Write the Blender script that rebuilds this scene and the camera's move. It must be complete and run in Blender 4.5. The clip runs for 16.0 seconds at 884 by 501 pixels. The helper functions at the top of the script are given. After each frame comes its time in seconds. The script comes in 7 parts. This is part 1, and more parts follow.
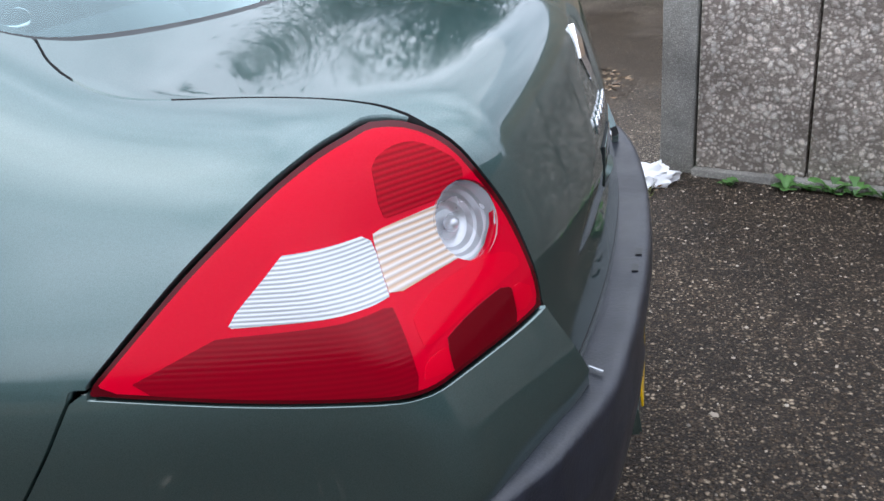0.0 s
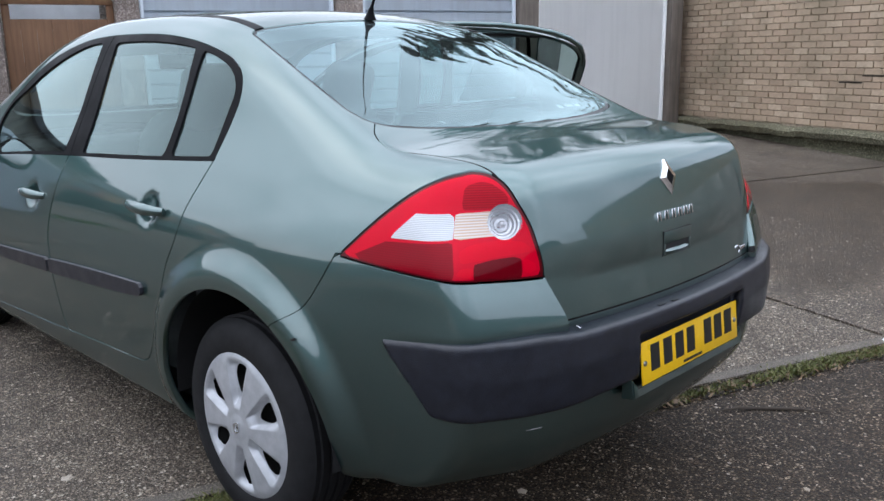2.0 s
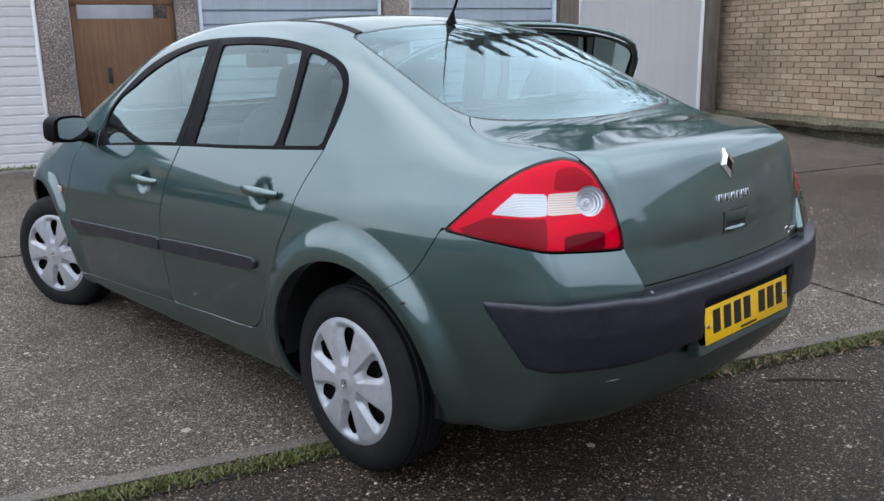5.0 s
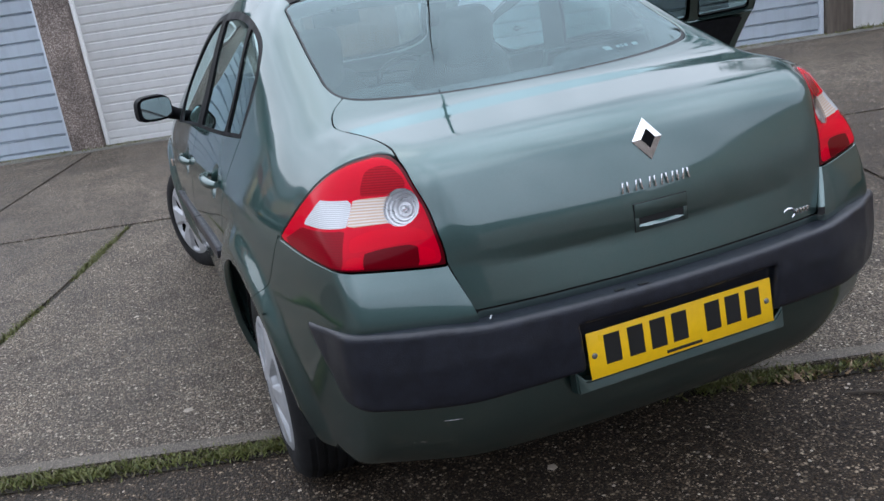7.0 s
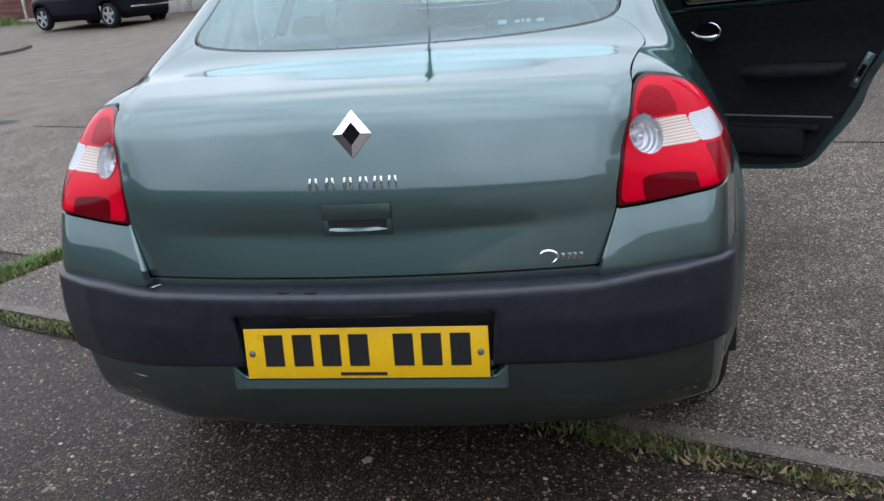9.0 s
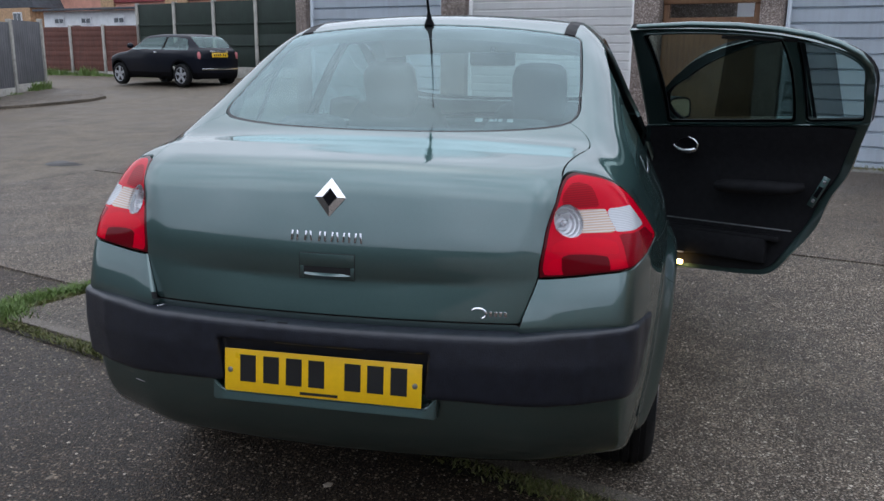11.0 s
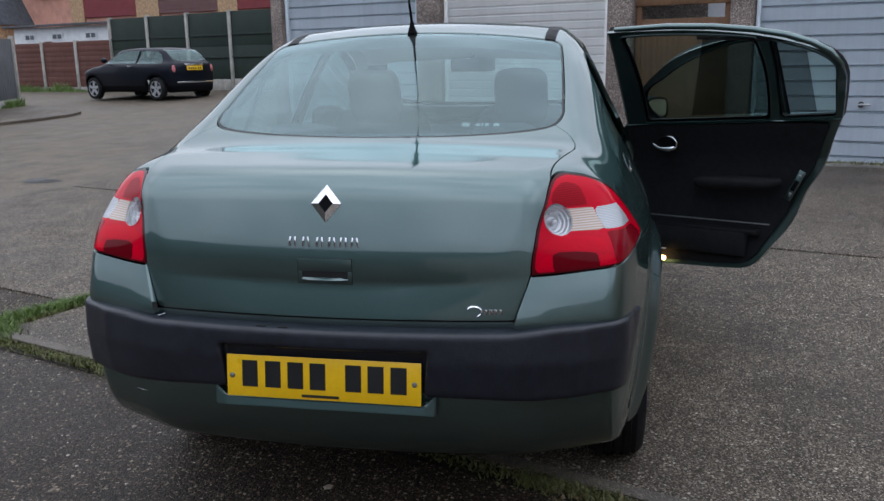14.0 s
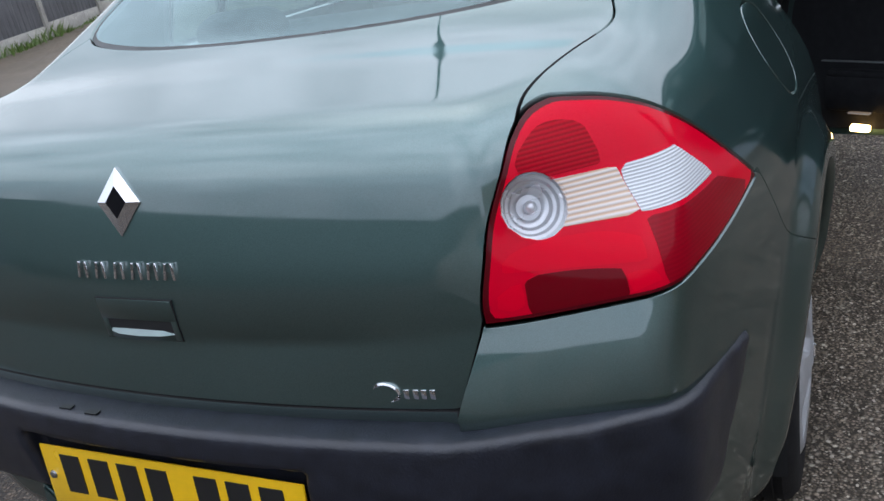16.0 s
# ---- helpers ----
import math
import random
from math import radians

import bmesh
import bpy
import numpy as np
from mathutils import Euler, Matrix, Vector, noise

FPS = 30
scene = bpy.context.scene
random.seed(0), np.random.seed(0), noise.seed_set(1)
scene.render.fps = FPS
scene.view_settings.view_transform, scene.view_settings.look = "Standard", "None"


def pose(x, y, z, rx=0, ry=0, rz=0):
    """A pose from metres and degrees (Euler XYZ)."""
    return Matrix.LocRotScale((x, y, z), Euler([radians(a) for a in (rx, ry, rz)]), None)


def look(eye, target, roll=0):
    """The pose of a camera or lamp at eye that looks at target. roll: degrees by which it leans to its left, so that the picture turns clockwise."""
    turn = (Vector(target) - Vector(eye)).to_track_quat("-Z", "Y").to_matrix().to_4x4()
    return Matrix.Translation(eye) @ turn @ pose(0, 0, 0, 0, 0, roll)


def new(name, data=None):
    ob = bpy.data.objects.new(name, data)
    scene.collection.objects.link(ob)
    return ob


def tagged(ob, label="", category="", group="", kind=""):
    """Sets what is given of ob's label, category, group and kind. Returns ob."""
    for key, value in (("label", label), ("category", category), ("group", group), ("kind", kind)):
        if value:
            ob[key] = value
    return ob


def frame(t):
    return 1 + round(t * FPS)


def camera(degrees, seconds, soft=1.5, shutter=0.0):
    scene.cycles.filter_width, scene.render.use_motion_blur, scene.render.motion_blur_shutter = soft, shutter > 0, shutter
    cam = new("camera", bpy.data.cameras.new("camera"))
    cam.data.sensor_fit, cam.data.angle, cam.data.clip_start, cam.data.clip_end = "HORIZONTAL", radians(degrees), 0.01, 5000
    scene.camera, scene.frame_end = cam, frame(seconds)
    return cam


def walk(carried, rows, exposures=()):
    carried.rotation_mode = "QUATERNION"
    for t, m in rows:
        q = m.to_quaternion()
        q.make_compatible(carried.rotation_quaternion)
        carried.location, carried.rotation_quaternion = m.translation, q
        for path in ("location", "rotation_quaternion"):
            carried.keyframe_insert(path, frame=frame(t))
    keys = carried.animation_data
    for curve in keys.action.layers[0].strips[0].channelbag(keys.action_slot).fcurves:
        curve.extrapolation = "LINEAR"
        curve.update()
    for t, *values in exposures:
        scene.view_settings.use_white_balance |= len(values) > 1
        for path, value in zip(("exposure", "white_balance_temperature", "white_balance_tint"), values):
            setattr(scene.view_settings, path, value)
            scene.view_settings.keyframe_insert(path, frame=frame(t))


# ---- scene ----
cam = camera(55.3, 16.0)
PATH = [
    (0, (-1.379, 0.057, 1.295), (0.383, 0.530, 0.472), -5.4),
    (0.2, (-1.327, -0.051, 1.342), (0.319, 0.644, 0.547), -4.8),
    (0.5, (-1.339, -0.225, 1.375), (0.246, 0.822, 0.708), -1.7),
    (1, (-1.585, -0.561, 1.344), (-0.074, 0.679, 0.925), -0.5),
    (1.5, (-1.842, -0.808, 1.361), (-0.38, 0.476, 0.898), -0.1),
    (2, (-2.038, -0.995, 1.338), (-0.655, 0.377, 0.885), -0.9),
    (2.5, (-2.389, -0.962, 1.353), (-1.05, 0.453, 0.903), -1.0),
    (3, (-2.548, -0.971, 1.368), (-1.217, 0.457, 0.932), -0.3),
    (3.5, (-2.57, -0.997, 1.37), (-1.193, 0.39, 0.946), 0.9),
    (4, (-2.569, -1.0, 1.367), (-1.162, 0.356, 0.94), 1.2),
    (4.2, (-2.574, -0.999, 1.363), (-1.161, 0.351, 0.939), 1.4),
    (6.3, (-1.675, -1.319, 1.374), (-0.71, 0.336, 0.799), -8.5),
    (6.5, (-1.544, -1.313, 1.399), (-0.67, 0.391, 0.82), -8.3),
    (7, (-1.113, -1.473, 1.405), (-0.477, 0.328, 0.813), -8.5),
    (7.5, (-0.703, -1.566, 1.383), (-0.264, 0.291, 0.784), -9.1),
    (8, (-0.355, -1.584, 1.376), (-0.21, 0.307, 0.741), -11.3),
    (8.5, (0.114, -1.603, 1.324), (-0.035, 0.287, 0.688), -11.6),
    (9, (0.437, -1.48, 1.325), (0.127, 0.386, 0.674), -4.8),
    (9.5, (0.649, -1.494, 1.312), (0.248, 0.369, 0.704), 0.1),
    (10, (0.716, -1.684, 1.345), (0.293, 0.2, 0.824), 1.0),
    (12.5, (0.694, -1.851, 1.371), (0.325, 0.065, 0.931), -0.9),
    (13, (0.691, -1.86, 1.369), (0.328, 0.056, 0.925), -1.0),
    (13.5, (0.692, -1.868, 1.371), (0.329, 0.048, 0.926), -0.9),
    (14, (0.687, -1.88, 1.368), (0.324, 0.036, 0.921), -0.9),
    (14.5, (0.699, -1.831, 1.371), (0.338, 0.075, 0.883), -1.6),
    (15, (0.816, -1.489, 1.355), (0.329, 0.364, 0.782), -4.1),
    (15.5, (0.844, -1.046, 1.305), (0.225, 0.734, 0.635), -7.0),
    (16, (0.925, -0.656, 1.337), (0.060, 0.982, 0.538), -11.0),
]
walk(cam, [(t, look(eye, target, roll)) for t, eye, target, roll in PATH],
     [(0, 1.18), (1.0, 1.03), (1.5, 1.20), (2.2, 1.10), (3.5, 1.04), (6.5, 1.00), (7.5, 0.86), (8.0, 0.99), (9.5, 1.06), (10.0, 0.88), (12.5, 0.48), (14.0, 0.50), (15.0, 0.68), (16.0, 0.93)])

# ---------------------------------------------------------------- overcast sky: thin blue behind an even cloud sheet
world = bpy.data.worlds.new("sky")
scene.world = world
world.use_nodes = True
wn, wl = world.node_tree.nodes, world.node_tree.links
sky = wn.new("ShaderNodeTexSky")
sky.sky_type, sky.sun_disc = "NISHITA", False
sky.sun_elevation, sky.sun_rotation = radians(60), radians(-28)
sky.air_density, sky.dust_density = 1.2, 2.0
dim = wn.new("ShaderNodeVectorMath")
dim.operation = "SCALE"
dim.inputs["Scale"].default_value = 0.1
wl.new(sky.outputs[0], dim.inputs[0])
at = wn.new("ShaderNodeTexCoord")
cloud = wn.new("ShaderNodeTexNoise")
cloud.inputs["Scale"].default_value, cloud.inputs["Detail"].default_value, cloud.inputs["Roughness"].default_value = 2.6, 6.0, 0.6
wl.new(at.outputs["Generated"], cloud.inputs["Vector"])
tone = wn.new("ShaderNodeValToRGB")
tone.color_ramp.elements[0].position, tone.color_ramp.elements[0].color = 0.32, (0.446, 0.510, 0.640, 1)
tone.color_ramp.elements[1].position, tone.color_ramp.elements[1].color = 0.68, (1.115, 1.225, 1.46, 1)
wl.new(cloud.outputs["Fac"], tone.inputs["Fac"])
cover = wn.new("ShaderNodeMix")
cover.data_type = "RGBA"
cover.inputs[0].default_value = 0.85
wl.new(dim.outputs[0], cover.inputs[6])
wl.new(tone.outputs["Color"], cover.inputs[7])
# an overcast sky is brightest overhead
rise = wn.new("ShaderNodeSeparateXYZ")
wl.new(at.outputs["Generated"], rise.inputs[0])
height = wn.new("ShaderNodeMapRange")
height.inputs["From Min"].default_value, height.inputs["From Max"].default_value = 0.0, 1.0
height.inputs["To Min"].default_value, height.inputs["To Max"].default_value = 0.58, 1.42
wl.new(rise.outputs["Z"], height.inputs["Value"])
lift = wn.new("ShaderNodeVectorMath")
lift.operation = "SCALE"
wl.new(cover.outputs[2], lift.inputs[0])
wl.new(height.outputs[0], lift.inputs["Scale"])
wl.new(lift.outputs[0], wn["Background"].inputs["Color"])
wn["Background"].inputs["Strength"].default_value = 0.95
sun = new("sun", bpy.data.lights.new("sun", "SUN"))
sun.data.energy, sun.data.angle, sun.data.color = 0.5, radians(150), (1.0, 0.98, 0.95)
sun.matrix_world = look((0, 0, 20), (0.6, -2.4, 11))

# ---------------------------------------------------------------- tools
YARD = radians(-20.3)
UX, UY = math.cos(YARD), math.sin(YARD)


def yard(u, v):
    """Plan place from the yard's own axes: u along the garages, v towards them."""
    return u * UX - v * UY, u * UY + v * UX


def ground_z(x, y):
    d = min(max(0.5 * x + 0.866 * y - 2.2, 0.0), 13.0)
    return 0.05 * d * d / (d + 1.2) if d > 0 else 0.0


def empty(name, place=(0, 0, 0), turn=0.0):
    ob = new(name)
    ob.matrix_world = Matrix.Translation(place) @ Matrix.Rotation(turn, 4, "Z")
    return ob


def mesh_of(bm, name, smooth=None):
    me = bpy.data.meshes.new(name)
    bm.normal_update()
    bm.to_mesh(me)
    bm.free()
    if smooth is not None:
        me.shade_smooth() if smooth >= 180 else me.set_sharp_from_angle(angle=radians(smooth)) if smooth else me.shade_flat()
        if 0 < smooth < 180:
            me.polygons.foreach_set("use_smooth", [True] * len(me.polygons))
    return me


def part(name, bm, material, parent=None, label="", smooth=40):
    """One mesh object under a thing or under a part; its geometry is given in the parent's own space."""
    ob = new(name, mesh_of(bm, name, smooth))
    ob.data.materials.append(material)
    if parent is not None:
        ob.parent = parent
    return tagged(ob, label)


def shared(name, me, parent, m):
    """A further object on a mesh that is already there."""
    ob = new(name, me)
    ob.parent = parent
    ob.matrix_basis = m
    return ob


def box(bm, x0, y0, z0, x1, y1, z1, bevel=0.0, m=None):
    made = bmesh.ops.create_cube(bm, size=1.0, matrix=Matrix.Translation(((x0 + x1) / 2, (y0 + y1) / 2, (z0 + z1) / 2)) @ Matrix.Diagonal((x1 - x0, y1 - y0, z1 - z0, 1)))
    vs = made["verts"]
    if bevel > 0:
        es = list({e for v in vs for e in v.link_edges})
        r = bmesh.ops.bevel(bm, geom=es, offset=bevel, segments=2, profile=0.5, affect="EDGES")
        vs = list({v for fa in r["faces"] for v in fa.verts} | {v for v in vs if v.is_valid})
    if m is not None:
        bmesh.ops.transform(bm, matrix=m, verts=vs)
    return vs


def boxes(*rows, bevel=0.0):
    bm = bmesh.new()
    for r in rows:
        box(bm, *r, bevel=bevel)
    return bm


def tube(bm, pts, radius, sides=8, closed=False):
    """A round bar along points."""
    pts = [Vector(p) for p in pts]
    rings = []
    n = len(pts)
    for i, p in enumerate(pts):
        a = pts[(i - 1) % n] if closed or i > 0 else p
        b = pts[(i + 1) % n] if closed or i < n - 1 else p
        d = (b - a).normalized()
        s = d.cross(Vector((0, 0, 1)) if abs(d.z) < 0.9 else Vector((1, 0, 0))).normalized()
        q = s.cross(d)
        r = radius[i] if isinstance(radius, (list, tuple)) else radius
        rings.append([bm.verts.new(p + (s * math.cos(2 * math.pi * k / sides) + q * math.sin(2 * math.pi * k / sides)) * r) for k in range(sides)])
    for i in range(n if closed else n - 1):
        a, b = rings[i], rings[(i + 1) % n]
        for k in range(sides):
            bm.faces.new((a[k], a[(k + 1) % sides], b[(k + 1) % sides], b[k]))
    if not closed:
        bm.faces.new(rings[0])
        bm.faces.new(rings[-1][::-1])
    return bm


def lathe(bm, profile, sides=48, axis="x"):
    """A turned form: rows of (along the axis, radius)."""
    rings = []
    for a, r in profile:
        ring = []
        for k in range(sides):
            c, s = math.cos(2 * math.pi * k / sides), math.sin(2 * math.pi * k / sides)
            ring.append(bm.verts.new((a, r * c, r * s) if axis == "x" else (r * c, r * s, a)))
        rings.append(ring)
    for p, q in zip(rings[:-1], rings[1:]):
        for k in range(sides):
            bm.faces.new((p[k], p[(k + 1) % sides], q[(k + 1) % sides], q[k]))
    return bm


def prism(bm, outline, depth, m=None):
    """A flat outline in x, z, thickened along y."""
    a = [bm.verts.new((x, 0, z)) for x, z in outline]
    b = [bm.verts.new((x, depth, z)) for x, z in outline]
    bm.faces.new(a)
    bm.faces.new(b[::-1])
    n = len(a)
    for i in range(n):
        bm.faces.new((a[i], b[i], b[(i + 1) % n], a[(i + 1) % n]))
    if m is not None:
        bmesh.ops.transform(bm, matrix=m, verts=a + b)
    return a + b

# ---------------------------------------------------------------- materials
class Mat:
    """Short hand for a node material."""

    def __init__(self, name, colour=(0.5, 0.5, 0.5), rough=0.5, metal=0.0, **more):
        self.m = bpy.data.materials.new(name)
        self.m.use_nodes = True
        self.nodes, self.links = self.m.node_tree.nodes, self.m.node_tree.links
        self.b = self.nodes["Principled BSDF"]
        self.put("Base Color", (*colour, 1)), self.put("Roughness", rough), self.put("Metallic", metal)
        for k, v in more.items():
            self.put(k.replace("_", " "), v)

    def put(self, socket, v):
        if isinstance(v, bpy.types.NodeSocket):
            self.links.new(v, self.b.inputs[socket])
        else:
            self.b.inputs[socket].default_value = v

    def node(self, kind, **sets):
        n = self.nodes.new(kind)
        for k, v in sets.items():
            n.inputs[k.replace("_", " ")].default_value = v
        return n

    def coords(self, kind="Object", scale=(1, 1, 1)):
        c = self.nodes.new("ShaderNodeTexCoord")
        p = self.node("ShaderNodeMapping", Scale=scale)
        self.links.new(c.outputs[kind], p.inputs["Vector"])
        return p.outputs["Vector"]

    def noise(self, scale, detail=4.0, rough=0.55, at=None, out="Fac"):
        n = self.node("ShaderNodeTexNoise", Scale=scale, Detail=detail, Roughness=rough)
        self.links.new(at or self.coords(), n.inputs["Vector"])
        return n.outputs[out]

    def voronoi(self, scale, at=None, out="Distance", feature="F1"):
        n = self.node("ShaderNodeTexVoronoi", Scale=scale)
        n.feature = feature
        self.links.new(at or self.coords(), n.inputs["Vector"])
        return n.outputs[out]

    def ramp(self, fac, *stops):
        n = self.nodes.new("ShaderNodeValToRGB")
        e = n.color_ramp.elements
        while len(e) < len(stops):
            e.new(0.5)
        for el, (p, c) in zip(e, stops):
            el.position, el.color = p, (*c, 1) if isinstance(c, tuple) else (c, c, c, 1)
        self.links.new(fac, n.inputs["Fac"])
        return n.outputs["Color"]

    def mix(self, fac, a, b, how="MIX"):
        n = self.nodes.new("ShaderNodeMix")
        n.data_type, n.blend_type = "RGBA", how
        for s, v in ((0, fac), (6, a), (7, b)):
            if isinstance(v, bpy.types.NodeSocket):
                self.links.new(v, n.inputs[s])
            else:
                n.inputs[s].default_value = (*v, 1) if isinstance(v, tuple) else v
        return n.outputs[2]

    def math(self, how, a, b=0.0):
        n = self.nodes.new("ShaderNodeMath")
        n.operation = how
        for s, v in ((0, a), (1, b)):
            if isinstance(v, bpy.types.NodeSocket):
                self.links.new(v, n.inputs[s])
            else:
                n.inputs[s].default_value = v
        return n.outputs[0]

    def bump(self, height, strength=0.3, distance=0.01, after=None):
        n = self.node("ShaderNodeBump", Strength=strength, Distance=distance)
        self.links.new(height, n.inputs["Height"])
        if after is not None:
            self.links.new(after, n.inputs["Normal"])
        self.put("Normal", n.outputs["Normal"])
        return n.outputs["Normal"]


def plain(name, colour, rough=0.5, metal=0.0, grain=0.12, scale=18.0, bump=0.0, **more):
    """A paint or plastic with slight mottling and fine relief."""
    w = Mat(name, colour, rough, metal, **more)
    n = w.noise(scale, 5)
    dark = tuple(c * (1 - grain) for c in colour)
    light = tuple(min(1, c * (1 + grain)) for c in colour)
    w.put("Base Color", w.ramp(n, (0.3, dark), (0.7, light)))
    w.put("Roughness", w.ramp(w.noise(scale * 0.35, 4), (0.3, max(0, rough - 0.06)), (0.7, min(1, rough + 0.08))))
    if bump:
        w.bump(w.noise(scale * 8, 3), bump, 0.002)
    return w.m




def stony(name, dark, mid, pale, cell=60.0, share=0.3, rough=0.75, damp=0.5, bump=0.6, big=0.5, shine=0.3, soak=None):
    """Worn paving packed with stones of two sizes, with damp patches."""
    w = Mat(name, mid, rough, Specular_IOR_Level=shine)
    at = w.coords("Object")
    warp = w.noise(cell * 0.6, 2, 0.5, at, "Color")
    shifted = w.nodes.new("ShaderNodeVectorMath")
    shifted.operation = "MULTIPLY_ADD"
    shifted.inputs[1].default_value = (0.9 / cell,) * 3
    w.links.new(warp, shifted.inputs[0])
    w.links.new(at, shifted.inputs[2])
    colour, height = None, None
    for size, few in ((cell * 2.1, share * 0.6), (cell, share)):
        v = w.node("ShaderNodeTexVoronoi", Scale=size)
        w.links.new(shifted.outputs[0], v.inputs["Vector"])
        pick = w.nodes.new("ShaderNodeSeparateColor")
        w.links.new(v.outputs["Color"], pick.inputs[0])
        body = w.ramp(v.outputs["Distance"], (0.22, 1.0), (0.62, 0.0))
        tint = w.ramp(pick.outputs[1], (0.0, dark), (0.45, mid), (1 - few, tuple(c * 1.35 for c in mid)), (1 - few * 0.45, tuple(c * 0.6 for c in pale)), (1.0, pale))
        here = w.mix(w.math("MULTIPLY", body, 0.8), dark, tint)
        if colour is None:
            colour, height = here, body
        else:
            shown = w.math("MULTIPLY", body, w.ramp(pick.outputs[0], (0.45, 0.0), (0.6, 1.0)))
            colour = w.mix(shown, colour, here)
            height = w.math("ADD", w.math("MULTIPLY", height, 0.5), shown)
    worn = w.ramp(w.noise(3.0, 6, 0.65, at), (0.3, (0.64, 0.63, 0.62)), (0.7, (1.24, 1.22, 1.18)))
    colour = w.mix(1.0, colour, worn, "MULTIPLY")
    wet = w.ramp(w.noise(big, 6, 0.62, at), (0.40, 0.0), (0.62, damp))
    if soak:
        # one broad rain-soaked patch
        place = w.nodes.new("ShaderNodeNewGeometry")
        away = w.nodes.new("ShaderNodeVectorMath")
        away.operation = "DISTANCE"
        w.links.new(place.outputs["Position"], away.inputs[0])
        away.inputs[1].default_value = (soak[0], soak[1], 0.0)
        ragged = w.math("ADD", w.math("DIVIDE", away.outputs["Value"], soak[2]), w.noise(1.6, 5, 0.6, at))
        pool = w.math("SUBTRACT", 1.0, w.math("MINIMUM", w.math("MAXIMUM", w.math("MULTIPLY", w.math("SUBTRACT", ragged, 1.2), 2.5), 0.0), 1.0))
        wet = w.math("MAXIMUM", wet, pool)
        colour = w.mix(pool, colour, w.mix(1.0, colour, (0.70, 0.66, 0.62), "MULTIPLY"))
    w.put("Base Color", w.mix(wet, colour, w.mix(1.0, colour, (0.55, 0.52, 0.48), "MULTIPLY")))
    w.put("Roughness", w.mix(wet, (rough,) * 3, (0.36,) * 3))
    h = w.math("ADD", w.math("MULTIPLY", height, 0.7), w.noise(160.0, 3, 0.6, at))
    w.bump(h, bump, 0.006)
    return w.m


def grained(name, a, b, scale=(30, 30, 2), rough=0.7, bump=0.3):
    """Wood with its grain along z."""
    w = Mat(name, a, rough)
    n = w.noise(1.0, 6, 0.6, w.coords("Object", scale))
    big = w.noise(2.0, 4)
    w.put("Base Color", w.mix(w.ramp(big, (0.35, 0.0), (0.7, 0.6)), w.ramp(n, (0.3, a), (0.7, b)), tuple(c * 0.6 for c in a)))
    w.bump(n, bump, 0.003)
    return w.m


def streaked(name, colour, dirt, rough=0.45, metal=0.0):
    """Painted sheet with rain streaks and grime."""
    w = Mat(name, colour, rough, metal)
    run = w.noise(1.0, 5, 0.6, w.coords("Object", (14, 14, 0.7)))
    blot = w.noise(1.6, 5)
    c = w.mix(w.ramp(run, (0.45, 0.0), (0.8, 0.35)), colour, dirt)
    w.put("Base Color", w.mix(w.ramp(blot, (0.5, 0.0), (0.85, 0.3)), c, dirt))
    w.put("Roughness", w.ramp(blot, (0.3, rough), (0.8, min(1, rough + 0.2))))
    w.bump(w.noise(5.0, 3), 0.08, 0.01)
    return w.m


def bricky():
    w = Mat("buff_brick", (0.42, 0.33, 0.23), 0.9)
    info = w.nodes.new("ShaderNodeObjectInfo")
    geo = w.nodes.new("ShaderNodeNewGeometry")
    r = w.math("FRACT", w.math("ADD", info.outputs["Random"], geo.outputs["Random Per Island"]))
    c = w.ramp(r, (0.0, (0.375, 0.268, 0.185)), (0.45, (0.425, 0.310, 0.215)), (0.85, (0.465, 0.345, 0.240)), (1.0, (0.54, 0.415, 0.300)))
    g = w.noise(1.0, 5, 0.6, w.coords("Object", (25, 25, 25)))
    c = w.mix(w.ramp(g, (0.35, 0.0), (0.75, 0.4)), c, (0.25, 0.19, 0.135))
    # rain streaks and algae over many bricks at once
    stain = w.nodes.new("ShaderNodeTexNoise")
    stain.inputs["Scale"].default_value, stain.inputs["Detail"].default_value, stain.inputs["Roughness"].default_value = 1.5, 6.0, 0.65
    w.links.new(geo.outputs["Position"], stain.inputs["Vector"])
    w.put("Base Color", w.mix(w.ramp(stain.outputs["Fac"], (0.44, 0.0), (0.68, 0.6)), c, (0.19, 0.155, 0.10)))
    w.bump(g, 0.5, 0.004)
    return w.m


def leafy(name, *colours, rough=0.55):
    w = Mat(name, colours[0], rough)
    geo = w.nodes.new("ShaderNodeNewGeometry")
    n = len(colours)
    w.put("Base Color", w.ramp(geo.outputs["Random Per Island"], *[(k / max(n - 1, 1), c) for k, c in enumerate(colours)]))
    return w.m


TARMAC = stony("worn_tarmac", (0.014, 0.0094, 0.0058), (0.106, 0.074, 0.049), (0.66, 0.53, 0.39), 68.0, 0.35, 0.68, 0.75, 1.0, shine=0.28)
ROADMAT = stony("bleached_tarmac", (0.088, 0.070, 0.050), (0.255, 0.213, 0.160), (0.50, 0.43, 0.34), 60.0, 0.16, 0.7, 0.5, 0.7, 0.3, shine=0.35)
SLAB = stony("exposed_concrete", (0.050, 0.040, 0.030), (0.355, 0.293, 0.232), (0.95, 0.86, 0.73), 66.0, 0.34, 0.75, 0.75, 1.0, shine=0.3, soak=(4.5, 1.5, 2.3))
PEBBLE = stony("pebble_dash", (0.25, 0.215, 0.19), (0.75, 0.67, 0.61), (0.95, 0.89, 0.83), 31.0, 0.55, 0.85, 0.15, 1.0, 1.0)
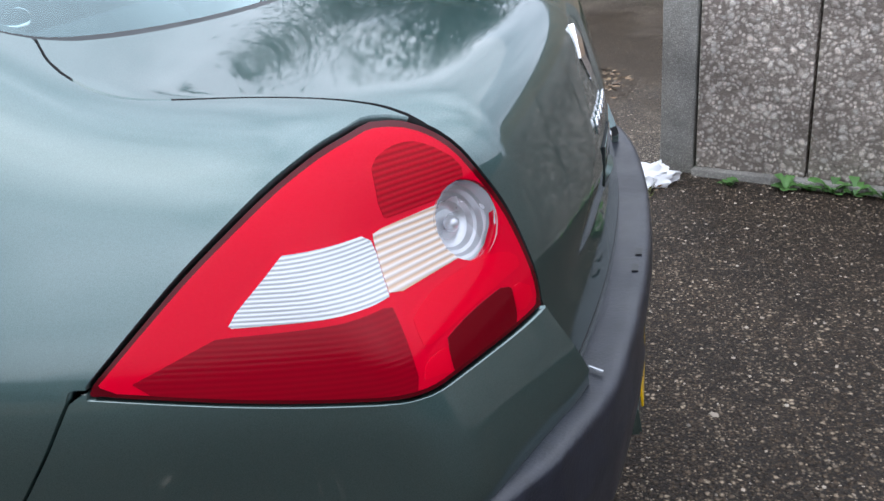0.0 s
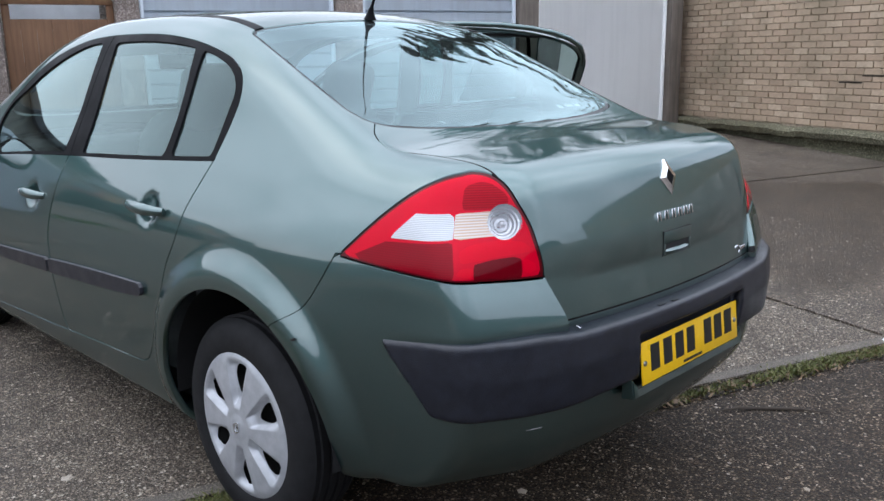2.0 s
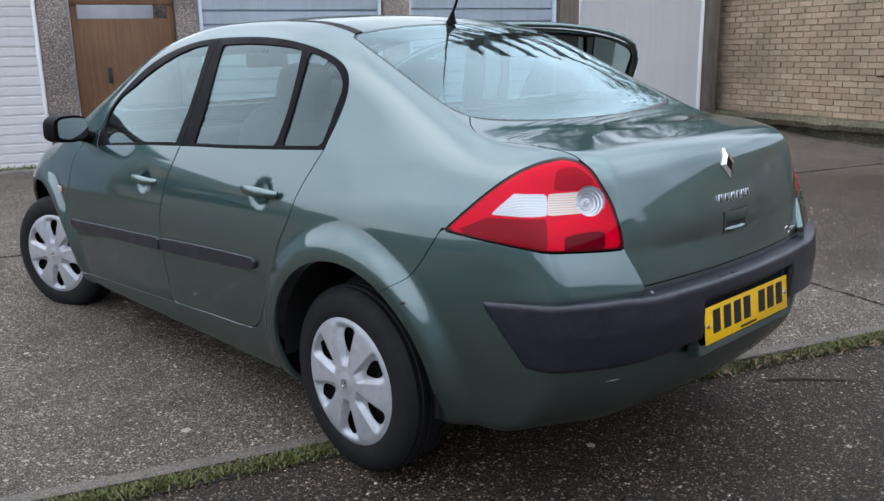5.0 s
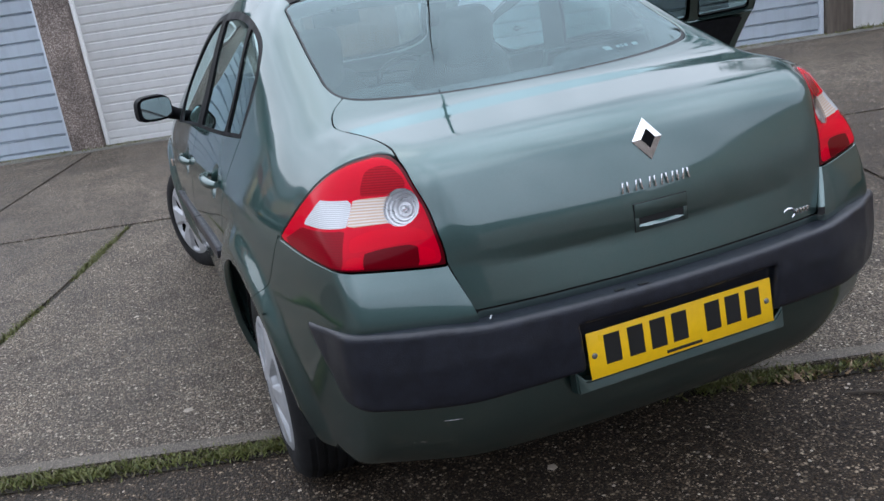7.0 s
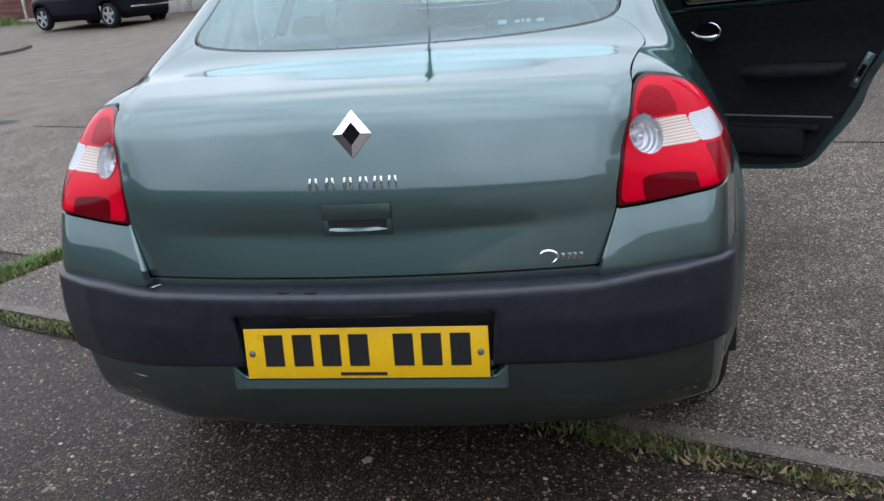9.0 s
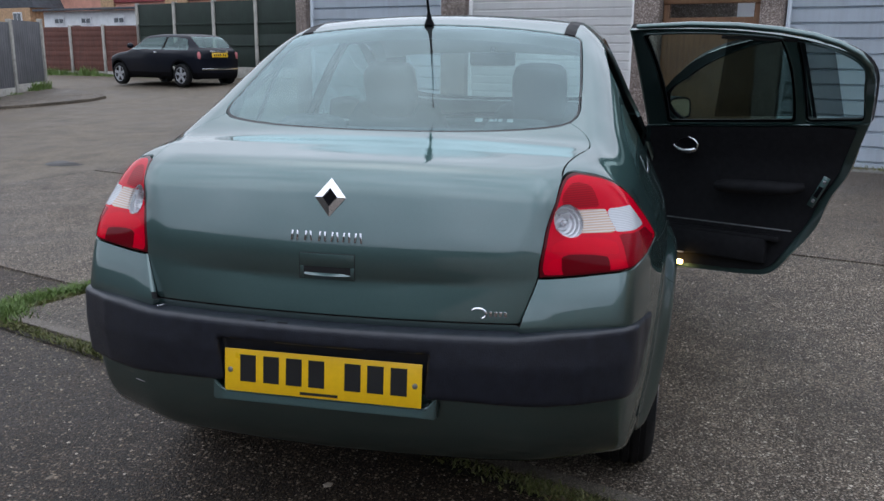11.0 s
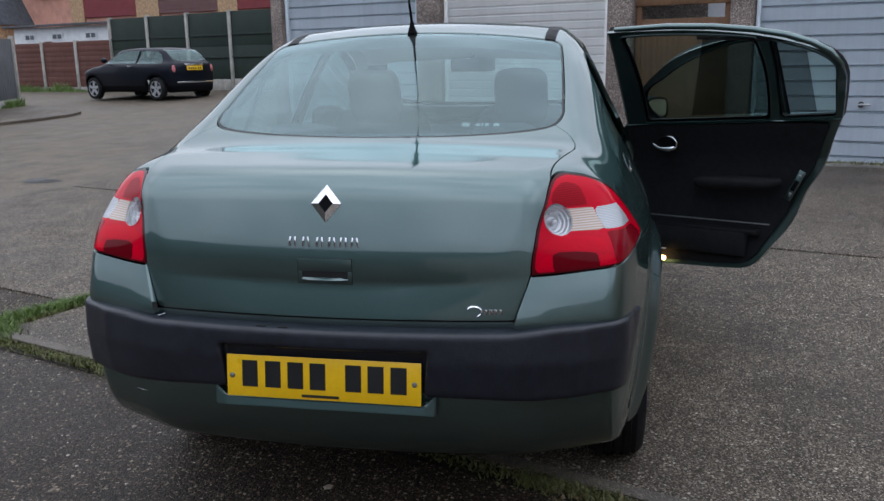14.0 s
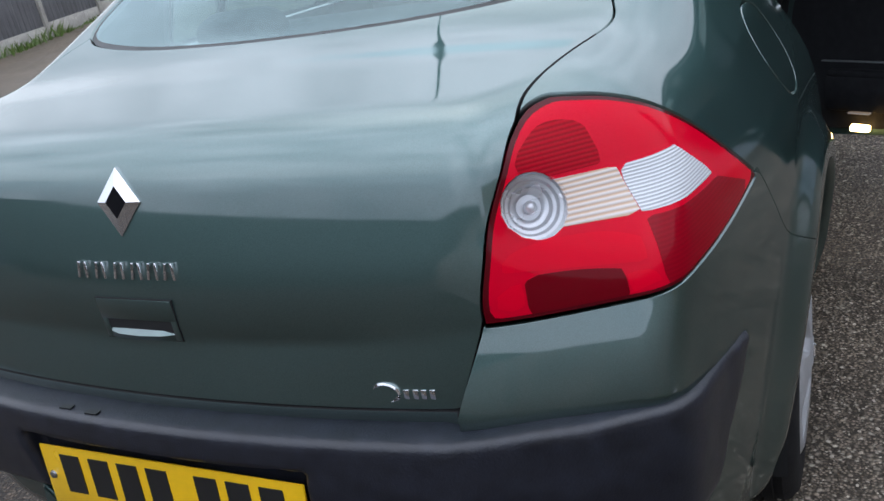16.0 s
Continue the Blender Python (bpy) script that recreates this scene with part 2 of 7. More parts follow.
PIERMAT = stony("brown_pebble_dash", (0.17, 0.135, 0.12), (0.49, 0.42, 0.385), (0.62, 0.55, 0.51), 42.0, 0.4, 0.85, 0.2, 1.0, 1.0)
POSTCON = stony("pale_post_concrete", (0.42, 0.41, 0.38), (0.58, 0.56, 0.52), (0.66, 0.64, 0.60), 120.0, 0.2, 0.85, 0.5, 0.4, 2.0)
CONCRETE = stony("grey_concrete", (0.24, 0.235, 0.22), (0.42, 0.41, 0.385), (0.50, 0.49, 0.46), 120.0, 0.2, 0.85, 0.6, 0.4, 2.0)
JOINT = stony("joint_soil", (0.02, 0.017, 0.013), (0.045, 0.038, 0.028), (0.10, 0.08, 0.06), 90.0, 0.3, 0.95, 0.2)
MORTAR = plain("mortar", (0.31, 0.245, 0.18), 0.95, 0, 0.3, 20, bump=0.5)
GREYDOOR = streaked("grey_blue_door_paint", (0.68, 0.75, 0.82), (0.46, 0.49, 0.53), 0.42)
WHITEDOOR = streaked("white_door_paint", (0.91, 0.905, 0.89), (0.74, 0.74, 0.73), 0.4)
CREAM = streaked("cream_board", (0.55, 0.42, 0.2), (0.35, 0.27, 0.14), 0.6)
BROWNWOOD = grained("brown_stained_wood", (0.115, 0.052, 0.022), (0.20, 0.10, 0.046))
REDWOOD = grained("red_brown_fence_wood", (0.10, 0.032, 0.022), (0.165, 0.058, 0.038))
GREENWOOD = grained("dark_green_fence_wood", (0.010, 0.022, 0.015), (0.018, 0.034, 0.024))
GREYWOOD = grained("weathered_grey_wood", (0.10, 0.10, 0.105), (0.17, 0.17, 0.18))
POSTWOOD = grained("old_timber", (0.10, 0.08, 0.065), (0.20, 0.165, 0.135))
BRICK = bricky()
GRASS = leafy("moss_and_grass", (0.050, 0.060, 0.012), (0.095, 0.11, 0.024), (0.15, 0.155, 0.045), (0.095, 0.075, 0.036))
LITTER = leafy("dead_leaves", (0.12, 0.07, 0.035), (0.20, 0.125, 0.065), (0.26, 0.18, 0.10), (0.07, 0.042, 0.025))
WEED = leafy("weed_leaves", (0.06, 0.15, 0.03), (0.09, 0.21, 0.05), (0.05, 0.12, 0.03))
NEEDLE = leafy("conifer_needles", (0.09, 0.105, 0.08), (0.115, 0.13, 0.10), (0.10, 0.115, 0.09))
BARK = grained("bark", (0.05, 0.038, 0.03), (0.10, 0.08, 0.062), (20, 20, 4), 0.9, 0.8)
CHIPS = leafy("stone_chips", (0.10, 0.08, 0.062), (0.22, 0.178, 0.135), (0.38, 0.315, 0.245), (0.52, 0.455, 0.375), (0.06, 0.047, 0.036), rough=0.7)
CLOTHW = plain("white_crumpled_plastic", (0.82, 0.82, 0.83), 0.35, 0, 0.04, 20)
ROOFFELT = plain("dark_roof_felt", (0.07, 0.075, 0.085), 0.8, 0, 0.3, 6)
RENDER_PINK = plain("pink_render", (0.55, 0.27, 0.20), 0.9, 0, 0.15, 3)
RENDER_WHITE = plain("white_render", (0.82, 0.83, 0.84), 0.8, 0, 0.08, 4)
PANEL_RED = plain("maroon_cladding", (0.22, 0.03, 0.035), 0.6, 0, 0.12, 5)
PANEL_BROWN = plain("brown_cladding", (0.15, 0.07, 0.065), 0.6, 0, 0.12, 5)
FARBRICK = plain("tan_far_brick", (0.46, 0.29, 0.165), 0.9, 0, 0.35, 9)
WINDOW = plain("dark_far_glass", (0.10, 0.11, 0.12), 0.08, 0, 0.1, 4)
FRAMEW = plain("white_window_frame", (0.75, 0.76, 0.78), 0.4, 0, 0.03, 10)
BLACKCAR = plain("black_car_paint", (0.004, 0.0055, 0.011), 0.4, 0, 0.1, 5, Coat_Weight=0.3, Coat_Roughness=0.03, Specular_IOR_Level=0.1)
DARKIRON = plain("dark_iron", (0.04, 0.037, 0.035), 0.55, 0.6, 0.3, 30)
DULLSTEEL = plain("dull_steel", (0.45, 0.45, 0.46), 0.35, 0.9, 0.1, 30)
CREAMWHITE = plain("cream_white_board", (0.62, 0.62, 0.58), 0.6, 0, 0.08, 5)
LEDGEMAT = stony("mossy_ledge", (0.10, 0.095, 0.06), (0.32, 0.30, 0.215), (0.46, 0.45, 0.31), 30.0, 0.4, 0.9, 0.7, 0.8, 1.5)
SCREED = stony("cement_edge", (0.12, 0.105, 0.09), (0.27, 0.24, 0.205), (0.45, 0.41, 0.36), 90.0, 0.1, 0.8, 0.6, 0.6, 3.0)
TUFT = leafy("fresh_grass", (0.07, 0.12, 0.02), (0.11, 0.19, 0.035), (0.16, 0.24, 0.06), (0.10, 0.13, 0.04))
DARKWALL = plain("dark_boarding", (0.075, 0.07, 0.062), 0.85, 0, 0.3, 4)
# ---------------------------------------------------------------- body form of the saloon
def cubic(xs, ys):
    """Smooth curve through knots, without overshoot (monotone Hermite)."""
    xs, ys = np.asarray(xs, float), np.asarray(ys, float)
    h, d = np.diff(xs), np.diff(ys, axis=0) / np.diff(xs).reshape((-1,) + (1,) * (ys.ndim - 1))
    m = np.empty_like(ys)
    m[1:-1] = (d[:-1] + d[1:]) / 2
    m[0], m[-1] = d[0], d[-1]

    def at(q):
        q = np.clip(q, xs[0], xs[-1])
        i = np.clip(np.searchsorted(xs, q) - 1, 0, len(xs) - 2)
        t = (q - xs[i]) / h[i]
        if ys.ndim > 1:
            t, hi = t[:, None], h[i][:, None]
        else:
            hi = h[i]
        return ((1 + 2 * t) * (1 - t) ** 2 * ys[i] + t * (1 - t) ** 2 * hi * m[i]
                + t * t * (3 - 2 * t) * ys[i + 1] + t * t * (t - 1) * hi * m[i + 1])
    return at


def lookup(fn, lo, hi, step):
    """A curve sampled finely, for quick reading of whole arrays."""
    q = np.arange(lo, hi + step, step)
    v = fn(q)
    return lambda x: np.interp(x, q, v)


WY = [0.05, 0.2, 0.35, 0.55, 0.8, 1.2, 2.0, 2.8, 3.4, 3.9, 4.4]
WZ = [0.15, 0.30, 0.45, 0.60, 0.75, 0.88, 1.0, 1.15, 1.30, 1.45]
HALF = [  # half width of the body at each length and height
    [0.62, 0.66, 0.68, 0.685, 0.675, 0.66, 0.60, 0.52, 0.42, 0.32],
    [0.66, 0.705, 0.727, 0.733, 0.728, 0.716, 0.66, 0.56, 0.46, 0.36],
    [0.70, 0.752, 0.775, 0.782, 0.778, 0.766, 0.715, 0.605, 0.50, 0.40],
    [0.735, 0.793, 0.818, 0.828, 0.822, 0.803, 0.745, 0.645, 0.55, 0.45],
    [0.765, 0.828, 0.852, 0.863, 0.857, 0.837, 0.778, 0.685, 0.60, 0.51],
    [0.79, 0.845, 0.867, 0.880, 0.875, 0.855, 0.800, 0.725, 0.655, 0.57],
    [0.79, 0.845, 0.868, 0.884, 0.880, 0.858, 0.812, 0.742, 0.672, 0.59],
    [0.79, 0.845, 0.865, 0.884, 0.880, 0.853, 0.805, 0.73, 0.65, 0.56],
    [0.78, 0.835, 0.86, 0.876, 0.868, 0.84, 0.775, 0.685, 0.585, 0.48],
    [0.70, 0.755, 0.79, 0.81, 0.80, 0.75, 0.68, 0.60, 0.50, 0.40],
    [0.42, 0.50, 0.55, 0.57, 0.55, 0.50, 0.44, 0.40, 0.30, 0.20],
]
GY, GZ = np.arange(0.0, 4.6, 0.01), np.arange(0.0, 1.6, 0.01)
WGRID = cubic(WZ, cubic(WY, HALF)(GY).T)(GZ).T


def half_width(y, z):
    u, v = np.clip(y / 0.01, 0, len(GY) - 1.001), np.clip(z / 0.01, 0, len(GZ) - 1.001)
    i, j = u.astype(int), v.astype(int)
    a, b = u - i, v - j
    return ((1 - a) * (1 - b) * WGRID[i, j] + a * (1 - b) * WGRID[i + 1, j]
            + (1 - a) * b * WGRID[i, j + 1] + a * b * WGRID[i + 1, j + 1])


TOP = lookup(cubic([-0.2, 0.12, 0.2, 0.42, 0.60, 0.8, 1.05, 1.32, 1.45, 1.6, 2.0, 2.4, 2.75, 3.1, 3.4, 3.55, 3.9, 4.3, 4.5],
                   [1.035, 1.074, 1.086, 1.11, 1.133, 1.218, 1.338, 1.452, 1.486, 1.503, 1.514, 1.496, 1.427, 1.26, 1.09, 1.01, 0.94, 0.82, 0.72]), -0.3, 4.6, 0.01)
CROWN = lookup(cubic([0.0, 0.5, 0.7, 1.0, 1.4, 2.4, 3.0, 3.6, 4.4], [0.07, 0.05, 0.07, 0.11, 0.115, 0.115, 0.15, 0.12, 0.15]), -0.3, 4.6, 0.01)
REAR = lookup(cubic([0.1, 0.24, 0.28, 0.32, 0.38, 0.45, 0.6, 0.70, 0.78, 0.84, 0.90, 0.95, 1.0, 1.07, 1.2], [0.64, 0.34, 0.245, 0.18, 0.128, 0.102, 0.0985, 0.1065, 0.1145, 0.1225, 0.1335, 0.147, 0.162, 0.186, 0.24]), 0.0, 1.6, 0.005)
SWEEP = lookup(cubic([0.15, 0.45, 0.65, 0.85, 0.9, 0.93, 0.98, 1.07, 1.5], [0.6, 0.45, 0.41, 0.40, 0.48, 0.58, 0.76, 0.88, 1.0]), 0.0, 1.6, 0.01)
BEND = lookup(cubic([0.15, 0.5, 0.65, 0.85, 0.93, 0.98, 1.07, 1.5], [0.50, 0.52, 0.505, 0.508, 0.515, 0.523, 0.53, 0.53]), 0.0, 1.6, 0.01)


def smax(a, b, k):
    h = np.clip(0.5 + 0.5 * (a - b) / k, 0, 1)
    return b + (a - b) * h + k * h * (1 - h)


def flare(y, z, pits=True):
    """The swelling round the wheel arches."""
    out = 0.0
    for axle in (0.986, 3.672):
        r = np.hypot(y - axle, (z - 0.33) * 0.98)
        h = np.clip(1 - np.abs(r - 0.415) / np.where(r > 0.415, 0.085, 0.2), 0, 1)
        out = out + 0.028 * h * h * (3 - 2 * h) * np.clip((z - 0.1) / 0.3, 0, 1)
    for cy, cz in ((1.452, 0.886), (2.372, 0.838)) if pits else ():
        h = np.clip(1.15 - ((y - cy) / 0.062) ** 2 - ((z - cz) / 0.05) ** 2, 0, 1)
        out = out - 0.017 * h * h * (3 - 2 * h)
    return out


def crease(x, z):
    """The boot lid is hollow either side of a shallow line that rises towards the lamps."""
    u = z - 0.803 - 0.07 * x * x
    up = np.clip(1 - u / 0.085, 0, 1) ** 2
    low = np.clip(1 + u / 0.088, 0, 1)
    return 0.0098 * (up + low - np.sqrt((up - low) ** 2 + 0.0015)) / 2 * np.clip((0.66 - np.abs(x)) / 0.45, 0, 1)


def body_field(x, y, z, pits=True):
    """Below zero inside the body shell."""
    ax = np.abs(x)
    side = ax - half_width(y, z) - flare(y, z, pits)
    top = (z - TOP(y) + CROWN(y) * x * x) * 0.85
    back = REAR(z) + 0.16 * x * x + np.maximum(crease(x, z), 0) - y
    m, bx = SWEEP(z), BEND(z)
    corner = (m * (ax - bx) + REAR(z) + 0.16 * bx * bx + np.maximum(crease(bx, z), 0) - y) / np.sqrt(1 + m * m)
    front = y - 4.46 + 0.35 * x * x + 0.25 * (z - 0.5) ** 2
    f = smax(back, corner, 0.016)
    f = smax(f, side, np.clip(0.03 + 0.12 * (y - 0.45), 0.03, 0.07))
    f = smax(f, top, np.where(y < 0.35, 0.045 + 0.16 * np.maximum(y - 0.1, 0), 0.085))
    f = smax(f, front, 0.12)
    return smax(f, 0.19 + 0.09 * np.clip((1.0 - y) / 0.5, 0, 1) - z, 0.05)


def shelf(y, z):
    """How far the corner below each lamp stands proud of the lid; it leans back up to the lamp."""
    lean = np.clip((0.845 - z) / 0.15, 0, 1)
    fade = np.clip((0.50 - y) / 0.26, 0, 1)
    return 0.030 * lean * (1.35 - 0.35 * lean) * np.clip((z - 0.66) / 0.05, 0, 1) * fade * fade * (3 - 2 * fade)


def corner_field(x, y, z):
    return body_field(x, y + shelf(y, z), z)


def surface_net(field, lo, hi, step):
    """Even quads over the zero surface of a field, drawn onto it exactly."""
    n = [int(round((b - a) / step)) + 1 for a, b in zip(lo, hi)]
    ax = [a + step * np.arange(k) for a, k in zip(lo, n)]
    gx, gy, gz = np.meshgrid(*ax, indexing="ij")
    f = field(gx.ravel(), gy.ravel(), gz.ravel()).reshape(n)
    inside = f < 0
    total = np.zeros([k - 1 for k in n] + [3])
    count = np.zeros([k - 1 for k in n])
    crossings = []
    for a in range(3):
        p = [slice(None)] * 3
        q = [slice(None)] * 3
        p[a], q[a] = slice(0, -1), slice(1, None)
        cross = inside[tuple(p)] != inside[tuple(q)]
        i = np.argwhere(cross)
        fa, fb = f[tuple(p)][cross], f[tuple(q)][cross]
        at = i.astype(float)
        at[:, a] += fa / (fa - fb)
        crossings.append((i, inside[tuple(p)][cross]))
        b, c = [k for k in range(3) if k != a]
        for db in (0, -1):
            for dc in (0, -1):
                j = i.copy()
                j[:, b] += db
                j[:, c] += dc
                ok = (j >= 0).all(1) & (j < np.array(n) - 1).all(1)
                np.add.at(total, tuple(j[ok].T), at[ok])
                np.add.at(count, tuple(j[ok].T), 1)
    used = count > 0
    index = np.full(used.shape, -1)
    index[used] = np.arange(used.sum())
    v = total[used] / count[used][:, None] * step + np.array(lo)
    for _ in range(4):
        v -= project_step(field, v)
    quads = []
    for a, (i, first) in enumerate(crossings):
        b, c = [k for k in range(3) if k != a]
        ring = []
        for db, dc in ((0, 0), (-1, 0), (-1, -1), (0, -1)):
            j = i.copy()
            j[:, b] += db
            j[:, c] += dc
            ok = (j >= 0).all(1) & (j < np.array(n) - 1).all(1)
            j[~ok] = 0
            ring.append(np.where(ok, index[tuple(j.T)], -1))
        ring = np.array(ring).T
        flip = first if a != 1 else ~first
        ring[~flip] = ring[~flip][:, ::-1]
        quads.append(ring[(ring >= 0).all(1)])
    return v, np.concatenate(quads)


def slope(field, v, e=0.004):
    g = np.empty_like(v)
    for a in range(3):
        d = np.zeros(3)
        d[a] = e
        g[:, a] = (field(*(v + d).T) - field(*(v - d).T)) / (2 * e)
    return g


def project_step(field, v):
    g = slope(field, v)
    return 0.8 * field(*v.T)[:, None] * g / np.maximum((g * g).sum(1), 0.05)[:, None]


# ---------------------------------------------------------------- sheets that are cut along lines
def outline(points, n=5):
    """A smooth closed line; a point given twice is a corner."""
    p = [np.array(q, float) for q in points]
    out, m = [], len(points)
    for i in range(m):
        a, b, c, d = p[i - 1], p[i], p[(i + 1) % m], p[(i + 2) % m]
        if np.allclose(b, c):
            continue
        h = np.linalg.norm(c - b)
        ta = np.zeros(2) if np.allclose(a, b) else (c - a) / max(np.linalg.norm(c - a), 1e-6) * h
        tb = np.zeros(2) if np.allclose(c, d) else (d - b) / max(np.linalg.norm(d - b), 1e-6) * h
        if np.allclose(a, b) and np.allclose(c, d):
            ta = tb = c - b
        elif np.allclose(a, b):
            ta = 2 * (c - b) - tb
        elif np.allclose(c, d):
            tb = 2 * (c - b) - ta
        for k in range(n):
            t = k / n
            out.append((2 * t ** 3 - 3 * t * t + 1) * b + (t ** 3 - 2 * t * t + t) * ta + (3 * t * t - 2 * t ** 3) * c + (t ** 3 - t * t) * tb)
    return np.array(out)


def inside_line(poly, a, b):
    """Signed distance of the points (a, b) from a closed line, below zero inside."""
    d = np.full(len(a), 1.0)
    lo, hi = poly.min(0) - 0.1, poly.max(0) + 0.1
    near = np.flatnonzero((a > lo[0]) & (a < hi[0]) & (b > lo[1]) & (b < hi[1]))
    if not len(near):
        return d
    q = np.stack([a[near], b[near]], 1)
    best, odd = np.full(len(q), 1e9), np.zeros(len(q), bool)
    for p0, p1 in zip(poly, np.roll(poly, -1, 0)):
        e = p1 - p0
        w = q - p0
        t = np.clip(w @ e / max(e @ e, 1e-12), 0, 1)
        best = np.minimum(best, ((w - t[:, None] * e) ** 2).sum(1))
        up = (p0[1] <= q[:, 1]) != (p1[1] <= q[:, 1])
        if abs(e[1]) > 1e-9:
            odd ^= up & (q[:, 0] < p0[0] + (q[:, 1] - p0[1]) * e[0] / e[1])
    d[near] = np.where(odd, -1, 1) * np.sqrt(best)
    return d


class Sheet:
    """Vertices and faces of an open surface."""

    def __init__(self, v, faces):
        self.v, self.faces = v, faces

    def cut(self, d):
        """Splits where d, one value a vertex, is zero: the part below and the part above."""
        v, extra, made = self.v, [], {}
        low, high = [], []
        neg = d < 0
        n = len(v)
        for f in self.faces:
            k = [neg[i] for i in f]
            if all(k):
                low.append(f)
            elif not any(k):
                high.append(f)
            else:
                a, b = [], []
                for i, j in zip(f, f[1:] + f[:1]):
                    (a if neg[i] else b).append(i)
                    if neg[i] != neg[j]:
                        key = (i, j) if i < j else (j, i)
                        if key not in made:
                            t = d[key[0]] / (d[key[0]] - d[key[1]])
                            made[key] = n + len(extra)
                            extra.append(v[key[0]] * (1 - t) + v[key[1]] * t)
                        a.append(made[key])
                        b.append(made[key])
                if len(a) > 2:
                    low.append(tuple(a))
                if len(b) > 2:
                    high.append(tuple(b))
        allv = np.concatenate([v, np.array(extra)]) if extra else v
        return Sheet(allv, low).tidy(), Sheet(allv, high).tidy()

    def tidy(self):
        if not self.faces:
            return Sheet(np.zeros((0, 3)), [])
        used = np.unique(np.fromiter((i for f in self.faces for i in f), int))
        to = np.full(len(self.v), -1)
        to[used] = np.arange(len(used))
        return Sheet(self.v[used], [tuple(int(to[i]) for i in f) for f in self.faces])

    def take(self, fn, gap=0.0):
        """The panel inside a line and what is left outside, with an open joint between."""
        if not self.faces:
            return self, self
        if gap <= 0:
            return self.cut(fn(*self.v.T))
        first, rest = self.cut(fn(*self.v.T) + gap)
        left = rest.cut(fn(*rest.v.T) - gap)[1] if rest.faces else rest
        return first, left

    def islands(self, least=12):
        """The separate pieces of the sheet."""
        root = list(range(len(self.v)))

        def top(i):
            while root[i] != i:
                root[i] = root[root[i]]
                i = root[i]
            return i
        for f in self.faces:
            for i in f[1:]:
                root[top(i)] = top(f[0])
        sets = {}
        for f in self.faces:
            sets.setdefault(top(f[0]), []).append(f)
        return [Sheet(self.v, fs).tidy() for fs in sets.values() if len(fs) >= least]

    def mirrored(self):
        return Sheet(self.v * np.array([-1, 1, 1]), [f[::-1] for f in self.faces])


def panel(name, sheet, material, parent, field, depth=0.014, label="", m=None, offset=0.0, reach=0.012):
    """A sheet of metal, plastic or glass with a returned edge all round, shaded by the form it follows."""
    v, faces = sheet.v, sheet.faces
    g = slope(field, v, reach)
    nrm = g / np.maximum(np.linalg.norm(g, axis=1), 1e-9)[:, None]
    v = v + nrm * offset
    sides = {}
    for f in faces:
        for i, j in zip(f, f[1:] + f[:1]):
            sides[(i, j)] = sides.get((i, j), 0) + 1
    rim = [(i, j) for (i, j) in sides if (j, i) not in sides]
    if depth > 0 and rim:
        ids = sorted({i for e in rim for i in e})
        to = {i: len(v) + k for k, i in enumerate(ids)}
        allv = np.concatenate([v, v[ids] - nrm[ids] * depth])
        edge = [(j, i, to[i], to[j]) for i, j in rim]
    else:
        allv, edge = v, []
    if m is not None:
        inv = np.array(m.inverted())
        allv = allv @ inv[:3, :3].T + inv[:3, 3]
        nrm = nrm @ inv[:3, :3].T
    me = bpy.data.meshes.new(name)
    me.from_pydata(allv.tolist(), [], list(faces) + edge)
    me.polygons.foreach_set("use_smooth", np.ones(len(faces) + len(edge), bool))
    loops = np.zeros(len(me.loops), int)
    me.loops.foreach_get("vertex_index", loops)
    count = sum(len(f) for f in faces)
    normals = np.zeros((len(loops), 3))
    normals[:count] = nrm[loops[:count]]
    if edge:
        flat = np.zeros(3 * len(me.polygons))
        me.polygons.foreach_get("normal", flat)
        turned = np.repeat(flat.reshape(-1, 3)[len(faces):], 4, 0)
        ids_ = loops[count:]
        outer = ids_ < len(nrm)
        turned[outer] += nrm[ids_[outer]] * 1.2
        normals[count:] = turned / np.maximum(np.linalg.norm(turned, axis=1), 1e-9)[:, None]
    me.normals_split_custom_set(normals.tolist())
    me.materials.append(material)
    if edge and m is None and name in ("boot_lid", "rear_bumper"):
        # matt black on the painted shut faces stands in for shade in the boot gap
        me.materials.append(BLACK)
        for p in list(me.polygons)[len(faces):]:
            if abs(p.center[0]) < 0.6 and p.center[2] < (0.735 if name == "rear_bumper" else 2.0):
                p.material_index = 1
    ob = new(name, me)
    if parent is not None:
        ob.parent = parent
    return tagged(ob, label)

# ---------------------------------------------------------------- materials of the saloon


def car_paint():
    w = Mat("green_metallic_paint", (0.15, 0.20, 0.185), 0.41, 0.95, Coat_Weight=1.0, Coat_Roughness=0.02, Coat_IOR=1.88, Specular_Tint=(0.35, 0.42, 0.41, 1))
    flake = w.noise(900.0, 2)
    film = w.noise(2.2, 5)
    c = w.ramp(flake, (0.3, (0.058, 0.106, 0.102)), (0.7, (0.085, 0.147, 0.141)))
    w.put("Base Color", w.mix(w.ramp(film, (0.35, 0.0), (0.75, 0.12)), c, (0.15, 0.195, 0.185)))
    w.put("Coat Roughness", w.ramp(w.noise(9.0, 6, 0.65), (0.35, 0.03), (0.75, 0.085)))
    w.bump(w.noise(2.0, 2), 0.02, 0.01)
    return w.m


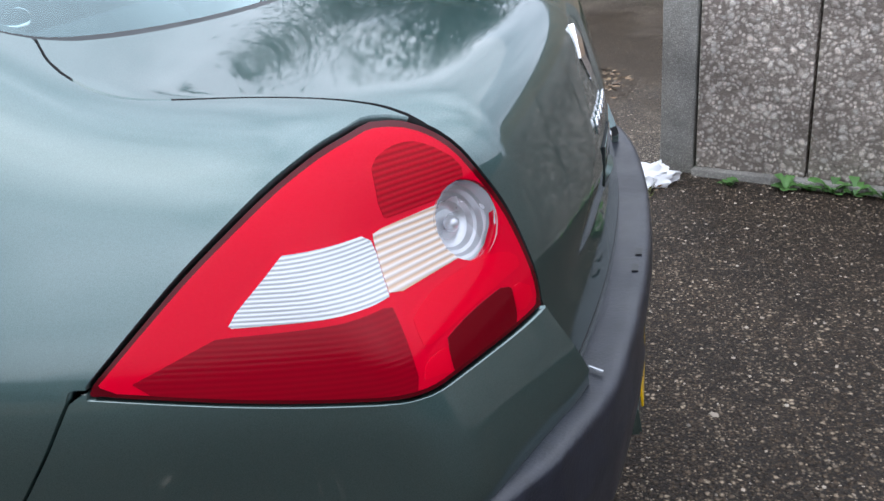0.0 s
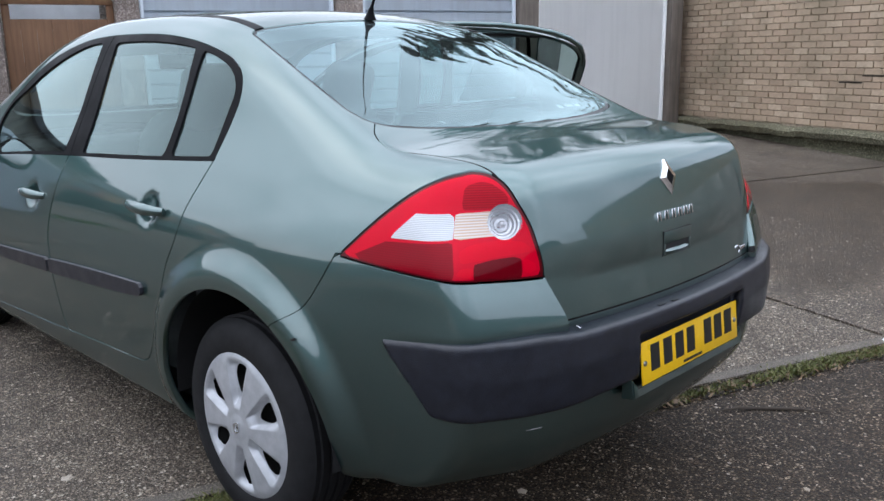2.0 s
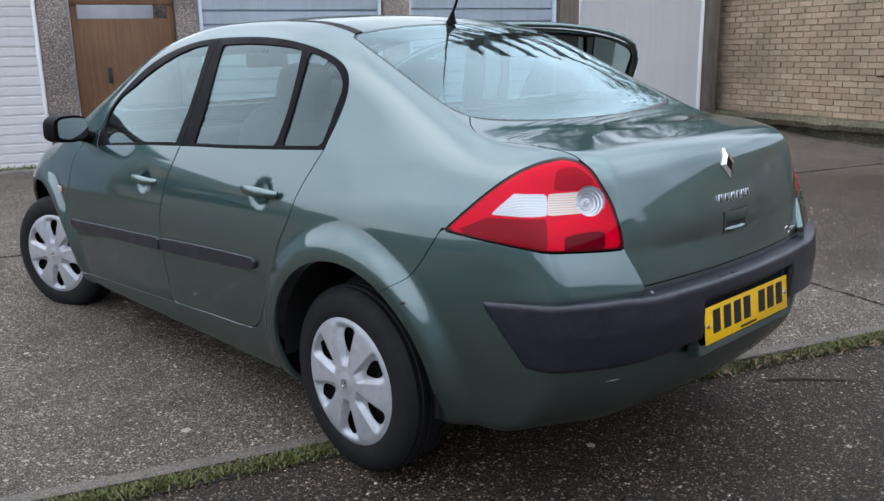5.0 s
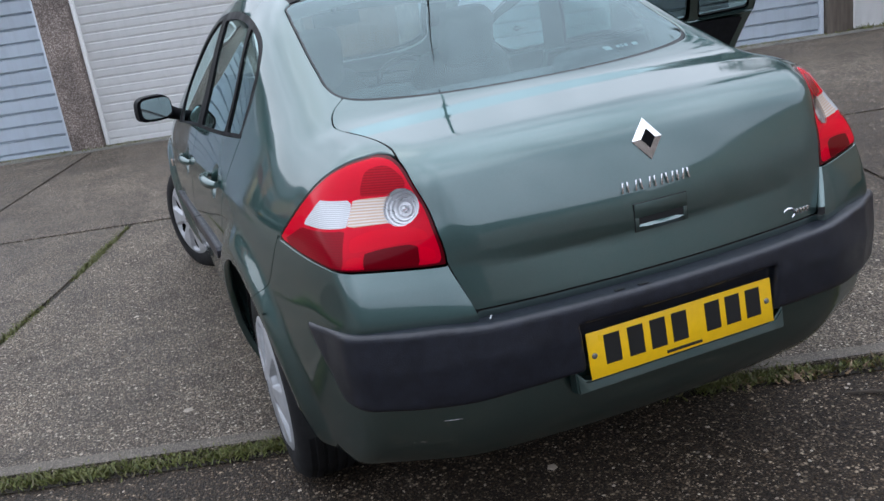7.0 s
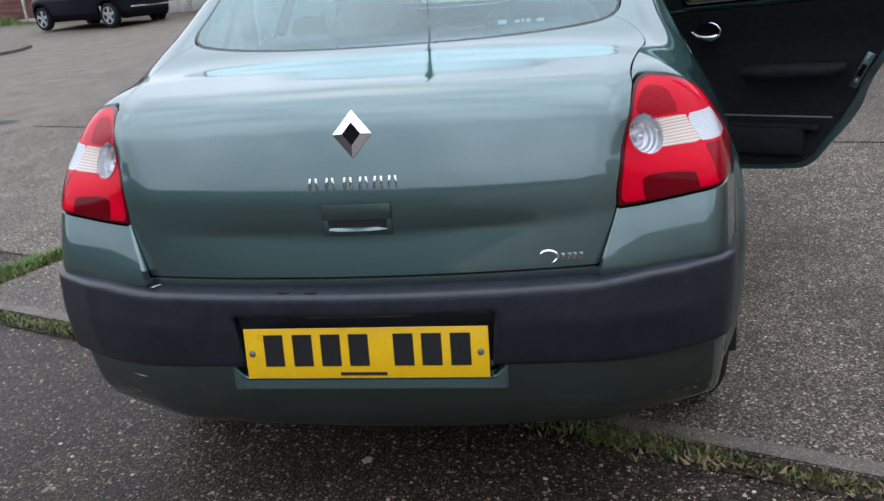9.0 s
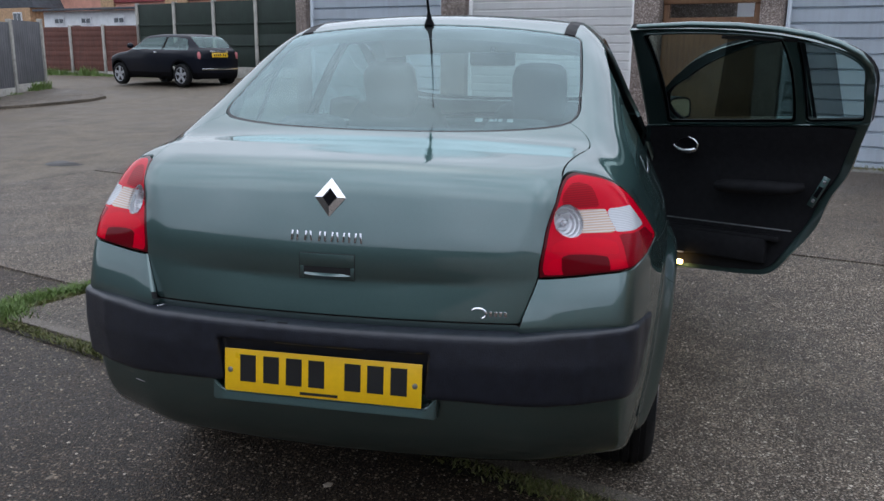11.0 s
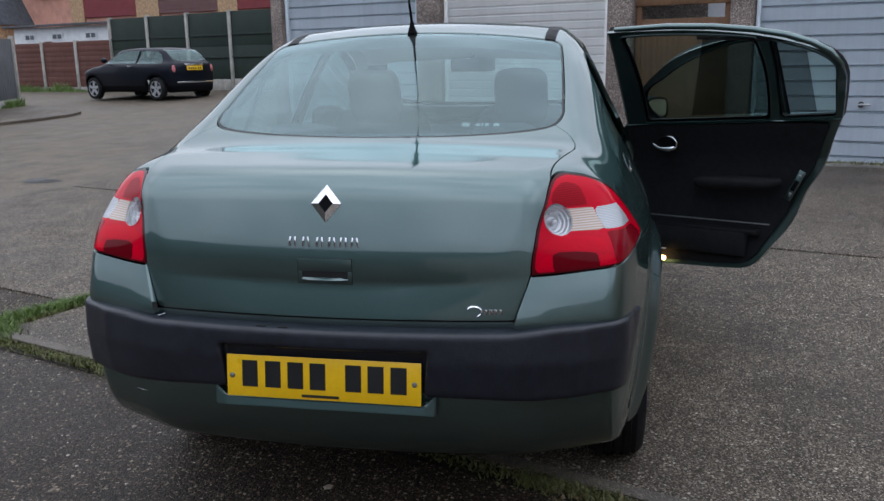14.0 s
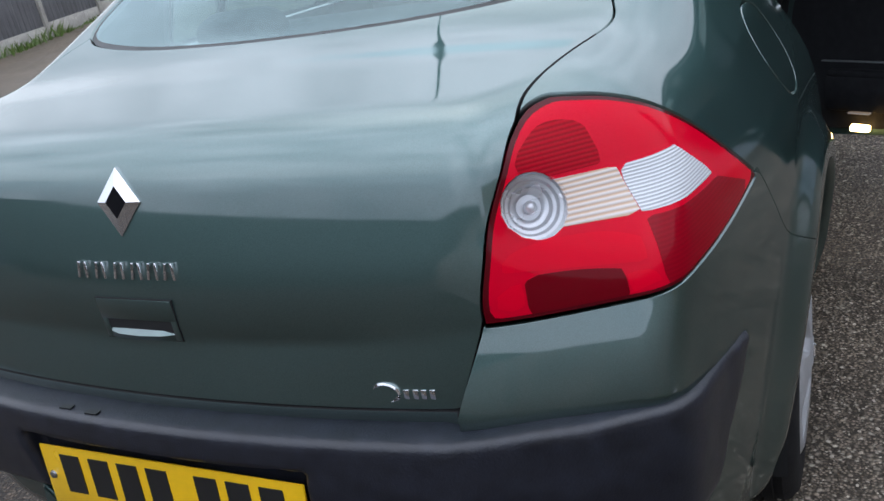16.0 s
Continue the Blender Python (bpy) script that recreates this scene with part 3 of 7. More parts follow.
def thin_glass(name, tint, ior=1.5, rough=0.01, haze=0.0, both=1.75, mirror=(0.9, 0.97, 1.0)):
    """A single thin pane: clear through, mirror-like by angle."""
    w = Mat(name)
    out = w.nodes["Material Output"]
    w.nodes.remove(w.b)
    clear = w.node("ShaderNodeBsdfTransparent", Color=(*tint, 1))
    shine = w.node("ShaderNodeBsdfGlossy", Roughness=rough, Color=(*mirror, 1))
    face = w.node("ShaderNodeLayerWeight", Blend=0.5)
    f0 = ((ior - 1) / (ior + 1)) ** 2
    steep = w.math("POWER", face.outputs["Facing"], 5.0)
    fres = w.math("ADD", w.math("MULTIPLY", steep, 1 - f0), f0)
    mix = w.nodes.new("ShaderNodeMixShader")
    twice = w.math("MULTIPLY", fres, both)
    cap = w.math("MINIMUM", twice, 1.0)
    w.links.new(cap, mix.inputs[0])
    last = clear.outputs[0]
    if haze:
        dew = w.node("ShaderNodeBsdfDiffuse", Color=(0.75, 0.8, 0.8, 1))
        hm = w.nodes.new("ShaderNodeMixShader")
        w.links.new(w.ramp(w.noise(3.5, 5), (0.3, haze * 0.4), (0.7, haze * 1.5)), hm.inputs[0])
        w.links.new(last, hm.inputs[1])
        w.links.new(dew.outputs[0], hm.inputs[2])
        last = hm.outputs[0]
    w.links.new(last, mix.inputs[1])
    w.links.new(shine.outputs[0], mix.inputs[2])
    w.links.new(mix.outputs[0], out.inputs["Surface"])
    return w.m


def lamp_plastic(name, colour, ribs=0.0, along="z", strength=0.4, rough=0.12, ribdark=0.55, ribcolour=None, coat=0.09, **more):
    w = Mat(name, colour, rough, 0.0, Coat_Weight=coat, Coat_Roughness=0.02, **more)
    if ribs:
        at = w.coords("Object")
        wave = w.node("ShaderNodeTexWave", Scale=ribs, Distortion=0.0)
        wave.bands_direction = along.upper()
        w.links.new(at, wave.inputs["Vector"])
        dark = ribcolour or tuple(c * ribdark for c in colour)
        w.put("Base Color", w.mix(wave.outputs["Fac"], dark, colour))
        w.bump(wave.outputs["Fac"], strength, 0.003)
    return w.m


PAINT = car_paint()
GLASS = thin_glass("tinted_side_glass", (0.50, 0.635, 0.60), 1.6, haze=0.012, both=1.6, mirror=(0.74, 0.93, 0.92))
GLASS_REAR = thin_glass("rear_glass", (0.42, 0.57, 0.57), haze=0.026, both=1.75, mirror=(0.70, 0.90, 0.92))
CLEAR = thin_glass("clear_lens", (0.93, 0.93, 0.93))
SCREEN = thin_glass("windscreen_glass", (0.8, 0.88, 0.86))
TRIM = plain("black_window_trim", (0.004, 0.004, 0.005), 0.45, 0, 0.15, 30, Specular_IOR_Level=0.05)
SEAL = plain("dark_glass_edge", (0.010, 0.014, 0.015), 0.32, 0, 0.1, 30, Specular_IOR_Level=0.22)
BUMPER = plain("dark_grey_grained_plastic", (0.011, 0.0125, 0.019), 0.34, 0, 0.35, 34, bump=0.3, Specular_IOR_Level=0.55)
MOULD = plain("dark_grey_moulding", (0.013, 0.014, 0.021), 0.36, 0, 0.1, 50, bump=0.15)
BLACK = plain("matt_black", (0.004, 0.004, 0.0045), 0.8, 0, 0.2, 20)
RUBBER = plain("tyre_rubber", (0.010, 0.010, 0.011), 0.72, 0, 0.3, 30, bump=0.3, Specular_IOR_Level=0.25)
SILVER = plain("silver_wheel_cover", (0.42, 0.43, 0.45), 0.36, 0.35, 0.14, 25)
CHROME = plain("chrome", (0.82, 0.82, 0.84), 0.07, 1.0, 0.03, 20)
DULL = plain("dull_metal", (0.3, 0.3, 0.31), 0.4, 0.9, 0.1, 40)
CABIN = plain("charcoal_cabin_trim", (0.011, 0.011, 0.0125), 0.7, 0, 0.25, 45, bump=0.2, Specular_IOR_Level=0.14)
CLOTH = plain("grey_seat_cloth", (0.06, 0.062, 0.066), 0.9, 0, 0.3, 70, bump=0.4)
LINING = plain("pale_headlining", (0.20, 0.20, 0.195), 0.9, 0, 0.1, 60)
BOWL = plain("bright_reflector", (0.58, 0.58, 0.60), 0.24, 0.6, 0.05, 60)
RED = lamp_plastic("red_lens", (0.56, 0.0, 0.016), coat=0.16, Specular_IOR_Level=0.06)
RED_DEEP = lamp_plastic("deep_red_lens", (0.12, 0.0, 0.004), 0.0, Specular_IOR_Level=0.1)
GASKET = lamp_plastic("dark_lamp_edge", (0.07, 0.0, 0.003), 0.0, Specular_IOR_Level=0.2)
RED_DARK = lamp_plastic("dark_red_ribbed_lens", (0.38, 0.0, 0.010), 60.0, "z", 0.1, ribdark=0.6, Specular_IOR_Level=0.06)
RED_GLOW = lamp_plastic("bright_red_lens", (0.62, 0.0, 0.016), 0.0, Specular_IOR_Level=0.06)
RED_LOW = lamp_plastic("dim_red_lens", (0.24, 0.0, 0.008), 60.0, "z", 0.04, ribdark=0.85, Specular_IOR_Level=0.1)
WHITE_LENS = lamp_plastic("white_ribbed_reflector", (0.60, 0.615, 0.64), 84.0, "z", 0.3, 0.15, ribdark=0.66)
AMBER_LENS = lamp_plastic("amber_grey_ribbed_reflector", (0.58, 0.53, 0.51), 54.0, "z", 0.25, 0.15, ribcolour=(0.50, 0.34, 0.23))
YELLOW = plain("yellow_reflective_plate", (0.80, 0.47, 0.005), 0.32, 0, 0.04, 60, Coat_Weight=0.6)
INK = plain("black_ink", (0.012, 0.012, 0.012), 0.4, 0, 0.1, 30)
RAGGED = plain("white_sticker", (0.42, 0.45, 0.46), 0.5, 0, 0.05, 30)

# ---------------------------------------------------------------- the green saloon
car = tagged(empty("saloon_car"), "grey-green metallic four-door saloon with two doors standing open", "car")


def yz_line(points, xmin=0.4, zmin=0.0, zmax=2.0, side=0):
    poly = outline(points)

    def fn(x, y, z):
        d = inside_line(poly, y, z)
        off = np.maximum(xmin - (np.abs(x) if not side else x * side), np.maximum(zmin - z, z - zmax))
        return np.maximum(d, off)
    return fn


def corner_line(points):
    """An outline on the rear corner, in height and in the sum of length and width."""
    poly = outline(points)
    return lambda x, y, z: np.maximum(inside_line(poly, y + np.abs(x), z), np.maximum(0.47 - np.abs(x), y - 0.8))


def xy_line(points, zmin):
    half = list(points)
    poly = outline(half + [(-a, b) for a, b in half[::-1]])
    return lambda x, y, z: np.maximum(inside_line(poly, x, y), zmin - z)


SEAM = cubic([-0.195, -0.163, -0.04, 0.057, 0.114, 0.177, 0.238, 0.293, 0.342, 0.408, 0.531, 0.65, 0.705, 0.775, 0.836],
             [0.484, 0.492, 0.525, 0.540, 0.554, 0.563, 0.565, 0.564, 0.563, 0.570, 0.592, 0.615, 0.61, 0.588, 0.55])
BUMP_EDGE = cubic([0.2, 0.657, 0.718, 0.797, 0.872], [0.9, 0.787, 0.692, 0.629, 0.585])
FRONT_EDGE = cubic([0.15, 0.276, 0.428, 0.611, 0.76, 0.899, 1.0, 1.2], [3.28, 3.289, 3.303, 3.278, 3.226, 3.162, 3.08, 2.9])


def lid_line(x, y, z):
    q = y + z - 1.05
    return np.maximum(np.maximum(np.abs(x) - SEAM(q), q - 0.84), np.maximum(0.717 - z, y - 0.78))


def bumper_line(x, y, z):
    return np.maximum(y - BUMP_EDGE(z), z - 0.874)


def arch_line(x, y, z):
    r = np.minimum(np.hypot(y - 0.986, z - 0.33), np.hypot(y - 3.672, z - 0.33)) - 0.392
    return np.maximum(r, 0.5 - np.abs(x))


LAMP = [(1.388, 0.869), (1.388, 0.869), (1.297, 0.93), (1.203, 0.987), (1.108, 1.033), (1.025, 1.058), (0.953, 1.069), (0.923, 1.072), (0.865, 1.064), (0.818, 1.040), (0.783, 1.003),
        (0.743, 0.953), (0.717, 0.90), (0.703, 0.865), (0.698, 0.829), (0.698, 0.829), (0.782, 0.8305), (0.881, 0.835), (0.993, 0.841), (1.098, 0.848), (1.22, 0.856), (1.30, 0.862)]
DLO = [(2.951, 0.949), (2.951, 0.949), (2.949, 1.119), (2.787, 1.257), (2.611, 1.345), (2.385, 1.401), (2.182, 1.421), (1.889, 1.423), (1.686, 1.414),
       (1.483, 1.389), (1.329, 1.355), (1.237, 1.322), (1.18, 1.282), (1.154, 1.228), (1.157, 1.163), (1.17, 1.089), (1.179, 1.049), (1.179, 1.049),
       (1.435, 1.034), (1.739, 1.018), (2.055, 1.005), (2.469, 0.983)]
PANE_FRONT = [(2.82, 0.966), (2.82, 0.966), (2.935, 1.1), (2.749, 1.232), (2.558, 1.32), (2.336, 1.384), (2.175, 1.398), (2.175, 1.398), (2.15, 1.194), (2.171, 1.012), (2.171, 1.012), (2.476, 0.994)]
PANE_REAR = [(2.061, 1.397), (2.061, 1.397), (1.832, 1.398), (1.639, 1.388), (1.481, 1.37), (1.481, 1.37), (1.45, 1.225), (1.457, 1.044), (1.457, 1.044), (1.746, 1.03), (2.02, 1.018), (2.02, 1.018), (2.022, 1.2)]
PANE_QUARTER = [(1.43, 1.362), (1.43, 1.362), (1.306, 1.33), (1.224, 1.29), (1.189, 1.245), (1.192, 1.18), (1.2, 1.06), (1.2, 1.06), (1.417, 1.047), (1.417, 1.047), (1.418, 1.226)]
REAR_GLASS = [(0.0, 0.602), (0.19, 0.613), (0.36, 0.643), (0.505, 0.692), (0.555, 0.737), (0.572, 0.80), (0.57, 0.87), (0.566, 0.97), (0.556, 1.12),
              (0.545, 1.25), (0.53, 1.31), (0.45, 1.328), (0.25, 1.338), (0.0, 1.342)]
SCREEN_LINE = [(0.0, 3.42), (0.45, 3.36), (0.62, 3.22), (0.58, 3.0), (0.53, 2.82), (0.49, 2.76), (0.3, 2.78), (0.0, 2.8)]
DOOR_FRONT = [(2.12, 1.03), (2.131, 0.98), (2.174, 0.852), (2.219, 0.717), (2.227, 0.583), (2.237, 0.431), (2.213, 0.328), (2.213, 0.328), (2.654, 0.303),
              (3.18, 0.276), (3.289, 0.29), (3.303, 0.428), (3.278, 0.611), (3.226, 0.76), (3.162, 0.899), (3.1, 0.96), (2.96, 1.03), (2.96, 1.03)]
DOOR_REAR = [(2.11, 1.06), (2.11, 1.06), (2.125, 0.98), (2.168, 0.852), (2.213, 0.717), (2.221, 0.583), (2.231, 0.431), (2.207, 0.328), (2.207, 0.328), (1.9, 0.347), (1.58, 0.366),
             (1.519, 0.395), (1.456, 0.482), (1.369, 0.627), (1.323, 0.735), (1.271, 0.821), (1.228, 0.938), (1.185, 1.037), (1.175, 1.06), (1.175, 1.06)]

verts, quads = surface_net(body_field, (-0.968, -0.06, 0.12), (0.968, 4.56, 1.544), 0.016)
shell = Sheet(verts, [tuple(q) for q in quads.tolist()])
_, shell = shell.take(arch_line)
windows, shell = shell.take(yz_line(DLO, 0.4, 0.9), 0.001)
lamps, shell = shell.take(corner_line(LAMP), 0.0024)
backlight, shell = shell.take(xy_line(REAR_GLASS, 1.08), 0.002)
windscreen, shell = shell.take(xy_line(SCREEN_LINE, 0.95), 0.002)
lid, shell = shell.take(lid_line, 0.0022)
bumper, shell = shell.take(bumper_line, 0.0022)
doors_front, shell = shell.take(yz_line(DOOR_FRONT, 0.5), 0.0028)
doors_rear, shell = shell.take(yz_line(DOOR_REAR, 0.5), 0.0028)
roof, shell = shell.take(lambda x, y, z: np.maximum(np.abs(x) - 0.475 - 0.02 * np.clip(y - 1.3, 0, 1), np.maximum(np.maximum(1.3 - y, 1.1 - z), y - 2.84)), 0.001)
strips, shell = shell.take(lambda x, y, z: np.maximum(np.abs(x) - 0.515 - 0.02 * np.clip(y - 1.3, 0, 1), np.maximum(np.maximum(1.28 - y, 1.1 - z), y - 2.84)), 0.0005)
bonnet, shell = shell.take(lambda x, y, z: np.maximum(np.abs(x) - 0.69 + 0.12 * (y - 3.5), np.maximum(3.3 + 0.18 * x * x - y, np.maximum(0.72 - z, y - 4.38))), 0.002)
wings, shell = shell.take(lambda x, y, z: np.maximum(FRONT_EDGE(z) - y, z - 1.02), 0.0025)
nose, wings = wings.take(lambda x, y, z: np.maximum(4.1 - y, z - 0.7), 0.002)

panel("roof", roof, PAINT, car, body_field)
panel("bonnet", bonnet, PAINT, car, body_field)
panel("front_bumper", nose, PAINT, car, body_field)
bumper.v[:, 1] -= shelf(bumper.v[:, 1], bumper.v[:, 2]) * np.clip((np.abs(bumper.v[:, 0]) - 0.478) / 0.012, 0, 1)
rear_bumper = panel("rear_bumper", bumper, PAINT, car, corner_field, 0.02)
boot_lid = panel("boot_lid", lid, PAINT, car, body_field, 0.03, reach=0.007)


def halves(sheet):
    a, b = sheet.cut(sheet.v[:, 0] - 1e-4)
    return ((-1, a), (1, b))


for s, sh in halves(strips):
    panel("roof_strip", sh, TRIM, car, body_field, 0.006, "black rubber roof strip")
for s, sh in halves(wings):
    w = panel("front_wing", sh, PAINT, car, body_field)
    bm = bmesh.new()
    box(bm, -0.005, -0.02, -0.018, 0.005, 0.02, 0.018, 0.003)
    o = part("side_repeater", bm, AMBER_LENS, w, "clear side indicator")
    o.location = (s * 0.885, 3.342, 0.704)
for s, sh in halves(shell):
    if s > 0:
        flap = [(0.86, 0.97), (0.885, 0.905), (0.95, 0.885), (1.01, 0.91), (1.03, 0.97), (1.005, 1.03), (0.945, 1.05), (0.885, 1.03)]
        fl, sh = sh.take(yz_line(flap, 0.5, side=1), 0.0022)
        panel("fuel_flap", fl, PAINT, car, body_field, 0.01)
    panel("side_panel", sh, PAINT, car, body_field, 0.02)

# windscreen and rear window, each with its black edge
clear, edge = windscreen.take(xy_line([(a * 0.95, b + (0.03 if b < 3.1 else -0.03)) for a, b in SCREEN_LINE], 0.9))
glass = panel("windscreen", clear, SCREEN, car, body_field, 0.0)
glass.visible_shadow = False
panel("windscreen_seal", edge, TRIM, glass, body_field, 0.008)
inner_glass = [(a * 0.987, b + 0.009 * (1 - 2 * (b - 0.6) / 0.74) + (0.006 if b < 0.7 else 0)) for a, b in REAR_GLASS]
clear, edge = backlight.take(xy_line(inner_glass, 1.05))
glass = panel("rear_window", clear, GLASS_REAR, car, body_field, 0.0, "tinted rear window misted with damp", offset=-0.003)
glass.visible_shadow = False
panel("window_seal", edge, SEAL, glass, body_field, 0.008, offset=-0.003)
for x0, x1, z0, z1 in ((0.262, 0.285, 0.0, 0.022), (0.305, 0.318, 0.004, 0.018), (0.322, 0.328, 0.004, 0.022), (0.333, 0.345, 0.004, 0.02), (0.36, 0.378, 0.002, 0.02)):
    bm = bmesh.new()
    box(bm, x0, 0, z0, x1, 0.0008, z1)
    o = part("sticker", bm, RAGGED, glass, "white window sticker mark")
    o.matrix_basis = pose(0, 0.722, 1.158, -66, 0, 0)

# tail lamps
ZONES = (
    ("round_lens", [(0.827 + 0.058 * math.cos(k * math.pi / 8), 0.962 + 0.0395 * math.sin(k * math.pi / 8)) for k in range(16)], None, ""),
    ("clear_reflector", [(1.206, 0.926), (1.206, 0.926), (1.115, 0.984), (1.115, 0.984), (0.988, 0.983), (0.988, 0.983), (0.998, 0.930), (0.998, 0.930)], WHITE_LENS, "white ribbed reflector"),
    ("indicator_lens", [(0.987, 0.983), (0.987, 0.983), (0.86, 0.986), (0.86, 0.986), (0.855, 0.932), (0.855, 0.932), (0.997, 0.929), (0.997, 0.929)], AMBER_LENS, "pale amber ribbed lens"),
    ("upper_lens", [(0.968, 0.990), (0.968, 0.990), (0.955, 1.038), (0.955, 1.038), (0.888, 1.048), (0.836, 1.030), (0.836, 1.030), (0.815, 1.004), (0.86, 0.990), (0.86, 0.990)], RED_DARK, "dark red ribbed lens"),
    ("reflex_lens", [(0.98, 0.906), (0.98, 0.906), (0.91, 0.920), (0.78, 0.917), (0.735, 0.893), (0.735, 0.893), (0.864, 0.886), (0.975, 0.880), (0.975, 0.880)], RED_GLOW, "bright red reflector"),
    ("corner_reflex", [(0.773, 0.877), (0.773, 0.877), (0.730, 0.874), (0.730, 0.874), (0.724, 0.842), (0.724, 0.842), (0.768, 0.845), (0.768, 0.845)], RED_GLOW, "bright red reflector"),
    ("corner_reflex", [(0.992, 0.856), (0.992, 0.856), (0.98, 0.870), (0.98, 0.870), (0.936, 0.872), (0.936, 0.872), (0.936, 0.846), (0.936, 0.846)], RED_GLOW, "bright red reflector"),
    ("lower_lens", [(0.934, 0.876), (0.934, 0.876), (0.864, 0.883), (0.776, 0.884), (0.776, 0.884), (0.772, 0.836), (0.772, 0.836), (0.934, 0.8385), (0.934, 0.8385)], RED_DEEP, "deep red lens"),
    ("lower_band", [(1.215, 0.918), (1.215, 0.918), (1.0, 0.925), (1.0, 0.925), (0.997, 0.846), (0.997, 0.846), (1.1, 0.852), (1.21, 0.859), (1.30, 0.868), (1.335, 0.876), (1.335, 0.876)], RED_LOW, "dim red ribbed lens"),
)
for s, sh in halves(lamps):
    rim = sh
    inner, rim = sh.take(corner_line([(1.0 + (a - 1.0) * 0.955, 0.95 + (b - 0.95) * 0.94) for a, b in LAMP]))
    made = []
    for name, line, mat, label in ZONES:
        z, inner = inner.take(corner_line(line), 0.0)
        made.append((name, z, mat, label))
    lamp = panel("tail_lamp", inner, RED, car, body_field, 0.01, "red and clear tail lamp")
    panel("lamp_gasket", rim, GASKET, lamp, body_field, 0.012)
    for name, z, mat, label in made:
        if mat:
            panel(name, z, mat, lamp, body_field, 0.006, label, offset=0.0008)
            continue
        cover = panel(name, z, CLEAR, lamp, body_field, 0.004, "clear round lens")
        cover.visible_shadow = False
        c = z.v.mean(0)
        g = slope(body_field, c[None], 0.01)[0]
        n = Vector(g).normalized()
        turn = Matrix.Translation(c) @ n.to_track_quat("Z", "Y").to_matrix().to_4x4()
        bm = bmesh.new()
        lathe(bm, [(0.0, 0.0425), (-0.010, 0.0415), (-0.016, 0.040), (-0.017, 0.036), (-0.024, 0.033), (-0.025, 0.029), (-0.031, 0.025), (-0.032, 0.020), (-0.036, 0.016), (-0.036, 0.001)], 40, "z")
        o = part("reflector_bowl", bm, BOWL, lamp, "ringed metal reflector bowl")
        o.matrix_basis = turn
    bm = bmesh.new()
    bmesh.ops.create_uvsphere(bm, u_segments=16, v_segments=8, radius=0.009)
    o = part("bulb", bm, BOWL, lamp)
    o.matrix_basis = turn @ Matrix.Translation((0, 0, -0.026))


# doors, with their window frames, panes, mouldings and handles
def outer_handle(y, z, parent, s, m):
    bm = bmesh.new()
    pts, rad = [], []
    for k in range(15):
        t = k / 14
        pts.append((s * (0.862 + 0.026 * math.sin(math.pi * t) ** 0.6 - 0.02 * (z - 0.86)), y + 0.112 - 0.224 * t, z + 0.012 - 0.004 * t))
        rad.append(0.004 + 0.0125 * math.sin(math.pi * min(max(t, 0.03), 0.97)) ** 0.35)
    tube(bm, pts, rad, 12)
    bmesh.ops.scale(bm, vec=(1, 1, 1.15), space=Matrix.Translation((0, 0, -z)), verts=bm.verts)
    if m is not None:
        bmesh.ops.transform(bm, matrix=m.inverted(), verts=bm.verts)
    return part("door_handle", bm, PAINT, parent, "body-coloured pull handle", 60)


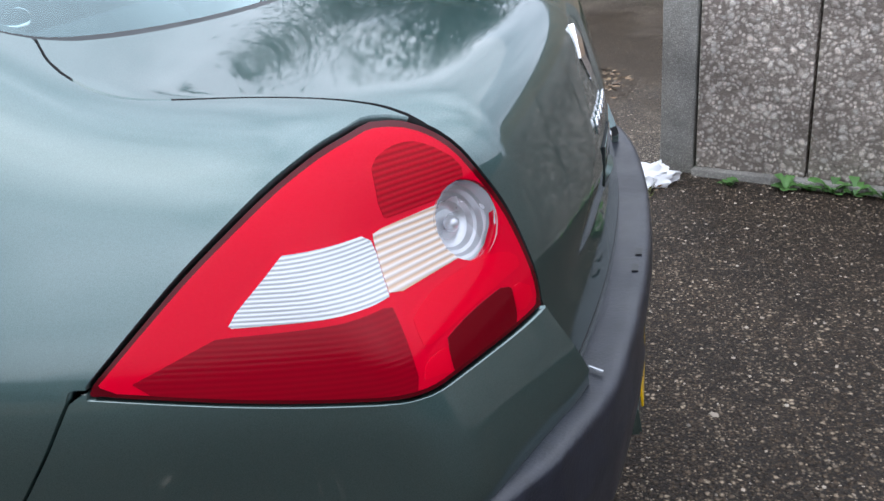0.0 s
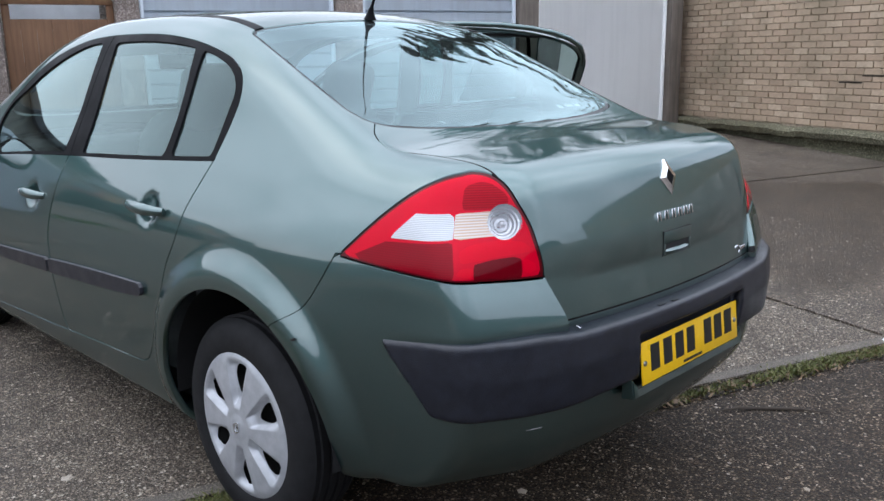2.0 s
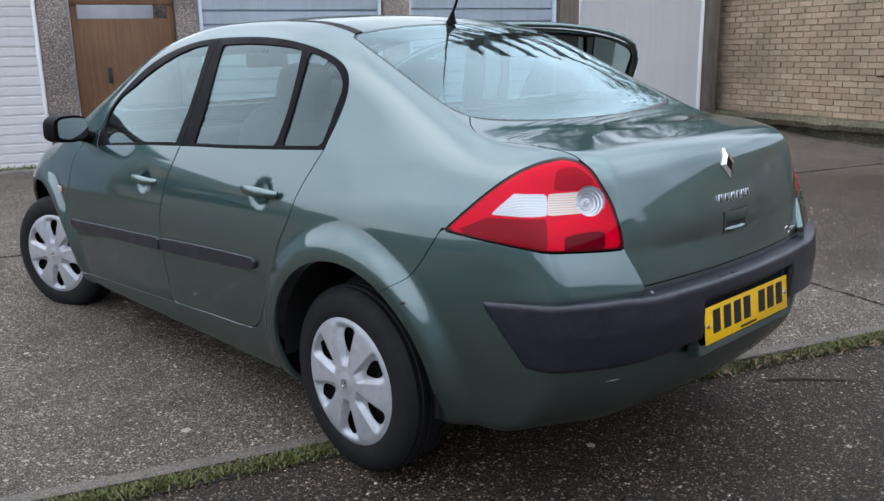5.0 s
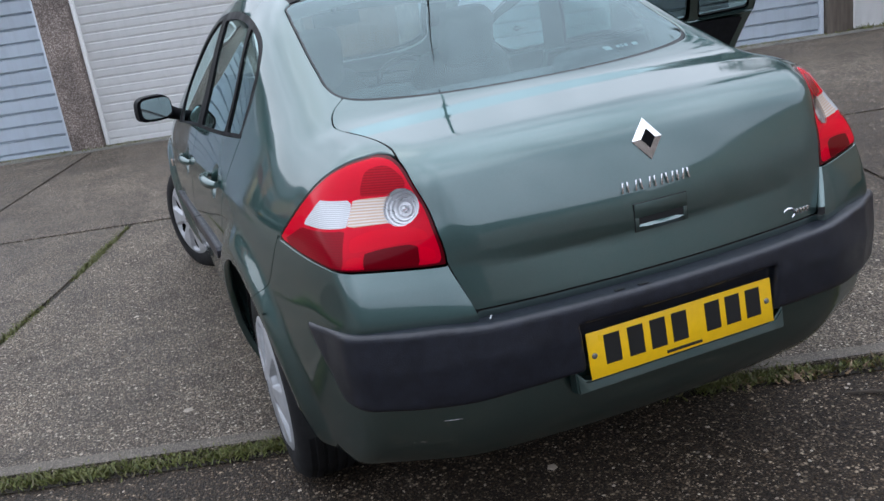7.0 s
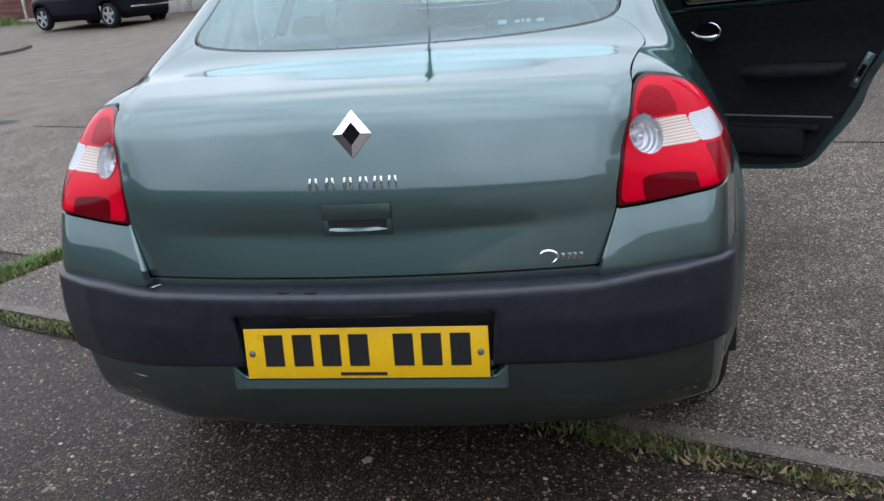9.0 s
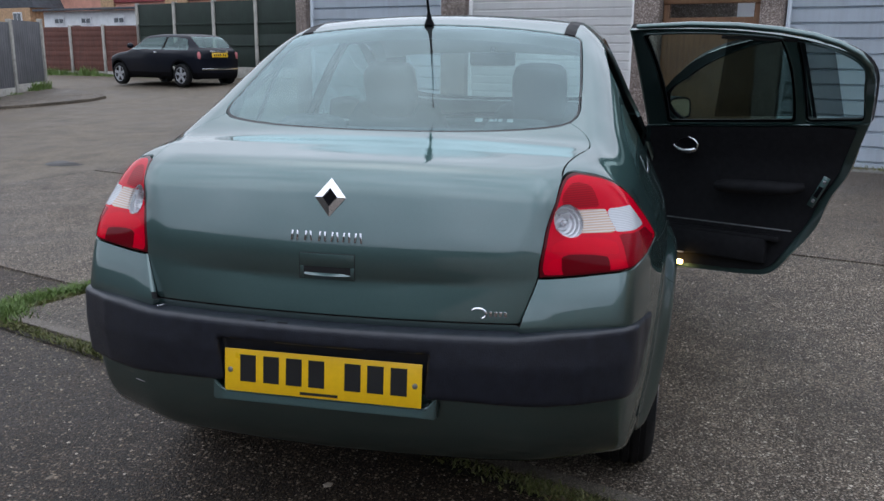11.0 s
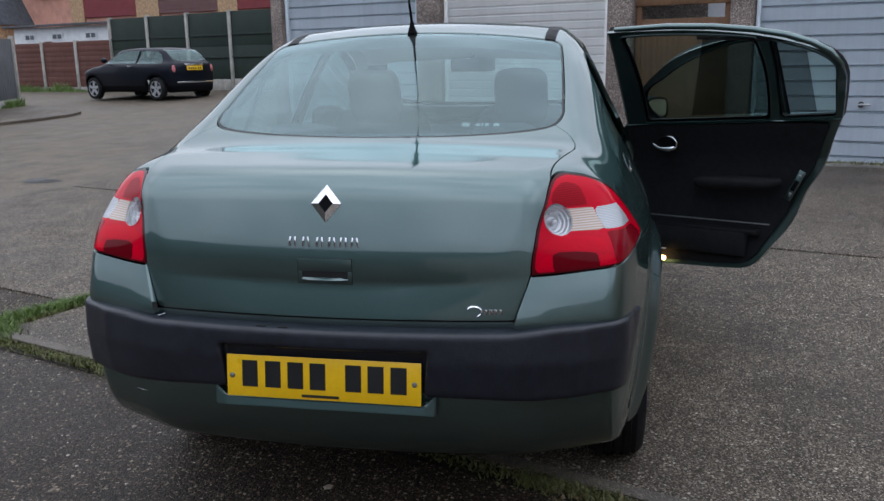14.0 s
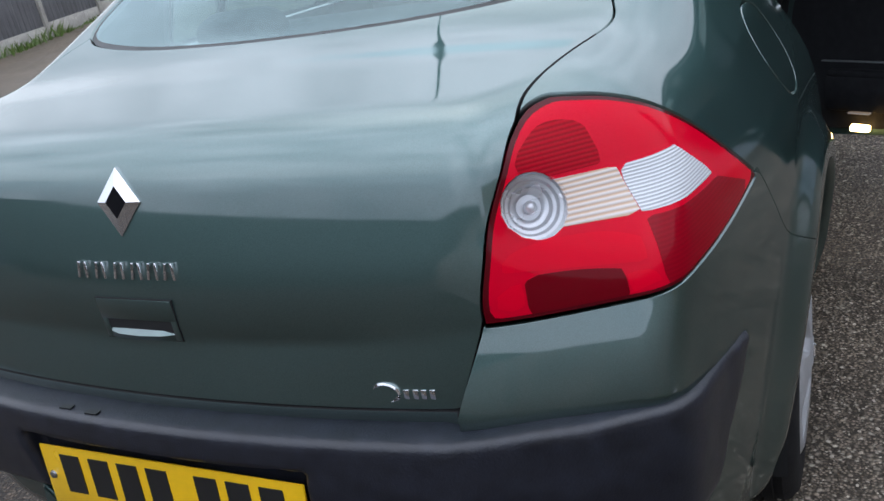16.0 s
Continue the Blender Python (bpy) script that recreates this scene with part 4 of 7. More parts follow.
HINGE = {"rear_door": Matrix.Translation((0.80, 2.15, 0.0)), "front_door": Matrix.Translation((0.79, 3.17, 0.0))}
SWUNG = {"rear_door": Matrix.Translation((0.80, 2.15, 0.06)) @ Matrix.Rotation(radians(61), 4, "Z") @ Matrix.Rotation(radians(-1.0), 4, "X"),
         "front_door": Matrix.Translation((0.79, 3.17, 0.03)) @ Matrix.Rotation(radians(50), 4, "Z") @ Matrix.Rotation(radians(-1.0), 4, "X")}
FRAME_SPLIT = lambda x, y, z: y - 2.112  # noqa: E731
for which, sheets in (("front_door", halves(doors_front)), ("rear_door", halves(doors_rear))):
    for s, sh in sheets:
        opened = s > 0
        m = HINGE[which] if opened else None
        strip_line = ([(3.222, 0.566), (3.222, 0.566), (2.236, 0.617), (2.236, 0.617), (2.236, 0.563), (2.236, 0.563), (3.218, 0.522), (3.218, 0.522)] if which == "front_door"
                      else [(2.214, 0.618), (2.214, 0.618), (1.49, 0.653), (1.472, 0.64), (1.476, 0.618), (1.5, 0.609), (2.214, 0.564), (2.214, 0.564)])
        strip = sh.take(yz_line(strip_line, 0.5))[0]
        door = panel(which, sh, PAINT, car, body_field, 0.03 if opened else 0.02, ("open %s door with dark trim inside" % which.split("_")[0]) if opened else "", m=m)
        panel("side_moulding", strip, MOULD, door, body_field, 0.016, "dark grey rubbing strip", m=m, offset=0.014)
        outer_handle(*((2.372, 0.836) if which == "front_door" else (1.452, 0.884)), door, s, m)
        frame_sheet = [q for t, q in halves(windows) if t == s][0]
        back, fore = frame_sheet.take(FRAME_SPLIT, 0.002)
        frame_sheet = back if which == "rear_door" else fore
        panes = (("window_pane", PANE_FRONT),) if which == "front_door" else (("window_pane", PANE_REAR), ("quarter_pane", PANE_QUARTER))
        for name, line in panes:
            pane, frame_sheet = frame_sheet.take(yz_line(line, 0.4, 0.9))
            o = panel(name, pane, GLASS, door, body_field, 0.0, "tinted side glass", m=m, offset=-0.006)
            o.visible_shadow = False
        panel("window_frame", frame_sheet, TRIM, door, body_field, 0.022 if opened else 0.007, "black window frame", m=m)
        if opened:
            line_ = DOOR_REAR if which == "rear_door" else DOOR_FRONT
            mid = 1.70 if which == "rear_door" else 2.66
            inner, ring = sh.take(yz_line([(mid + (a - mid) * (0.91 if a < mid else 0.95), 0.7 + (b - 0.7) * 0.93) for a, b in line_], 0.4))
            for cy, cz in ((1.452, 0.886), (2.372, 0.838)):
                pit = np.clip(1.15 - ((inner.v[:, 1] - cy) / 0.062) ** 2 - ((inner.v[:, 2] - cz) / 0.05) ** 2, 0, 1)
                inner.v[:, 0] += 0.017 * pit * pit * (3 - 2 * pit)
            panel("inner_trim", inner, CABIN, door, lambda x, y, z: body_field(x, y, z, False), 0.0, "black moulded door lining", m=m, offset=-0.045)
            panel("shut_face", ring, PAINT, door, body_field, 0.0, "green painted door edge", m=m, offset=-0.034)
            seal = fore if which == "front_door" else back
            for name, line in panes:
                mid_ = np.mean(line, 0)
                seal = seal.take(yz_line([(mid_[0] + (a - mid_[0]) * 0.95, mid_[1] + (b - mid_[1]) * 0.95) for a, b in line], 0.4, 0.9))[1]
            panel("inner_seal", seal, TRIM, door, body_field, 0.008, "black inner window seal", m=m, offset=-0.020)
            panel("inner_frame", frame_sheet, PAINT, door, body_field, 0.012, "green painted inner window frame", m=m, offset=-0.028)
            door.matrix_basis = SWUNG[which]
            if which == "rear_door":
                right_door = door


def door_inside(door):
    """Lining details of the open door; x runs inwards below zero, y back from the hinge."""
    shift = HINGE["rear_door"].inverted()

    def put(name, bm, mat, label="", smooth=40):
        bmesh.ops.transform(bm, matrix=shift, verts=bm.verts)
        return part(name, bm, mat, door, label, smooth)

    bm = bmesh.new()
    tube(bm, [(0.80, 1.78, 0.745), (0.772, 1.74, 0.75), (0.765, 1.6, 0.757), (0.77, 1.46, 0.762), (0.80, 1.42, 0.77)], [0.02, 0.028, 0.03, 0.026, 0.016], 12)
    put("armrest", bm, CABIN, "black padded armrest", 60)
    bm = bmesh.new()
    box(bm, 0.79, 1.5, 0.53, 0.825, 2.05, 0.555, 0.008)
    put("pocket_edge", bm, CABIN)
    bm = bmesh.new()
    box(bm, 0.785, 1.55, 0.43, 0.82, 2.06, 0.54, 0.015)
    put("door_pocket", bm, CABIN, "black door pocket")
    bm = bmesh.new()
    lathe(bm, [(0.004, 0.001), (0.002, 0.024), (0.007, 0.038), (0.011, 0.044), (0.006, 0.047)], 28)
    bmesh.ops.scale(bm, vec=(1, 1.1, 0.72), verts=bm.verts)
    bmesh.ops.transform(bm, matrix=pose(0.768, 1.912, 0.913, 0, 0, 180), verts=bm.verts)
    put("handle_cup", bm, TRIM, "dark moulded handle cup")
    bm = bmesh.new()
    tube(bm, [(0.757, 1.912 + 0.05 * math.cos(radians(a)), 0.913 + 0.034 * math.sin(radians(a))) for a in range(95, 281, 15)], [0.002] + [0.0045] * 11 + [0.002], 8)
    put("handle_ring", bm, CHROME, "chrome crescent round the cup", 60)
    bm = bmesh.new()
    tube(bm, [(0.757, 1.975, 0.913), (0.752, 1.95, 0.897), (0.748, 1.92, 0.889), (0.75, 1.885, 0.892), (0.754, 1.872, 0.90)], [0.003, 0.007, 0.010, 0.010, 0.006], 10)
    put("inner_handle", bm, CHROME, "chrome door release", 60)
    bm = bmesh.new()
    box(bm, 0.779, 1.45, 0.584, 0.79, 2.06, 0.588, 0.0015)
    put("trim_strip", bm, DULL, "thin grey trim strip")
    bm = bmesh.new()
    tube(bm, [(0.607, 1.72, 1.362), (0.617, 1.32, 1.335)], 0.007, 8)
    put("blind_rod", bm, BLACK)
    bm = bmesh.new()
    vs = [bm.verts.new(p) for p in ((0.615, 1.70, 1.362), (0.62, 1.30, 1.332), (0.755, 1.28, 1.06), (0.765, 1.80, 1.04))]
    bm.faces.new(vs)
    put("sun_blind", bm, BLIND, "dark pulled-up mesh sun blind")
    def inner_side(y, z, deep):
        xs = np.linspace(0.45, 0.95, 501)
        return float(xs[np.argmin(np.abs(body_field(xs, np.full(501, y), np.full(501, z)) + deep))])

    line = [(2.07, 1.409), (1.83, 1.411), (1.64, 1.401), (1.48, 1.382), (1.36, 1.358), (1.27, 1.328), (1.205, 1.290), (1.172, 1.245), (1.165, 1.19)]
    bm = bmesh.new()
    tube(bm, [(inner_side(y, z, 0.032), y, z) for y, z in line], [0.010] + [0.0125] * 6 + [0.009, 0.005], 8)
    put("inner_frame", bm, PAINT, "green painted inner window frame", 60)
    bm = bmesh.new()
    box(bm, -0.003, -0.014, -0.068, 0.003, 0.014, 0.068, 0.003)
    bmesh.ops.transform(bm, matrix=pose(0.803, 1.362, 0.755, 26, 0, 0), verts=bm.verts)
    put("lock_plate", bm, PAINT, "green painted lock edge")
    bm = bmesh.new()
    box(bm, -0.005, -0.009, -0.024, 0.005, 0.009, 0.024, 0.003)
    bmesh.ops.transform(bm, matrix=pose(0.801, 1.362, 0.755, 26, 0, 0), verts=bm.verts)
    put("lock_hole", bm, TRIM, "dark lock recess")
    for y, z, h in ((1.379, 0.718, 0.016), (1.343, 0.796, 0.012)):
        bm = bmesh.new()
        box(bm, -0.006, -0.006, -h / 2, 0.006, 0.006, h / 2, 0.003)
        bmesh.ops.transform(bm, matrix=pose(0.802, y, z, 26, 0, 0), verts=bm.verts)
        put("lock_catch", bm, DULL, "steel lock catch")
    bm = bmesh.new()
    box(bm, 0.77, 1.912, 0.377, 0.79, 1.968, 0.397, 0.004)
    put("courtesy_lamp", bm, LIT, "small lit warm door lamp")
    # amber-coloured bar added in place of the dim second light above the lamp
    bm = bmesh.new()
    box(bm, 0.772, 1.91, 0.43, 0.788, 1.975, 0.436, 0.002)
    put("lamp_reflex", bm, AMBER_LENS, "amber bar in place of a dim second light above the door lamp")


BLIND = thin_glass("mesh_blind", (0.36, 0.36, 0.36), 1.02, 0.6)
LIT_M = Mat("lit_lamp", (1, 0.8, 0.5), 0.4)
LIT_M.put("Emission Color", (1.0, 0.62, 0.22, 1))
LIT_M.put("Emission Strength", 9.0)
LIT = LIT_M.m
door_inside(right_door)

# black bumper insert with its step, recess and number plate


def insert_field(x, y, z):
    ax = np.abs(x)
    round_ = y + ax
    proud = 0.009 + 0.046 * np.clip((1.13 - round_) / 0.34, 0, 1)
    bulge = proud * (1 - 0.35 * np.clip((0.62 - z) / 0.14, 0, 1))
    f = body_field(x, y, z) - bulge
    f = smax(f, z - 0.690 - 0.018 * np.clip((1.24 - round_) / 0.26, 0, 1) + 0.008 * np.clip((0.58 - ax) / 0.1, 0, 1), 0.012)
    f = smax(f, np.where(ax > 0.55, 0.518, 0.518 + 0.012 * np.clip((0.55 - ax) / 0.25, 0, 1)) - z, 0.014)
    f = smax(f, (y - 0.315 - (z - 0.53) * 0.78) * 0.79, 0.012)
    hole = np.maximum(np.maximum(ax - 0.264 - 0.1 * np.maximum(z - 0.53, 0), np.abs(z - 0.58) - 0.07), y - 0.092)
    return smax(f, -hole, 0.01)


iv, iq = surface_net(insert_field, (-0.864, -0.04, 0.470), (0.864, 0.52, 0.730), 0.009)
ins = Sheet(iv, [tuple(q) for q in iq.tolist()])
_, ins = ins.cut(-body_field(*ins.v.T) * -1 + 0.004)
panel("bumper_insert", ins, BUMPER, rear_bumper, insert_field, 0.0, "scuffed dark grey plastic bumper strip")
bm = bmesh.new()
ends = []
for x, e in ((-0.296, 0.03), (-0.268, 0.0), (0.268, 0.0), (0.296, 0.03)):
    ends.append([bm.verts.new(p) for p in ((x, 0.10, 0.474), (x, 0.060, 0.483), (x, 0.067, 0.507 + e), (x, 0.10, 0.507 + e))])
for p, q in zip(ends[:-1], ends[1:]):
    for k in range(4):
        bm.faces.new((p[k], q[k], q[(k + 1) % 4], p[(k + 1) % 4]))
bm.faces.new(ends[0])
bm.faces.new(ends[-1][::-1])
bmesh.ops.recalc_face_normals(bm, faces=bm.faces)
bmesh.ops.bevel(bm, geom=list(bm.edges), offset=0.004, segments=2, affect="EDGES")
o = part("plate_surround", bm, PAINT, rear_bumper, "green moulded plate surround")
plate_m = pose(0, 0.064, 0.5655, -6, 0, 0)
bm = bmesh.new()
box(bm, -0.26, 0.0, -0.0555, 0.26, 0.004, 0.0555, 0.0015)
plate = part("number_plate", bm, YELLOW, rear_bumper, "yellow rear number plate")
plate.matrix_basis = plate_m
for x in (-0.196, -0.133, -0.072, -0.012, 0.083, 0.142, 0.202):
    bm = bmesh.new()
    box(bm, x - 0.021, -0.0012, -0.028, x + 0.021, 0.0, 0.042)
    part("bar", bm, INK, plate)
bm = bmesh.new()
box(bm, -0.055, -0.0012, -0.049, 0.045, 0.0, -0.042)
part("maker_bar", bm, INK, plate)
for x in (-0.245, 0.243):
    bm = bmesh.new()
    lathe(bm, [(0.0, 0.0075), (0.003, 0.006), (0.004, 0.001)], 12, "z")
    o = part("screw", bm, DULL, plate)
    o.matrix_basis = pose(x, 0, 0, 90, 0, 0)
bm = bmesh.new()
box(bm, -0.011, -0.002, -0.001, 0.011, 0.002, 0.001, 0.0006)
o = part("paint_chip", bm, WHITE_LENS, rear_bumper, "pale scuff on the bumper edge")
o.matrix_basis = pose(-0.462, 0.118, 0.7055, 0, 0, 60)
for x, y in ((-0.16, 0.075), (-0.10, 0.07)):
    bm = bmesh.new()
    box(bm, -0.012, -0.005, -0.001, 0.012, 0.005, 0.001)
    o = part("scuff", bm, INK, rear_bumper)
    o.location = (x, y, 0.7015)

for x0, y0, x1, y1, z in ((-0.588, 0.172, -0.549, 0.156, 0.466), (-0.639, 0.192, -0.548, 0.153, 0.5145)):
    bm = bmesh.new()
    tube(bm, [(x0, y0, z), ((x0 + x1) / 2, (y0 + y1) / 2 - 0.0008, z), (x1, y1, z)], [0.0004, 0.0010, 0.0004], 5)
    part("scratch", bm, DULL, rear_bumper, "pale scratch")

bm = bmesh.new()
box(bm, -0.002, -0.012, -0.003, 0.001, 0.012, 0.003, 0.0008)
o = part("chip", bm, INK, rear_bumper, "small dark chip in the paint")
o.matrix_basis = pose(-0.8765, 0.69, 0.647, -20, 0, -6)

# boot lid badges and grip
bm = bmesh.new()
for sx in (-1, 1):
    for a, b, c, d in (((0, 0.046), (sx * 0.038, 0.0), (sx * 0.018, 0.0), (0, 0.022)), ((sx * 0.038, 0.0), (0, -0.046), (0, -0.022), (sx * 0.018, 0.0))):
        f0 = [bm.verts.new((p[0], -0.004 if p in (c, d) else 0.001, p[1])) for p in (a, b, c, d)]
        f1 = [bm.verts.new((p[0], 0.016, p[1])) for p in (a, b, c, d)]
        bm.faces.new(f0)
        for i in range(4):
            bm.faces.new((f0[i], f0[(i + 1) % 4], f1[(i + 1) % 4], f1[i]))
bmesh.ops.recalc_face_normals(bm, faces=bm.faces)
o = part("emblem", bm, CHROME, boot_lid, "chrome open diamond emblem", 0)
o.matrix_basis = pose(0, 0.161, 1.007, -17, 0, 0) @ Matrix.Scale(1.07, 4)
bm = bmesh.new()
prism(bm, [(0, 0.023), (0.019, 0), (0, -0.023), (-0.019, 0)], 0.01)
core = part("emblem_core", bm, TRIM, boot_lid, "dark centre of the emblem", 0)
core.matrix_basis = pose(0, 0.157, 1.007, -17, 0, 0) @ Matrix.Scale(1.07, 4)
for k, x in enumerate((-0.086, -0.05, -0.013, 0.02, 0.05, 0.08)):
    for dx, lean in ((-0.007, 0.16), (0.007, -0.10 if k % 2 else 0.0)):
        bm = bmesh.new()
        box(bm, -0.0024, -0.0028, -0.0125, 0.0024, 0.002, 0.0125, 0.0008)
        for v in bm.verts:
            v.co.x += x + dx + lean * v.co.z
        o = part("chrome_bar", bm, CHROME, boot_lid, "thin chrome badge bar")
        o.location = (0, 0.1345 + 0.16 * x * x, 0.912)
        o.rotation_euler.x = radians(-10)
bm = bmesh.new()
tube(bm, [(0.385 + 0.019 * math.cos(k * math.pi / 8), 0.0, 0.013 * math.sin(k * math.pi / 8)) for k in range(16)], 0.0032, 6, True)
o = part("badge_ring", bm, CHROME, boot_lid, "small chrome ring badge")
o.location = (0, 0.1135 + 0.16 * 0.385 ** 2, 0.741)
for x in (0.414, 0.427, 0.438, 0.45):
    bm = bmesh.new()
    box(bm, x - 0.004, -0.003, -0.008, x + 0.004, 0.003, 0.006, 0.001)
    o = part("chrome_bar", bm, CHROME, boot_lid, "small chrome badge bar")
    o.location = (0, 0.1125 + 0.16 * x * x, 0.741)
grip_m = pose(0, 0.1256, 0.838, 0, 0, 0) @ Matrix.Diagonal((0.83, 1, 1, 1))
bm = bmesh.new()
box(bm, -0.088, -0.0004, -0.034, 0.088, 0.004, 0.033, 0.0)
grip = part("boot_handle", bm, BLACK, boot_lid, "body-coloured boot grip in a square recess")
grip.matrix_basis = grip_m
for name, x0, x1, z0, z1, y0, mat in (("grip_plate", -0.0865, 0.0865, -0.0015, 0.0318, -0.0014, PAINT), ("grip_slot", -0.074, 0.074, -0.017, -0.0015, 0.0, BLACK),
                                      ("grip_edge", -0.0865, -0.074, -0.0325, -0.0015, -0.0014, PAINT), ("grip_edge", 0.074, 0.0865, -0.0325, -0.0015, -0.0014, PAINT)):
    bm = bmesh.new()
    box(bm, x0, y0, z0, x1, 0.003, z1, 0.0006)
    part(name, bm, mat, grip)
bm = bmesh.new()
prof = [(-0.074, 0.0), (-0.05, -0.007), (0.0, -0.010), (0.05, -0.007), (0.074, 0.0)]
top, low, back = [], [], []
for x, y in prof:
    back.append(bm.verts.new((x, 0.001, -0.0165)))
    top.append(bm.verts.new((x, y - 0.001, -0.0225)))
    low.append(bm.verts.new((x, y * 0.4 - 0.0012, -0.0325)))
for r0, r1 in ((back, top), (top, low)):
    for k in range(4):
        bm.faces.new((r0[k], r0[k + 1], r1[k + 1], r1[k]))
bmesh.ops.recalc_face_normals(bm, faces=bm.faces)
bmesh.ops.solidify(bm, geom=bm.faces[:], thickness=0.002)
part("pull", bm, PAINT, grip, "body-coloured pull blade", 30)

# aerial, mirrors
bm = bmesh.new()
lathe(bm, [(0.0, 0.019), (0.010, 0.015), (0.026, 0.009), (0.042, 0.0065)], 20, "z")
for v in bm.verts:
    v.co.y = v.co.y * 1.6 + v.co.z * -0.3
aerial = part("aerial", bm, TRIM, car, "black whip aerial", 60)
aerial.location = (-0.024, 1.345, 1.458)
bm = bmesh.new()
tube(bm, [(0, -0.012, 0.04), (0, -0.12, 0.24), (0, -0.17, 0.33)], [0.0055, 0.0024, 0.0016], 8)
part("whip", bm, TRIM, aerial, "", 60)


def door_mirror(s):
    bm = bmesh.new()
    bmesh.ops.create_uvsphere(bm, u_segments=32, v_segments=20, radius=1.0)
    for v in bm.verts:
        p = v.co
        k = lambda a: math.copysign(abs(a) ** 0.55, a)  # noqa: E731
        p.x, p.z = k(p.x) * 0.088 * (1.0 - 0.12 * p.z), k(p.z) * 0.064
        p.y = -0.045 if p.y < -0.3 else p.y * 0.085 + 0.02
    body = part("door_mirror", bm, TRIM, car, "black door mirror", 50)
    body.matrix_basis = pose(s * 0.928, 3.03, 1.032, 0, 0, s * -8)
    if s > 0:
        body.matrix_basis = SWUNG["front_door"] @ HINGE["front_door"].inverted() @ pose(0.928, 3.03, 1.032, 0, 0, -8)
    bm = bmesh.new()
    pts = [(k2(math.cos(a)) * 0.073, k2(math.sin(a)) * 0.050) for a in [2 * math.pi * i / 28 for i in range(28)]]
    prism(bm, pts, 0.003)
    o = part("mirror_glass", bm, MIRROR, body, "mirror glass")
    o.location = (-s * 0.006, -0.0495, 0.0)
    bm = bmesh.new()
    tube(bm, [(-s * 0.08, 0.01, -0.035), (-s * 0.11, 0.0, -0.05), (-s * 0.15, -0.01, -0.065)], [0.035, 0.03, 0.04], 12)
    part("mirror_arm", bm, TRIM, body, "", 60)


def k2(a):
    return math.copysign(abs(a) ** 0.5, a)


MIRROR = plain("silvered_mirror", (0.85, 0.86, 0.86), 0.02, 1.0, 0.01, 10)
door_mirror(-1)
door_mirror(1)

# wheels


def wheel(x, y, s, steer=0.0):
    w = bmesh.new()
    prof = [(-0.085, 0.2), (-0.0975, 0.213), (-0.1, 0.25), (-0.094, 0.285), (-0.078, 0.305), (-0.06, 0.3135)]
    for g in (-0.045, -0.015, 0.015, 0.045):
        prof += [(g - 0.012, 0.316), (g + 0.006, 0.316), (g + 0.008, 0.309), (g + 0.016, 0.309)]
    prof += [(0.07, 0.311), (0.082, 0.302), (0.095, 0.285), (0.1, 0.25), (0.0975, 0.222), (0.092, 0.212), (0.07, 0.206)]
    lathe(w, [(s * a, r) for a, r in prof], 72)
    tyre = part("wheel", w, RUBBER, car, "black tyre with silver plastic wheel cover", 35)
    tyre.location = (x, y, 0.311)
    # cover: six broad petals with openings between
    nr, na = 26, 144
    v, faces = [], []
    for i in range(nr + 1):
        r = 0.004 + (0.211 - 0.004) * i / nr
        for k in range(na):
            a = 2 * math.pi * k / na
            petal = 0.5 + 0.5 * math.cos(6 * a)
            edge_ = min(max((petal - 0.34) / 0.16, 0), 1)
            edge_ = edge_ * edge_ * (3 - 2 * edge_)
            dome = 0.012 * (1 - (r / 0.211) ** 2)
            h = dome
            if 0.06 < r < 0.193:
                dip = min((r - 0.06) / 0.02, 1.0) * min((0.193 - r) / 0.012, 1.0)
                h -= 0.02 * (1 - edge_) * dip
            if r > 0.193:
                h -= 0.006 * (r - 0.193) / 0.018
            if r < 0.028:
                h += 0.003
            v.append((s * (0.101 + h), 1.02 * r * math.sin(a), 1.02 * r * math.cos(a)))
    for i in range(nr):
        for k in range(na):
            q = (i * na + k, i * na + (k + 1) % na, (i + 1) * na + (k + 1) % na, (i + 1) * na + k)
            faces.append(q if s > 0 else q[::-1])
    sh = Sheet(np.array(v), faces)
    r = np.hypot(sh.v[:, 1], sh.v[:, 2])
    a = np.arctan2(sh.v[:, 1], sh.v[:, 2])
    gap = (np.mod(a / (math.pi / 3), 1.0) - 0.5) * (math.pi / 3)
    hole = np.hypot((r - 0.143) / 0.043, gap * r / np.maximum(0.026 + 0.28 * (r - 0.142), 0.006)) - 1.0
    _, sh = sh.cut(hole * 0.03)
    me = bpy.data.meshes.new("wheel_cover")
    me.from_pydata(sh.v.tolist(), [], sh.faces)
    me.shade_smooth()
    me.materials.append(SILVER)
    cover = new("wheel_cover", me)
    cover.parent = tyre
    tagged(cover, "silver six-spoke plastic wheel cover, scuffed")
    bm = bmesh.new()
    lathe(bm, [(s * 0.02, 0.001), (s * 0.02, 0.06), (s * 0.045, 0.07), (s * 0.045, 0.2), (s * 0.094, 0.209)], 40)
    part("rim", bm, BLACK, tyre, "dark steel rim", 60)
    bm = bmesh.new()
    for p, q in (((0, 0.02), (0.014, 0)), ((0.014, 0), (0, -0.02)), ((0, -0.02), (-0.014, 0)), ((-0.014, 0), (0, 0.02))):
        tube(bm, [(s * 0.118, p[0], p[1]), (s * 0.118, q[0], q[1])], 0.003, 6)
    part("hub_emblem", bm, CHROME, tyre, "small chrome diamond", 60)
    tyre.rotation_euler = (0.3 if s > 0 else 0.53, 0, radians(steer))


